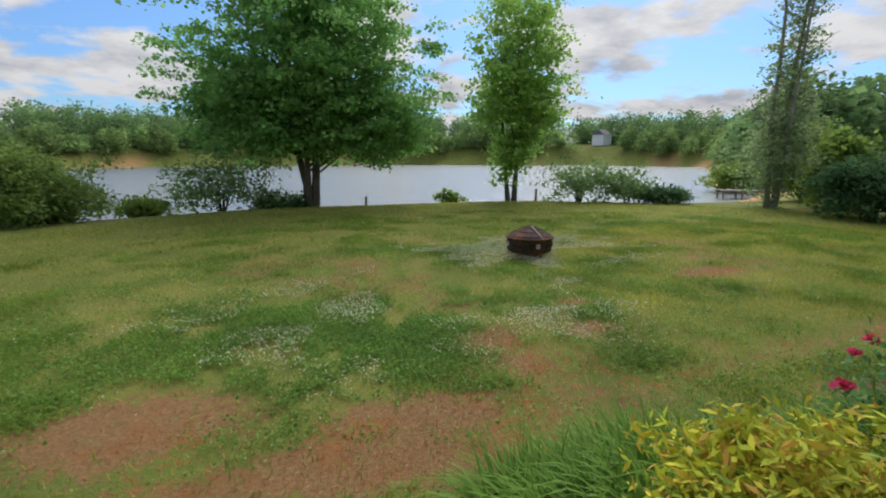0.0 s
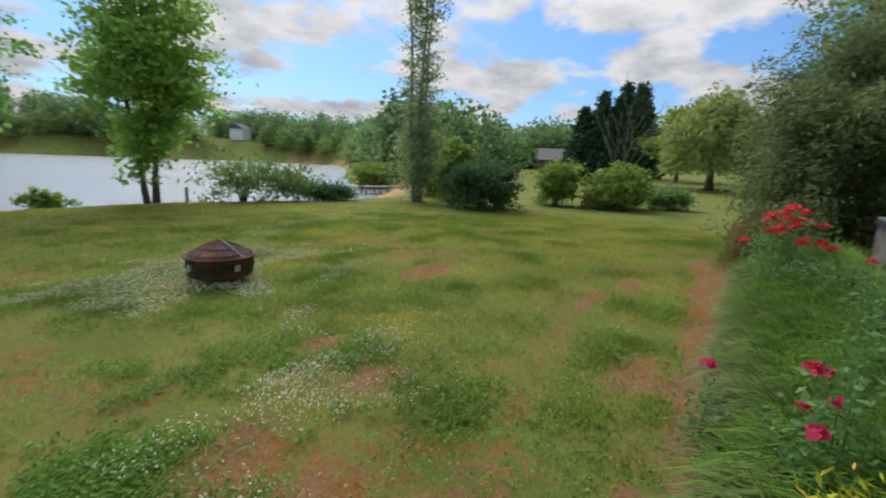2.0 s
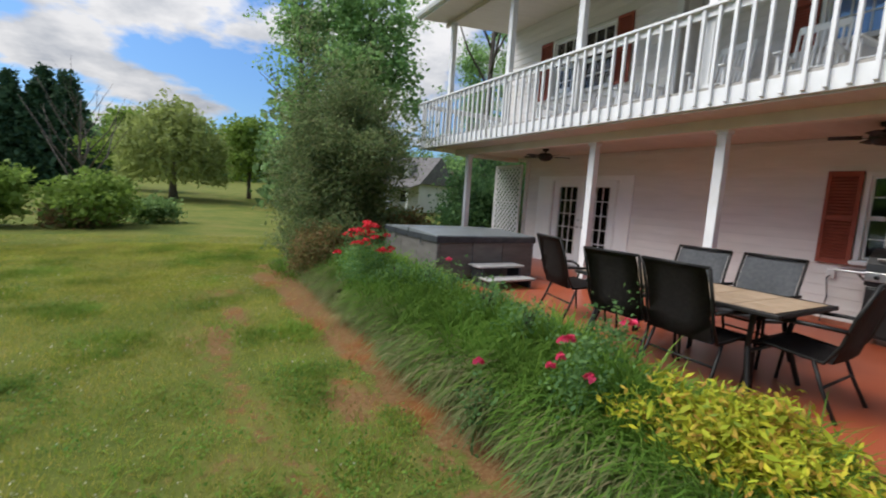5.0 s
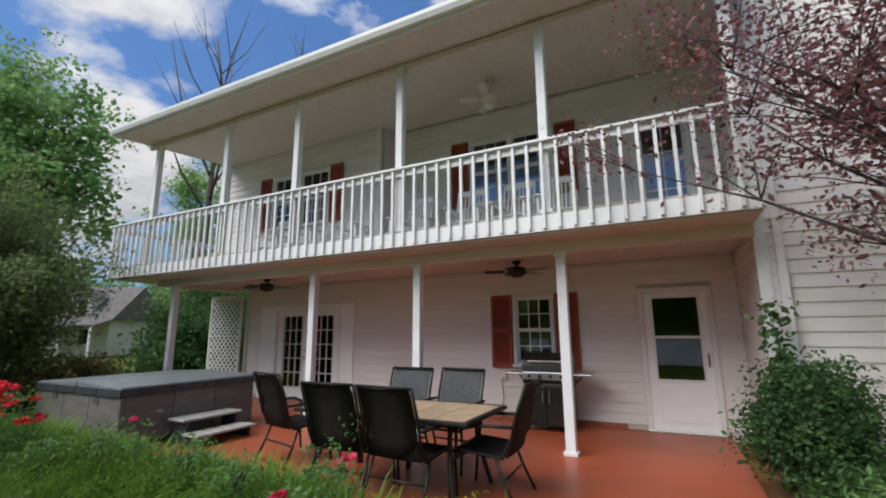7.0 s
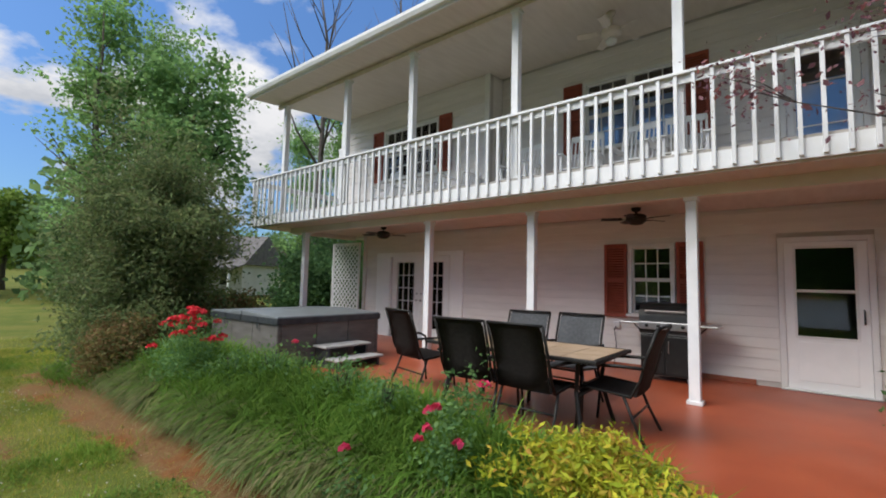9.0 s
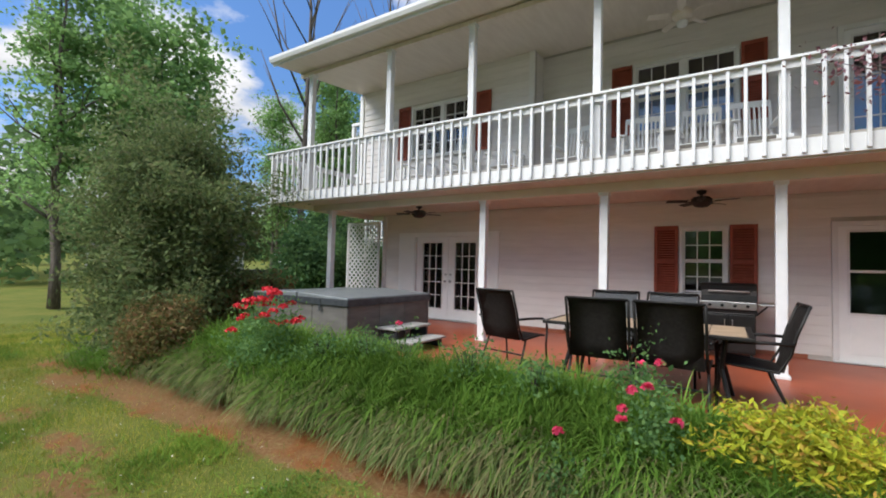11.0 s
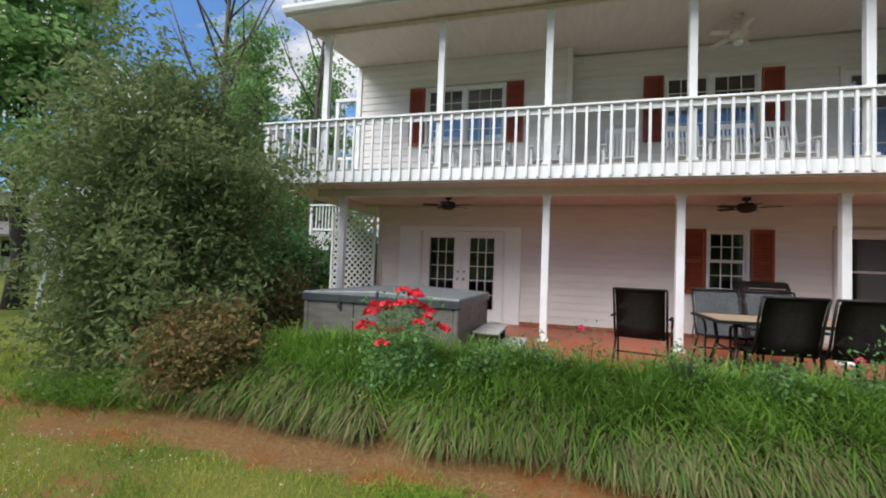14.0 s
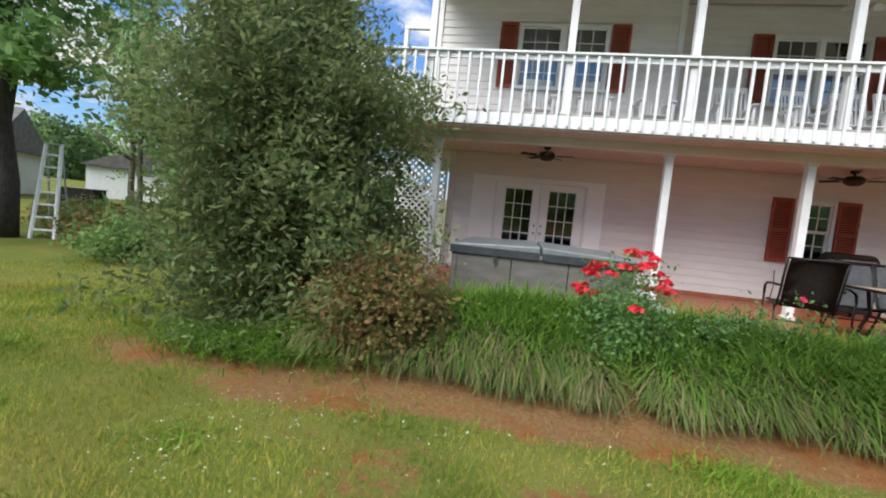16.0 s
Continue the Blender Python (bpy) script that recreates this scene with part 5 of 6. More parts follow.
for k in range(3):
    a = 2 * math.pi * k / 3 + 0.5
    part("leg", box(-0.035, 0.035, -0.012, 0.012, 0, 0.2, 0.004), M_RUST, pit).matrix_local = pose(0.40 * math.cos(a), 0.40 * math.sin(a), 0, 0, 0, math.degrees(a) + 90)
for k in range(12):
    a = 2 * math.pi * k / 12
    part("cutout_plate", box(-0.04, 0.04, -0.004, 0.004, -0.045, 0.045, 0.012), M_BLACK if k % 3 else M_STEP, pit).matrix_local = pose(0.440 * math.cos(a), 0.440 * math.sin(a), 0.27, 0, 0, math.degrees(a) + 90)
dome_line = [(0.44, 0.406), (0.40, 0.44), (0.27, 0.51), (0.13, 0.575), (0.02, 0.60)]
dome = bmesh.new()
for k in range(20):
    a = 2 * math.pi * k / 20
    tube([(r * math.cos(a), r * math.sin(a), z) for r, z in dome_line], 0.004, 4, dome)
for r, z in dome_line:
    tube([(r * math.cos(a), r * math.sin(a), z) for a in (2 * math.pi * k / 24 for k in range(25))], 0.005, 4, dome)
part("mesh_dome", dome, M_RUST, pit)
part("screen", lathe([(r * 0.985, z - 0.004) for r, z in dome_line], 28), M_RUST, pit, "rusted fine mesh", True)
part("poker", tube([(0.1, -0.44, 0.41), (0.03, -0.2, 0.55), (0.0, -0.02, 0.63)], 0.008, 6), M_STEP, pit, "pale metal poker on the dome")
part("ring_handle", tube([(-0.04, 0, 0.59), (-0.035, 0, 0.63), (0.035, 0, 0.63), (0.04, 0, 0.59)], 0.006, 6), M_RUST, pit)


# ---- plants ----
def shrub(name, at, radii, mat, label, count, size, seed, stems=7, clump=24, spread=None, centre_z=None, bark=None, category="shrub", bottom=-0.7, up=0.4, shell=0.45, lumps=0.3, length=1.6, group="", stem_r=0.018):
    """A many-stemmed bush: stems from the ground, leaves in clumps."""
    rng = np.random.default_rng(seed)
    x, y = at[:2]
    z = at[2] if len(at) > 2 else height_at(x, y)
    s = thing(name, label, category, (x, y, z), group=group)
    cz = centre_z if centre_z is not None else radii[2] * 0.95
    for k in range(stems):
        a = 2.4 * k
        e = Vector((math.cos(a) * radii[0] * 0.6 * rng.random(), math.sin(a) * radii[1] * 0.6 * rng.random(), cz + radii[2] * (0.1 + 0.5 * rng.random())))
        m1 = Vector((e.x * 0.35, e.y * 0.35, e.z * 0.45))
        st = bmesh.new()
        foot = min(0.1, radii[0] * 0.5)
        tube([(foot * math.cos(a), foot * math.sin(a), -0.06), m1, e], [stem_r + radii[2] * 0.008, stem_r * 0.67 + radii[2] * 0.005, 0.003], 5, st)
        part("stem", st, bark or M_BARKD, s)
    p = clumped(rng, (0, 0, cz), radii, count // clump, clump, spread or 0.16 * max(radii[:2]), shell, lumps, bottom)
    p[:, 2] = np.maximum(p[:, 2], 0.03)
    part("foliage", leaves_mesh("foliage", p, size, mat, up, length, rng), mat, s)
    return s


def broad_tree(name, at, height, trunk_r, crowns, mat, label, count, size, seed, stems=1, clump=40, spread=0.45, bark=None, limb_reach=2.5, group="", shell=0.35, lumps=0.3, limb_count=10, start=0.35, lean=0.05, flat=0.5):
    rng = np.random.default_rng(seed)
    x, y = at[:2]
    z = height_at(x, y)
    t = thing(name, label, "tree", (x, y, z), group=group)
    for k in range(stems):
        a = 2.1 * k + 0.4
        off = Vector((math.cos(a), math.sin(a), 0)) * (0.16 * (stems > 1))
        top = off * (5.0 if stems > 1 else 0) + Vector((0, 0, height * (0.92 - 0.05 * k)))
        part("trunk", limbs(off + Vector((0, 0, -0.15)), top, trunk_r * (1 - 0.12 * k), rng, limb_count, limb_reach, start, lean), bark or M_BARK, t, "", True)
    tot = sum(c[6] for c in crowns)
    pts = [clumped(rng, c[:3], c[3:6], max(3, int(count * c[6] / tot / clump)), clump, spread, shell, lumps, -1.0, flat) for c in crowns]
    part("crown", leaves_mesh("crown", np.concatenate(pts), size, mat, 0.6, 1.35, rng), mat, t)
    return t


# lake-side trees
broad_tree("maple_tree", (-2.0, 20.2), 9.5, 0.20, [(0.2, 0, 6.2, 5.0, 4.4, 3.6, 5), (-2.4, 0.2, 4.2, 3.2, 3.2, 2.3, 2), (3.0, -0.3, 4.0, 2.9, 2.9, 2.0, 2), (0.3, 0, 9.0, 3.4, 3.2, 2.2, 1.5), (0, 0, 3.4, 2.6, 2.6, 1.2, 1)], M_LEAF, "large green maple with several trunks on the lakeshore", 92000, 0.112, 31, stems=4, clump=70, spread=0.33, limb_reach=3.0, start=0.22, lumps=0.32, flat=0.3)
broad_tree("young_tree", (7.35, 20.3), 9.0, 0.13, [(0.2, 0, 5.6, 2.2, 2.2, 2.3, 3), (0.2, 0, 8.0, 2.1, 2.1, 2.2, 2), (0.1, 0, 2.6, 1.0, 1.0, 1.6, 1.3), (-0.8, 0, 4.4, 1.4, 1.3, 0.9, 0.8), (1.3, 0, 4.2, 1.2, 1.2, 0.9, 0.7)], M_LEAF2, "light green two-stemmed tree at the lawn edge", 19000, 0.13, 32, stems=2, spread=0.34, lumps=0.5, flat=0.35, limb_reach=1.7, start=0.25)
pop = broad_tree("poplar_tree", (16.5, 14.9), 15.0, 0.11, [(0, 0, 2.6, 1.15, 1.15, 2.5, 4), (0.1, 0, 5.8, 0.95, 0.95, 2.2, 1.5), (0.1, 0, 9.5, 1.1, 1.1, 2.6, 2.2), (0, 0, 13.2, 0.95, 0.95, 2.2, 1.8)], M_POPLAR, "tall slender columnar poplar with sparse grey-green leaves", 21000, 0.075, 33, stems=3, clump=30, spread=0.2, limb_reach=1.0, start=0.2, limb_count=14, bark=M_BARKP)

# shoreline shrubs
shrub("shrub", (-10.6, 16.0), (2.5, 2.0, 1.4), M_BUSHL, "dense rounded yellow-green shrub by the lake", 30000, 0.07, 41, clump=30, spread=0.22, centre_z=1.0, bottom=-0.95, shell=0.5)
shrub("shrub", (-5.4, 19.3), (2.1, 1.4, 1.1), M_BUSH, "open grey-green shrub by the lake", 3600, 0.085, 42, stems=16, spread=0.3, lumps=0.5)
shrub("shrub", (-7.6, 17.9), (0.8, 0.7, 0.35), M_BUSHY, "low weedy shrub on the shore", 1600, 0.09, 43, spread=0.16)
shrub("shrub", (-3.2, 19.9), (1.3, 0.7, 0.35), M_BUSHD, "low dark weeds under the maple", 1800, 0.09, 44, spread=0.2)
shrub("shrub", (4.55, 21.6), (0.62, 0.5, 0.45), M_BUSHY, "small light green shrub at the water", 900, 0.09, 45, spread=0.1, stems=9)
shrub("shrub", (10.3, 19.2), (1.6, 1.1, 1.0), M_BUSH, "straggling grey-green shrub by the lake", 2700, 0.085, 46, stems=18, spread=0.26, lumps=0.5)
shrub("shrub", (12.2, 18.3), (1.2, 0.9, 0.75), M_BUSH, "grey-green shrub by the lake", 2500, 0.085, 47, spread=0.2, lumps=0.4)
shrub("shrub", (13.5, 17.4), (1.0, 0.7, 0.36), M_BUSHD, "low dark shrub on the bank", 2200, 0.09, 48, spread=0.2)
shrub("shrub", (18.6, 14.2), (1.0, 1.0, 1.6), M_BUSHY, "upright light green shrub beside the poplar", 6000, 0.11, 49, spread=0.2)
shrub("shrub", (16.3, 11.2), (1.45, 1.35, 1.05), M_BUSHD, "dense dark green rounded shrub", 9000, 0.09, 50, spread=0.2)
shrub("shrub", (21.2, 9.9), (1.0, 0.9, 1.15), M_BUSHY, "upright light green shrub at the lawn edge", 4500, 0.11, 51, spread=0.2)
shrub("shrub", (22.3, 7.2), (1.8, 1.3, 1.05), M_BUSHY, "spreading light green shrub at the lawn edge", 6500, 0.11, 52, spread=0.24)
shrub("shrub", (22.0, 7.6), (1.5, 1.0, 0.45), M_NANDINA, "low purple-brown shrub at the lawn edge", 2600, 0.10, 53, spread=0.22)
shrub("shrub", (24.5, 5.3), (1.2, 0.9, 0.6), M_BUSH, "low green shrub at the lawn edge", 2500, 0.11, 54, spread=0.2)
shrub("shrub", (20.8, 17.2), (1.3, 1.3, 1.9), M_BUSHY, "tall light green shrub behind the poplar", 5000, 0.13, 55, spread=0.3)
shrub("shrub", (23.5, 19.5), (2.4, 2.0, 2.0), M_BUSHD, "large dark shrub on the cove bank", 7000, 0.14, 56, spread=0.3)
shrub("shrub", (41.5, 42.0), (3.0, 2.4, 1.8), M_BUSHY, "light green shrub on the clay point", 4200, 0.2, 57, spread=0.45)

for k, (x, y) in enumerate(((16.2, -2.6), (18.2, -4.0), (20.3, -5.4), (22.6, -6.6))):
    shrub("hedge_shrub", (x, y), (1.3, 1.0, 0.55), M_NANDINA if k % 2 else M_BUSH, "low brownish-green hedge shrub behind the patio", 2600, 0.075, 170 + k, spread=0.2, group="low hedge shrubs")

# the tall shrub and bronze shrub at the end of the border
shrub("tall_shrub", (10.8, 0.75), (1.5, 1.4, 2.7), M_MYRTLE, "tall feathery olive-green shrub at the border's end", 115000, 0.031, 61, stems=26, clump=42, spread=0.15, centre_z=1.95, shell=0.3, lumps=0.5, bottom=-0.97, length=2.7)
shrub("bronze_shrub", (9.2, 1.6), (0.68, 0.55, 0.5), M_NANDINA, "low bronze and green shrub in the border", 14000, 0.026, 62, stems=16, clump=20, spread=0.1, centre_z=0.48, length=2.0)
shrub("evergreen_shrub", (13.5, -4.9), (1.3, 1.3, 1.5), M_BUSHD, "dark evergreen shrub beside the house", 12000, 0.075, 63, spread=0.22)
shrub("evergreen_shrub", (15.6, -7.4), (1.6, 1.8, 2.0), M_BUSHD, "dark evergreen shrub beside the house", 12000, 0.085, 64, spread=0.24)
shrub("evergreen_shrub", (11.5, -6.4), (0.8, 0.8, 1.3), M_BUSHD, "dark evergreen shrub behind the lattice screen", 7000, 0.07, 68, spread=0.2)
shrub("bronze_shrub", (10.2, -0.5), (0.8, 0.8, 0.55), M_NANDINA, "bronze shrub behind the hot tub", 6000, 0.05, 65, spread=0.12, centre_z=0.6)
shrub("corner_bush", (-0.78, -1.5), (0.46, 0.44, 0.60), M_BUSHD, "dense dark green bush at the wing corner", 20000, 0.026, 66, stems=9, clump=22, spread=0.1, centre_z=0.62)
shrub("corner_bush", (-1.05, -1.2), (0.36, 0.34, 0.22), M_ROSELEAF, "low grassy clump at the wing corner", 6000, 0.022, 67, stems=6, clump=18, spread=0.1, centre_z=0.22, length=3.2)
vine = thing("vine", "thin green vine climbing the wing corner", "vine", (-0.66, -1.75, 0.55))
part("stem", tube([(0, 0.1, 0), (0.05, 0.02, 0.7), (0.0, 0.0, 1.3), (0.06, 0.0, 1.75)], [0.012, 0.01, 0.008, 0.004], 6), M_BARKD, vine)
vp = np.array([(0.03 + RNG.normal() * 0.09, RNG.normal() * 0.05 + 0.04, RNG.random() * 1.8) for _ in range(420)])
part("foliage", leaves_mesh("foliage", vp, 0.045, M_BUSHD, 0.3), M_BUSHD, vine)


RED_ROSE = (6.88, 1.48)


def gold_shrub(at, r, h, seed):
    s = shrub("golden_shrub", at, (r, r * 0.8, h), M_GOLD, "golden-yellow leafy shrub in the border", 14000, 0.018, seed, stems=18, clump=15, spread=0.055, centre_z=h * 0.6, shell=0.5, lumps=0.6, bottom=-0.25, up=0.6, length=3.3)
    return s


gold_shrub((1.62, 1.1), 0.48, 0.28, 71)
gold_shrub((1.12, 0.96), 0.33, 0.2, 72)
gold_shrub((-1.05, 0.05), 0.3, 0.2, 73)


def rose_bush(at, r, h, blooms, seed, petal, label, leaves=1400):
    rng = np.random.default_rng(seed)
    s = shrub("rose_bush", at, (r, r, h * 0.55), M_ROSELEAF, label, leaves, 0.022, seed, stems=max(2, int(r * 26)), stem_r=0.004, bark=M_ROSELEAF, clump=14, spread=0.07, centre_z=h * 0.5, shell=0.4, bottom=-0.6)
    for k in range(blooms):
        a, q = rng.random() * 6.28, math.sqrt(rng.random())
        c = Vector((math.cos(a) * r * q, math.sin(a) * r * q, h * (0.62 + 0.42 * (1 - q * q) + 0.1 * rng.random())))
        pts = []
        for i in range(26):
            f = i / 26
            rr, an = (0.058 if petal is M_PETAL else 0.036) * math.sqrt(f) * (0.8 + 0.4 * rng.random()), i * 2.4
            pts.append((c.x + rr * math.cos(an), c.y + rr * math.sin(an), c.z + 0.03 * (1 - f) + 0.01 * rng.random()))
        part("bloom", leaves_mesh("bloom", np.array(pts), 0.042 if petal is M_PETAL else 0.032, petal, 0.5, 1.1, rng), petal, s, "open red bloom" if petal is M_PETAL else "open pink bloom")


rose_bush(RED_ROSE, 0.46, 1.08, 30, 81, M_PETAL, "red-flowering rose bush in the border grass", 3200)
rose_bush((2.5, 1.48), 0.2, 0.80, 5, 82, M_PETALP, "pink-flowering rose bush in the border grass", 900)
rose_bush((3.0, 1.98), 0.06, 0.66, 1, 83, M_PETALP, "small pink rose in the border grass", 240)
rose_bush((2.70, 0.95), 0.28, 0.72, 2, 84, M_PETALP, "leggy rose bush beside the patio table", 700)
rose_bush((5.05, 1.0), 0.14, 0.75, 1, 85, M_PETALP, "thin leggy rose beside the patio", 260)


for x, y, r, seed in ((4.2, 1.05, 0.3, 86), (5.6, 1.05, 0.35, 87), (3.5, 1.1, 0.28, 88), (6.1, 1.3, 0.3, 89)):
    shrub("border_plant", (x, y), (r, r * 0.7, 0.22), M_ROSELEAF, "low olive-green weedy plant in the border", 700, 0.02, seed, stems=10, clump=10, spread=0.09, centre_z=0.4, length=2.0, group="low border plants")


# ---- border grass: long arching blades ----
def arching(rng, base, length, lean_dir, lean, width, droop):
    """Blades of four lengths, vectorised; base (n,3)."""
    n_ = len(base)
    t = np.linspace(0, 1, 5)[None, :, None]
    d = np.stack([np.cos(lean_dir), np.sin(lean_dir), np.zeros(n_)], 1)[:, None, :]
    out = (lean[:, None, None] * t + 0.5 * droop[:, None, None] * t ** 2.0) * length[:, None, None]
    upw = (t * (1 - 0.18 * lean[:, None, None]) - 0.85 * droop[:, None, None] * t ** 2.6) * length[:, None, None]
    c = base[:, None, :] + d * out + np.array([0, 0, 1.0]) * upw
    side = np.stack([-np.sin(lean_dir), np.cos(lean_dir), np.zeros(n_)], 1)[:, None, :]
    w = width[:, None, None] * np.array([0.7, 1.0, 0.95, 0.65, 0.06])[None, :, None]
    v = np.stack([c - side * w, c + side * w], axis=2).reshape(n_, 10, 3)
    v[:, :, 2] = np.maximum(v[:, :, 2], land_height(v[:, :, 0], v[:, :, 1]) + 0.01)
    f0 = np.array([[2 * k, 2 * k + 1, 2 * k + 3, 2 * k + 2] for k in range(4)])
    f = (np.arange(n_)[:, None, None] * 10 + f0[None]).reshape(-1, 4)
    return v.reshape(-1, 3), f


def border(name, label, mat, n_clumps, per, seed, yr, tall, dry=False, xr=(0.66, 9.9)):
    """Mop-headed clumps whose blades rise, spread from the crown and arch over."""
    rng = np.random.default_rng(seed)
    cx = rng.uniform(*xr, n_clumps)
    cy = rng.uniform(*yr, n_clumps)
    keep = (np.hypot((cx - 1.42) / 0.58, (cy - 1.0) / 0.38) > 1) | (cy < 0.97)
    keep &= ~((cx > 8.6) & (cy < 1.6)) & ~((cx > TX0 - 0.1) & (cy < TY1 + 0.3))
    keep &= np.hypot(cx - RED_ROSE[0], cy - RED_ROSE[1]) > 0.3
    cx, cy = cx[keep], cy[keep]
    n_ = len(cx) * per
    ox, oy = rng.normal(size=n_) * 0.055, rng.normal(size=n_) * 0.055
    bx, by = np.repeat(cx, per) + ox, np.maximum(np.repeat(cy, per) + oy, 0.86)
    base = np.stack([bx, by, land_height(bx, by) - 0.02], 1)
    ang = np.arctan2(oy, ox) + rng.normal(size=n_) * 0.7
    if dry:
        ang = math.pi / 2 + rng.normal(size=n_) * 0.55
    ln = tall * (0.65 + 0.5 * rng.random(n_)) * np.repeat(0.75 + 0.45 * rng.random(len(cx)), per)
    lean = 0.1 + 0.32 * rng.random(n_)
    droop = 0.25 + 0.8 * rng.random(n_)
    if dry:
        lean, droop = 0.6 * lean, 0.6 + 0.55 * rng.random(n_)
    v, f = arching(rng, base, ln, ang, lean, 0.0052 + 0.004 * rng.random(n_) + (0.001 if dry else 0), droop)
    return solid(name, mesh_of(name, v, f, mat), mat, label, "grass", kind="stuff")


border("border_grass", "tall arching green border grass along the patio", M_BORDER, 330, 120, 91, (0.88, 1.6), 0.64)
border("border_grass", "tall arching green border grass along the lawn edge", M_BORDER, 190, 110, 92, (1.36, 1.66), 0.60)
border("border_grass", "pale dry lower blades of the border grass", M_BORDERDRY, 300, 85, 93, (1.42, 1.76), 0.58, True)
border("border_grass", "upright green border grass against the patio edge", M_BORDER, 120, 80, 95, (0.87, 1.02), 0.62)
border("border_grass", "dense tall green grass clump at the border's near end", M_BORDER, 70, 120, 96, (1.2, 1.8), 0.66, xr=(0.68, 1.5))
rng = np.random.default_rng(94)
n_ = 2600
bx, by = 10.4 + rng.normal(size=n_) * 0.55, 1.75 + rng.normal(size=n_) * 0.22
v, f = arching(rng, np.stack([bx, by, land_height(bx, by) - 0.02], 1), 0.3 + 0.2 * rng.random(n_), rng.normal(size=n_) * 0.9 + math.pi / 2, 0.2 + 0.3 * rng.random(n_), np.full(n_, 0.006), 0.3 + 0.5 * rng.random(n_))
solid("border_grass", mesh_of("border_grass", v, f, M_BORDER), M_BORDER, "grass skirt under the tall shrub", "grass", kind="stuff")

# ---- lawn blades, clover, straw ----
def lawn_points(rng, count, centre, reach, keep):
    r, a = reach * rng.random(count) ** 0.62, rng.random(count) * 2 * math.pi
    x, y = centre[0] + r * np.cos(a), centre[1] + r * np.sin(a)
    ok = (y > 2.12) | (x > 11.6) & (y > -4) | (x < 0.6) & (y > 1.2)
    ok &= (rng.random(count) < keep(x, y)) & (shore_distance(x, y) > 1.5) & (np.hypot(x - 3.32, y - 8.05) > 0.36)
    return x[ok], y[ok]


def blades(name, label, mat, x, y, high, wide, seed, spread=0.5):
    rng = np.random.default_rng(seed)
    k = len(x)
    far = 1 + np.maximum(np.hypot(np.maximum(np.abs(x - 6.5) - 3, 0), y - 4.5) - 1, 0) / 7
    z = land_height(x, y) - 0.02
    near = smooth(14, 6, np.hypot(x - 4, y - 5))
    z = z + near * 0.05 * (field_noise(x, y, 0.8, 11) - 0.5) + near * 0.03 * (field_noise(x, y, 0.35, 12) - 0.5)
    a = rng.random(k) * 2 * math.pi
    w = wide * far * (0.7 + 0.6 * rng.random(k))
    h = high * (0.5 + rng.random(k)) * (0.7 + 0.7 * field_noise(x, y, 0.5, 17))
    dx, dy = np.cos(a), np.sin(a)
    la, lr = rng.random(k) * 2 * math.pi, spread * h * rng.random(k)
    v = np.stack([np.stack([x - dx * w, y - dy * w, z], 1), np.stack([x + dx * w, y + dy * w, z], 1), np.stack([x + lr * np.cos(la), y + lr * np.sin(la), z + h + 0.02], 1)], axis=1).reshape(-1, 3)
    return solid(name, mesh_of(name, v, np.arange(3 * k).reshape(k, 3), mat, 3), mat, label, "grass", kind="stuff")


def greenness(x, y):
    return (1.05 - 1.25 * bareness(x, y)).clip(0.05, 1)


def patchy(x, y):
    return (smooth(0.4, 0.85, 0.5 * field_noise(x, y, 0.9, 23) + 0.3 * field_noise(x, y, 0.35, 24) + 0.2 * field_noise(x, y, 0.13, 25)) * (1 - bareness(x, y))).clip(0, 1)


rng = np.random.default_rng(101)
x, y = lawn_points(rng, 380000, (3.8, 5.2), 15.0, greenness)
x2, y2 = lawn_points(rng, 240000, (9.6, 4.6), 7.0, greenness)
x, y = np.concatenate([x, x2]), np.concatenate([y, y2])
blades("lawn_grass", "short green lawn grass", M_BLADE, x, y, 0.042, 0.003, 102, 1.3)
x, y = lawn_points(rng, 420000, (3.6, 5.0), 11.0, patchy)
x2, y2 = lawn_points(rng, 160000, (10.0, 4.4), 6.0, patchy)
x, y = np.concatenate([x, x2]), np.concatenate([y, y2])
blades("lawn_grass", "taller dark green clover and grass patches", M_TUFT, x, y, 0.06, 0.0038, 103, 1.6)
x, y = lawn_points(rng, 230000, (2.2, 3.4), 6.0, lambda p, q: 0.05 + 0.95 * bareness(p, q))
blades("dry_grass", "dry straw scattered on the bare clay", M_STRAW, x, y, 0.014, 0.003, 104, 4.5)


# lush tufts standing out of the short turf
rng = np.random.default_rng(105)
tc_ = [(2.66, 3.66), (3.14, 2.85), (2.22, 5.33), (2.52, 6.18), (6.6, 3.4), (4.7, 4.2), (3.57, 4.15), (7.8, 5.4), (8.8, 2.7), (0.6, 4.6), (0.0, 4.2), (-0.3, 5.2), (1.2, 5.6)]
while len(tc_) < 330:
    q = (rng.uniform(-5, 13), rng.uniform(2.5, 13))
    if patchy(np.array([q[0]]), np.array([q[1]]))[0] > 0.12 + 0.3 * rng.random():
        tc_.append(q)
tc_ = np.array(tc_)
per = 110
rad = np.repeat(0.07 + 0.16 * rng.random(len(tc_)), per)
bx = np.repeat(tc_[:, 0], per) + rng.normal(size=len(rad)) * rad * 1.25
by = np.repeat(tc_[:, 1], per) + rng.normal(size=len(rad)) * rad * 0.9
ok = (by > 2.25) & (np.hypot(bx - 3.32, by - 8.05) > 0.42)
bx, by = bx[ok], by[ok]
n_ = len(bx)
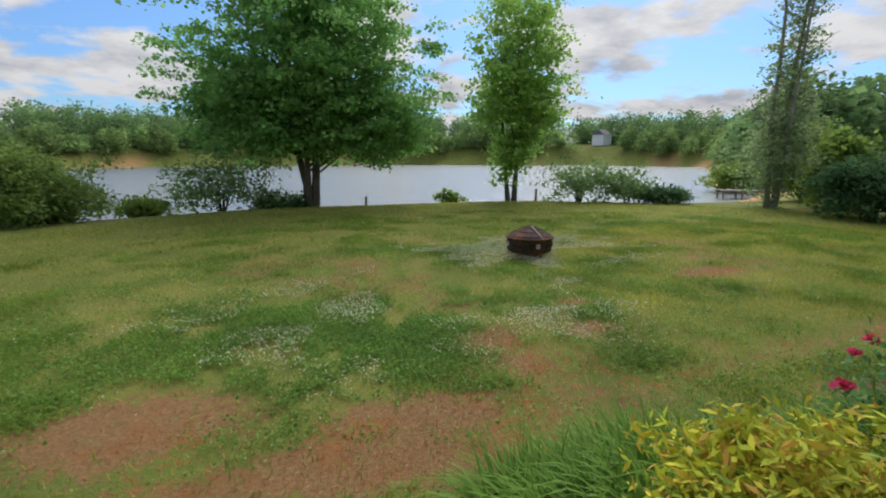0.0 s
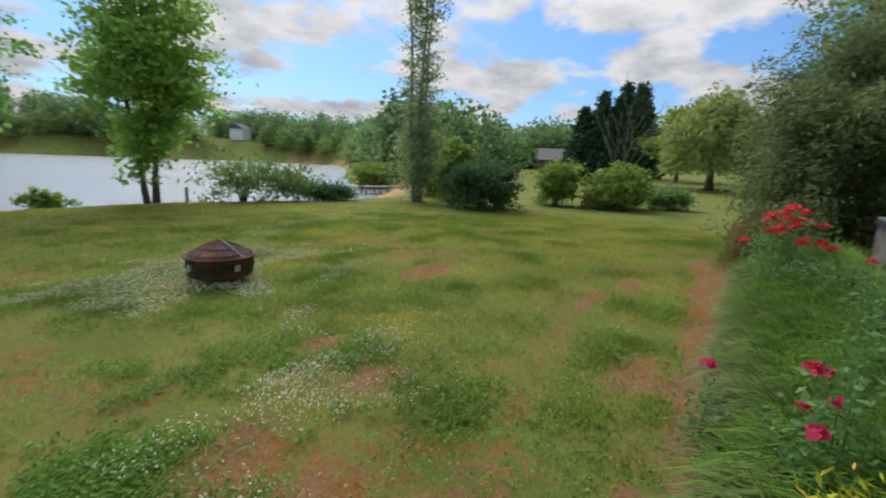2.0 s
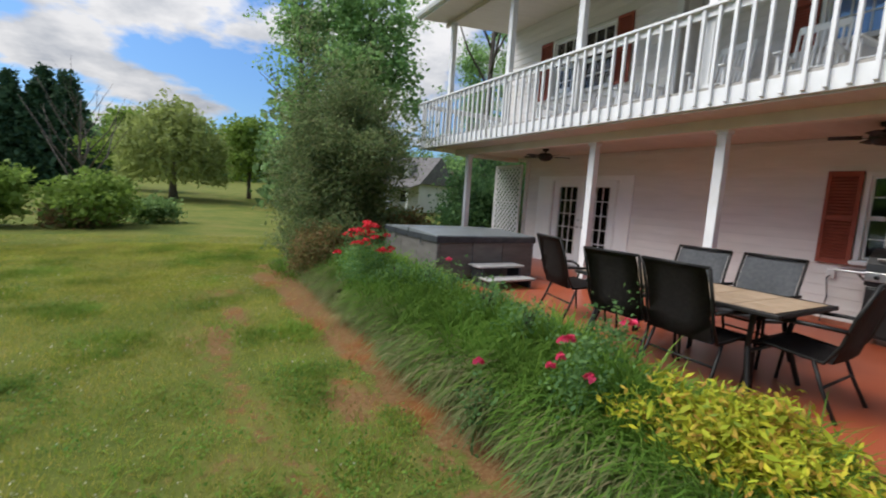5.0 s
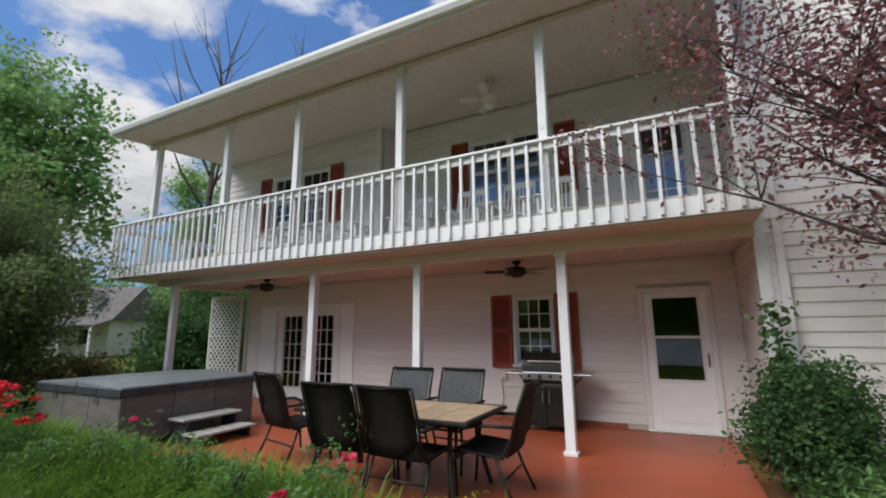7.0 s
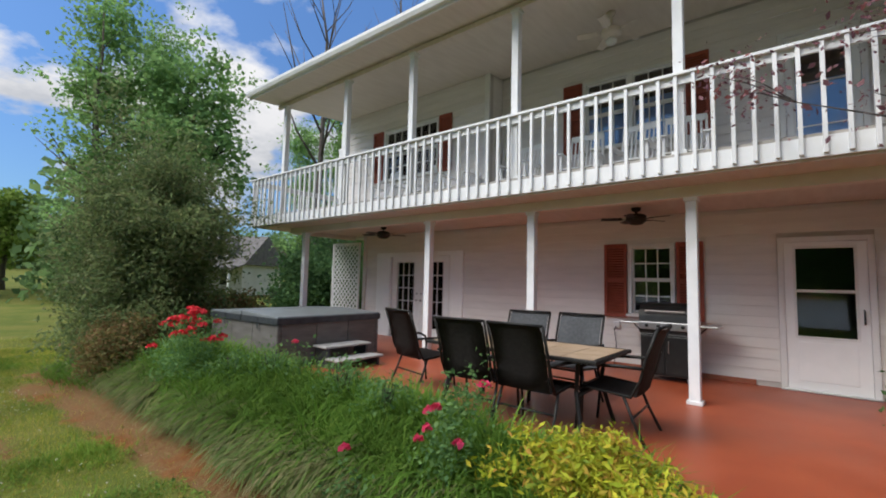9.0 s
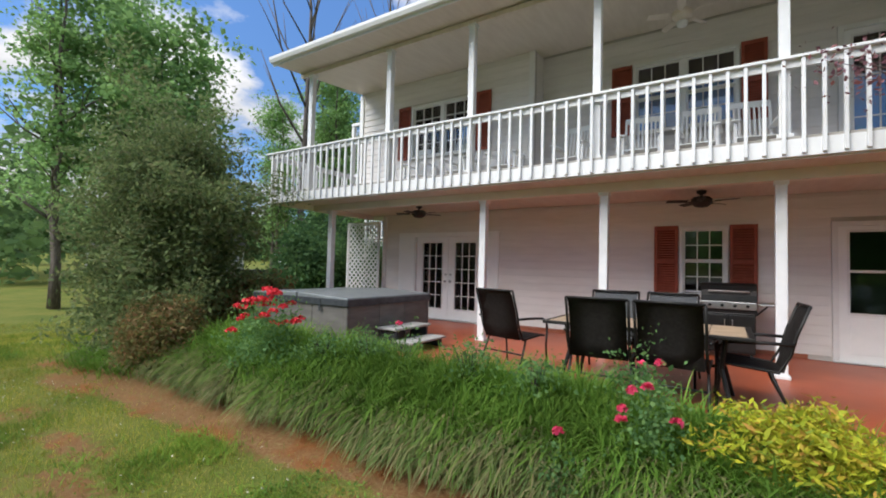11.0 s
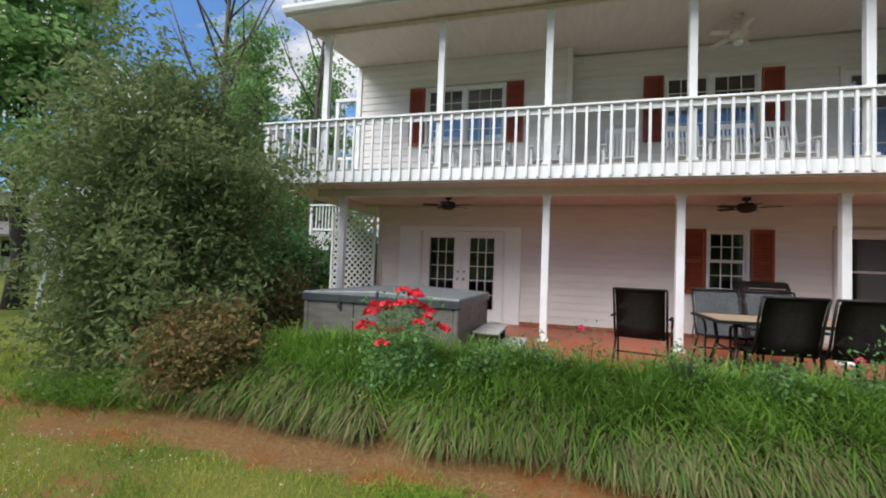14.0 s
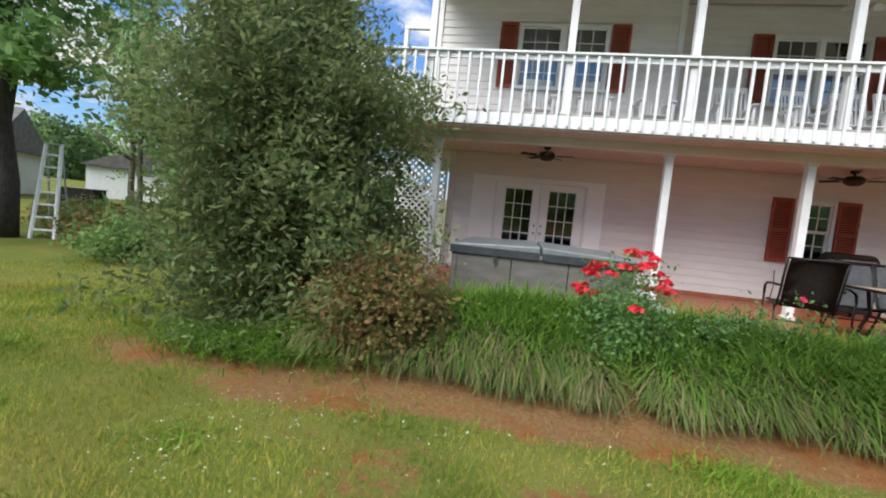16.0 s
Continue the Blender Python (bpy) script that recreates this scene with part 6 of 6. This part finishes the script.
v, f = arching(rng, np.stack([bx, by, land_height(bx, by) - 0.02], 1), 0.07 + 0.11 * rng.random(n_), rng.random(n_) * 6.28, 0.3 + 0.5 * rng.random(n_), 0.003 + 0.003 * rng.random(n_), 0.2 + 0.6 * rng.random(n_))
solid("lawn_grass", mesh_of("lawn_grass", v, f, M_TUFT), M_TUFT, "lush dark green tufts in the lawn", "grass", kind="stuff")


def clover_zone(x, y):
    n = 0.6 * field_noise(x, y, 1.1, 33) + 0.4 * field_noise(x, y, 0.4, 34)
    ring = 1.2 * smooth(2.6, 1.4, np.hypot((x - 3.2) / 1.5, (y - 8.4) / 0.75))
    leftp = smooth(2.8, 1.0, np.hypot((x - 0.8) / 1.2, (y - 5.4)))
    nearp = 0.5 * smooth(1.9, 0.9, np.hypot((x + 0.6) / 1.6, (y - 4.7) / 0.9))
    endp = 0.08 * smooth(2.2, 1.0, np.hypot((x - 10.5) / 1.3, (y - 3.6)))
    return (smooth(0.45, 0.62, n) * np.maximum.reduce([ring, leftp, nearp, endp, np.full(x.shape, 0.025)]) * (1 - bareness(x, y))).clip(0, 1)


def clover_cover(x, y):
    n = 0.5 * field_noise(x, y, 0.9, 23) + 0.3 * field_noise(x, y, 0.35, 24) + 0.2 * field_noise(x, y, 0.13, 25)
    zone = np.maximum.reduce([smooth(1.7, 0.8, np.hypot((x + 0.2) / 2.4, (y - 4.7) / 1.5)), smooth(1.5, 0.9, np.hypot((x - 2.1) / 1.1, (y - 5.0) / 0.7)), np.full(x.shape, 0.3)])
    return (smooth(0.36, 0.5, n) * zone * (1 - 1.2 * bareness(x, y))).clip(0, 1)


x, y = lawn_points(rng, 380000, (0.6, 4.8), 5.0, clover_cover)
z = land_height(x, y) + 0.015 + 0.055 * rng.random(len(x)) * (0.4 + field_noise(x, y, 0.3, 27))
solid("clover_leaves", leaves_mesh("clover_leaves", np.stack([x, y, z], 1), 0.018, M_CLOVERLEAF, 0.9, 1.1, rng), M_CLOVERLEAF, "low dark green clover patches in the lawn", "clover", kind="stuff")
x, y = lawn_points(rng, 190000, (2.6, 6.0), 8.0, clover_zone)
z = land_height(x, y) + 0.075 + 0.03 * rng.random(len(x))
p = np.stack([x, y, z], 1)
p = np.repeat(p, 3, axis=0) + rng.normal(size=(3 * len(x), 3)) * 0.005
solid("clover_flowers", leaves_mesh("clover_flowers", p, 0.0105, M_CLOVER, 0.4, 1.0, rng), M_CLOVER, "white clover blossoms in the lawn", "flowers", kind="stuff")

# ---- purple plum tree by the wing ----
plum = thing("plum_tree", "purple-leaved plum tree in front of the wing", "tree", (-2.75, -0.35, height_at(-2.75, -0.35)))
rng = np.random.default_rng(111)
tb = bmesh.new()
tube([(0, 0, -0.1), (0.03, 0.0, 0.7), (0.0, 0.02, 1.3)], [0.12, 0.10, 0.09], 10, tb)
part("trunk", tb, M_BARKD, plum, "", True)
tips = []
for k in range(28):
    a = radians(-80 + 160 * k / 27 + rng.normal() * 10) if k % 3 else rng.random() * 6.28
    ln, rise = 2.2 + 2.1 * rng.random(), 0.4 + 1.8 * rng.random()
    if math.cos(a) > 0.5:
        rise = max(rise, 0.7 + 0.5 * rng.random())
        ln = min(ln + 0.4, 4.1)
    p0 = Vector((0, 0, 0.9 + 0.4 * rng.random()))
    d = Vector((math.cos(a), math.sin(a) * 0.62, rise)).normalized()
    pts = [p0 + d * ln * f + Vector((rng.normal() * 0.05, rng.normal() * 0.05, -0.12 * f * f * ln)) for f in (0, 0.25, 0.5, 0.75, 1)]
    bb = tube(pts, [0.032, 0.025, 0.018, 0.012, 0.005], 6)
    for f in (1, 2, 3, 4):
        for s in (-1, 1, 0.4):
            e = pts[f] + Vector((rng.normal() * 0.4, rng.normal() * 0.3, 0.25 + rng.normal() * 0.3)) + d * 0.25
            mid = pts[f].lerp(e, 0.5) + Vector((0, 0, 0.04))
            tube([pts[f], mid, e], [0.009, 0.006, 0.003], 5, bb)
            tips += [mid, e, pts[f].lerp(e, 0.8)]
    part("branch", bb, M_BARKD, plum, "", True)
    tips.append(pts[-1])
tips = np.array([tuple(v) for v in tips])
p = np.repeat(tips, 28, axis=0)
p = p + rng.normal(size=p.shape) * np.array([0.17, 0.17, 0.14])
wx = p[:, 0] - 2.75
p = p[(p[:, 2] > 1.1) & ((wx < -0.75) | (p[:, 2] > 2.4)) & (p[:, 1] - 0.35 < 1.2) & (p[:, 1] - 0.35 > -1.5)]
part("crown", leaves_mesh("crown", p, 0.027, M_PLUM, 0.2, 1.9, rng), M_PLUM, plum)

# ---- trees beyond the border ----
TALL = "tall airy light green tree beyond the border"
for at, h, seed in (((22.0, -0.8), 14, 121), ((25.5, -3.9), 15, 122), ((19.5, -11.2), 13, 123), ((24, -16), 14, 124), ((17.5, -14.0), 12, 125), ((27, -13.5), 13, 126)):
    broad_tree("tall_tree", at, h, 0.16, [(0, 0, h * 0.42, 1.8, 1.8, h * 0.2, 2), (0.2, 0, h * 0.66, 1.9, 1.9, h * 0.2, 2.2), (0, 0.2, h * 0.88, 1.4, 1.4, h * 0.15, 1.2)], M_LEAF3, TALL, 14000, 0.105, seed, stems=2, clump=34, spread=0.32, flat=0.4, limb_reach=2.0, group="tall trees beside the house", shell=0.25, lumps=0.6, start=0.25)
bare = thing("bare_tree", "leafless dead-topped tree behind the house end", "tree", (19.2, -9.2, height_at(19.2, -9.2)))
part("trunk", limbs((0, 0, -0.2), (0.3, 0, 17.0), 0.22, np.random.default_rng(131), 14, 3.4, 0.45, 0.1, rise=1.9), M_BARK, bare, "", True)
bare = thing("bare_tree", "small leafless pale tree at the field edge", "tree", (28.5, 8.6, height_at(28.5, 8.6)))
part("trunk", limbs((0, 0, -0.2), (0.1, 0, 5.6), 0.12, np.random.default_rng(132), 16, 2.4, 0.15, 0.05, rise=1.6), M_BARK, bare, "", True)

bare = thing("bare_tree", "thin leafless tree behind the house end", "tree", (16.8, -12.0, height_at(16.8, -12.0)))
part("trunk", limbs((0, 0, -0.2), (-0.4, 0.3, 17.5), 0.16, np.random.default_rng(134), 14, 3.0, 0.5, 0.1, rise=2.0), M_BARK, bare, "", True)

# shaded trunk with the ladder
broad_tree("shade_tree", (21.3, -3.6), 12, 0.27, [(0, 0, 7.5, 2.6, 2.6, 2.0, 2), (0, 0, 10.2, 2.4, 2.4, 2.0, 1.5), (-1.4, 0.4, 4.6, 1.2, 1.2, 0.8, 0.5)], M_LEAF3, "shade tree with a thick dark trunk", 11000, 0.15, 133, bark=M_BARKD, spread=0.35, limb_reach=2.6, lumps=0.45)
lad = thing("ladder", "weathered pale step ladder leaning at the tree", "ladder", (20.55, -4.0, height_at(20.55, -4.0)), 32)
for s in (-1, 1):
    part("rail", tube([(s * 0.26, 0, 0), (s * 0.17, -0.55, 2.6)], 0.055, 6), M_TRIM, lad)
    part("back_rail", tube([(s * 0.24, -1.1, 0), (s * 0.15, -0.6, 2.58)], 0.028, 6), M_STEP, lad)
for k in range(7):
    f = (k + 0.7) / 7.6
    part("rung", box(-0.26 + 0.09 * f, 0.26 - 0.09 * f, -0.55 * f - 0.05, -0.55 * f + 0.05, 2.6 * f - 0.025, 2.6 * f + 0.025, 0.004), M_TRIM, lad)
part("top_cap", box(-0.2, 0.2, -0.68, -0.48, 2.58, 2.63, 0.008), M_STEP, lad)

# ---- far trees ----
def conifer(at, h, seed):
    rng = np.random.default_rng(seed)
    t = thing("conifer", "dark pointed evergreen at the field edge", "tree", (*at, height_at(*at)), group="dark conifers")
    part("trunk", tube([(0, 0, -0.2), (0, 0, h * 0.95)], [0.25, 0.03], 8), M_BARKD, t)
    z = h * (0.06 + 0.93 * rng.random(520) ** 1.4)
    r = (h - z) * 0.36 * (0.55 + 0.5 * rng.random(520))
    a = rng.random(520) * 6.28
    c = np.stack([r * np.cos(a), r * np.sin(a), z], 1)
    p = np.repeat(c, 12, axis=0) + rng.normal(size=(520 * 12, 3)) * 0.35
    part("crown", leaves_mesh("crown", p, 0.3, M_CONIFER, 0.1, 1.8, rng), M_CONIFER, t)


for at, h, s in (((64.5, 20.5), 11.5, 141), ((67.5, 18.2), 13, 142), ((66.0, 15.9), 12.4, 143), ((63, 22.5), 9.5, 144), ((65.5, 18.6), 11, 145)):
    conifer(at, h, s)

rng = np.random.default_rng(151)
willow = thing("willow_tree", "rounded yellow-green weeping willow over the field", "tree", (46, 5.2, height_at(46, 5.2)))
part("trunk", limbs((0, 0, -0.2), (0, 0, 6.5), 0.35, rng, 10, 3.2, 0.35, 0.05), M_BARK, willow, "", True)
a, q = rng.random(420) * 6.28, np.sqrt(rng.random(420))
sx, sy, top = 4.2 * q * np.cos(a), 4.2 * q * np.sin(a), 8.2 - 3.2 * q ** 2.4 + 0.5 * rng.normal(size=420)
drop = rng.random((420, 22))
p = np.stack([sx[:, None] + 0.25 * rng.normal(size=drop.shape), sy[:, None] + 0.25 * rng.normal(size=drop.shape), top[:, None] - drop * (top[:, None] - 1.2) * (0.45 + 0.55 * q[:, None])], -1).reshape(-1, 3)
part("crown", leaves_mesh("crown", p, 0.17, M_WILLOW, -0.2, 3.0, rng), M_WILLOW, willow)
for at, seed in (((52, -1.5), 152), ((58, 9.5), 153)):
    broad_tree("field_tree", at, 8, 0.22, [(0, 0, 4.6, 3.6, 3.6, 2.6, 1), (0, 0, 7, 2.4, 2.4, 1.6, 0.6)], M_BUSHY, "rounded light green tree at the field edge", 6000, 0.26, seed, spread=0.5, limb_reach=2.6)


def woods(name, label, places, seed, leaf, per, mat=None):
    """Far woodland, crowns of many leaf clumps, one sheet of foliage."""
    rng = np.random.default_rng(seed)
    out = []
    for x, y, r, h in places:
        z = height_at(x, y)
        d = rng.normal(size=(per, 3)); d /= np.linalg.norm(d, axis=1)[:, None]
        c = d * (0.6 + 0.45 * rng.random(per))[:, None] * np.array([r, r, h * 0.5]) * (1 + 0.12 * rng.normal(size=per))[:, None].clip(0.75, 1.15)
        out.append(c + np.array([x, y, z + h * 0.52]))
        s = rng.random((per // 4, 3))
        out.append(np.stack([x + (s[:, 0] - 0.5) * 2.2 * r, y + (s[:, 1] - 0.5) * 2.2 * r, z + s[:, 2] * h * 0.4], 1))
    p = np.concatenate(out)
    m = mat or M_WOODS
    return solid(name, leaves_mesh(name, p, leaf, m, 0.5, 1.3, rng), m, label, "woods", kind="stuff")


rng = np.random.default_rng(161)
spots, rim = [], []
for k in range(9000):
    b = radians(rng.uniform(-62, 62))
    r = rng.uniform(150, 420)
    x, y = r * math.sin(b), r * math.cos(b)
    d = float(shore_distance(np.array([x]), np.array([y]))[0])
    if d > 4 and not (r < 285 and 27.5 < math.degrees(b) < 32.5):
        if d < 14 and len(rim) < 230:
            rim.append((x, y, rng.uniform(2.2, 5), rng.uniform(4, 12)))
        elif 14 <= d < 75 and len(spots) < 560:
            spots.append((x, y, rng.uniform(4, 6.5), rng.uniform(12, 19)))
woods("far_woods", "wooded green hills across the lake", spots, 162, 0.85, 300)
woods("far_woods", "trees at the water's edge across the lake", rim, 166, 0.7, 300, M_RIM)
spots = []
for k in range(2400):
    b = radians(rng.uniform(47, 128))
    r = rng.uniform(72, 170)
    x, y = r * math.sin(b), r * math.cos(b)
    if float(shore_distance(np.array([x]), np.array([y]))[0]) > 6 and not (r < 112 and math.degrees(b) > 58):
        spots.append((x, y, rng.uniform(3, 5), rng.uniform(9, 14)))
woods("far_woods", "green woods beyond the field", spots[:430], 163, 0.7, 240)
spots = [(-205 + 3.6 * k + rng.normal() * 5, 112 + 5.2 * k + rng.normal() * 8, rng.uniform(2.5, 4.5), rng.uniform(5, 9)) for k in range(30)]
spots += [(53 + 2.6 * k + abs(rng.normal()) * 5, 52 + 2.75 * k + rng.normal(), rng.uniform(2.5, 4.2), rng.uniform(7, 11)) for k in range(36)]
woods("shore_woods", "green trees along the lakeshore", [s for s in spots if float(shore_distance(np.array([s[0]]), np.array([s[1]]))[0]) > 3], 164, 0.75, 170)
spots = []
for k in range(120):
    b = radians(rng.uniform(100, 146))
    r = rng.uniform(34, 70)
    x, y = r * math.sin(b), r * math.cos(b) + 4
    if not radians(103) < b < radians(130):
        spots.append((x, y, rng.uniform(1.8, 3), rng.uniform(6, 11)))
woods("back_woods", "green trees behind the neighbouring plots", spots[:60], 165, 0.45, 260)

# ---- dock, shore posts ----
dock = thing("dock", "weathered wooden dock on the clay point", "dock", (35.6, 34.6, LAKE_Z), -20)
for k in range(20):
    part("plank", box(-2.6 + k * 0.26, -2.36 + k * 0.26, -0.7, 0.7, 0.72, 0.77, 0.006), M_WOOD, dock)
for sx in (-2.4, -0.8, 0.8, 2.4):
    for sy in (-0.6, 0.6):
        part("pile", tube([(sx, sy, -0.8), (sx, sy, 0.719)], 0.08, 8), M_WOOD, dock)
for sy in (-0.6, 0.6):
    part("beam", box(-2.6, 2.6, sy - 0.05, sy + 0.05, 0.58, 0.718, 0.006), M_WOOD, dock)
for x, y, h in ((0.45, 22.6, 1.1), (8.9, 21.0, 0.75), (-0.3, 22.7, 0.55)):
    po = thing("shore_post", "weathered wooden post on the lake bank", "post", (x, y, height_at(x, y)))
    part("shaft", tube([(0, 0, -0.2), (0.02, 0, h)], [0.07, 0.06], 8), M_WOOD, po)
    part("cap", tube([(0.02, 0, h), (0.02, 0, h + 0.03)], [0.075, 0.07], 8), M_WOOD, po)
ldock = thing("dock", "low grey landing at the near lake bank", "dock", (1.6, 24.6, LAKE_Z), 8)
for k in range(14):
    part("plank", box(-1.9 + k * 0.27, -1.66 + k * 0.27, -0.55, 0.55, 0.78, 0.83, 0.006), M_WOOD, ldock)
for sx in (-1.7, 1.7):
    for sy in (-0.45, 0.45):
        part("pile", tube([(sx, sy, -0.6), (sx, sy, 0.779)], 0.07, 8), M_WOOD, ldock)


# ---- neighbouring houses ----
def cottage(name, at, rz, w, d, h, roof_h, wall_mat, label, dormer=True, porch=True):
    c = thing(name, label, "house", (*at, height_at(*at) - 0.05), rz)
    wl_ = part("wall", box(-w / 2, w / 2, -d / 2, d / 2, 0, h), wall_mat, c)
    b = bmesh.new()
    o = 0.4
    vs = [b.verts.new(p) for p in ((-w / 2 - o, -d / 2 - o, h), (w / 2 + o, -d / 2 - o, h), (w / 2 + o, d / 2 + o, h), (-w / 2 - o, d / 2 + o, h), (-w / 2 - o, 0, h + roof_h), (w / 2 + o, 0, h + roof_h))]
    for f in ((0, 1, 5, 4), (2, 3, 4, 5), (0, 4, 3), (1, 2, 5), (0, 3, 2, 1)):
        b.faces.new([vs[i] for i in f])
    part("roof", b, M_SHINGLE, c)
    for x in (-w * 0.3, 0, w * 0.3):
        wi = part("window", box(x - 0.5, x + 0.5, -d / 2 - 0.05, -d / 2 - 0.002, 0.9, 2.2, 0.01), M_TRIM, c)
        part("pane", box(x - 0.42, x + 0.42, -d / 2 - 0.06, -d / 2 - 0.051, 0.98, 2.12), M_BLACK, wi)
    if dormer:
        for x in (-w * 0.2, w * 0.22):
            dm = part("dormer", box(x - 0.7, x + 0.7, -d / 2 + 0.3, -0.3, h + 0.2, h + roof_h * 0.62), wall_mat, c)
            b = bmesh.new()
            z0 = h + roof_h * 0.62
            q = [b.verts.new(p) for p in ((x - 0.9, -d / 2 + 0.1, z0), (x + 0.9, -d / 2 + 0.1, z0), (x, -d / 2 + 0.1, z0 + 0.7), (x - 0.9, 0, z0), (x + 0.9, 0, z0), (x, 0, z0 + 0.7))]
            for f in ((0, 1, 2), (3, 5, 4), (0, 2, 5, 3), (1, 4, 5, 2), (0, 3, 4, 1)):
                b.faces.new([q[i] for i in f])
            part("dormer_roof", b, M_SHINGLE, dm)
            part("pane", box(x - 0.35, x + 0.35, -d / 2 + 0.26, -d / 2 + 0.299, h + 0.5, h + roof_h * 0.55), M_BLACK, dm)
    if porch:
        part("porch_roof", slope_slab(-w / 2 - o, w / 2 + o, -d / 2 - 2.2, h - 0.55, -d / 2 - 0.1, h - 0.02, 0.12), M_SHINGLE, c)
        for k in range(5):
            x = -w / 2 + w * k / 4
            part("porch_post", box(x - 0.08, x + 0.08, -d / 2 - 2.1, -d / 2 - 1.94, 0, h - 0.53, 0.01), M_TRIM, c)
    return c


M_CREAM = surface("cream_cladding", (0.6, 0.58, 0.52), (0.68, 0.66, 0.6), 0.8, 0.7)
M_BROWN = surface("brown_cladding", (0.12, 0.09, 0.07), (0.18, 0.14, 0.11), 0.8, 0.8)
cottage("house", (46.5, -17.0), 210, 9, 7, 2.9, 3.0, M_CREAM, "cream neighbouring house with grey roof and dormers")
cottage("house", (92, 36), -70, 9, 7, 2.6, 2.4, M_BROWN, "brown cottage with grey roof beyond the field", False, False)
cottage("house", (140, 238), -150, 9, 7, 6.0, 3.0, M_TRIM, "small white house across the lake", False, False)
cottage("house", (46, -33), -50, 12, 7, 2.8, 1.8, M_TRIM, "low white building beyond the back lawn", False, False)
shed = thing("shed", "dark metal box beside the back lawn", "shed", (33.0, -15.8, height_at(33.0, -15.8)), 20)
part("body", box(-0.9, 0.9, -0.6, 0.6, 0, 1.15, 0.02), M_DARK, shed)
part("lid", box(-0.95, 0.95, -0.65, 0.65, 1.151, 1.2, 0.01), M_BLACK, shed)

# overhead cable
cable = thing("cable", "thin black overhead cable against the sky", "cable", (0, 0, 0))
part("wire", tube([(-14, 26, 13.3), (-9.0, 17, 9.1), (-6.6, 12.6, 7.6)], 0.02, 6), M_BLACK, cable)

# ---- siding planks, last ----
PAD = [(h[0] - 0.002, h[1] + 0.002, h[2] - 0.02, h[3] + 0.002) for h in LOW_HOLES + UP_HOLES + [(X_BUMP, X_END + 1, DECK_Z, 7.0)]]
clad(wall_front, siding_rows(X_WING, X_LOW - 0.1, PATIO_Z + 0.07, 3.13, PAD), WALL_Y - 0.02)
clad(wall_front, siding_rows(X_WING, X_END - 0.1, DECK_Z, 6.28, PAD), WALL_Y - 0.02)
clad(wall_bay, siding_rows(X_BUMP + 0.09, X_END - 0.1, DECK_Z, 6.24, [W_UP1]), BUMP_Y - 0.02)
clad(wall_wing, siding_rows(-7.0, X_WING - 0.1, 0.66, 7.5, [WW_LOW, WW_UP]), WING_Y - 0.02)
clad(wall_return, siding_rows(WALL_Y, WING_Y - 0.02, 0.62, 7.5, []), 0, 2, X_WING - 0.012)
clad(wall_end, siding_rows(-12.0, WALL_Y - 0.02, 3.17, 6.3, []), 0, 2, X_END - 0.012)
clad(wall_end_low, siding_rows(-12.0, WALL_Y - 0.02, 0.4, 3.12, []), 0, 2, X_LOW - 0.012)
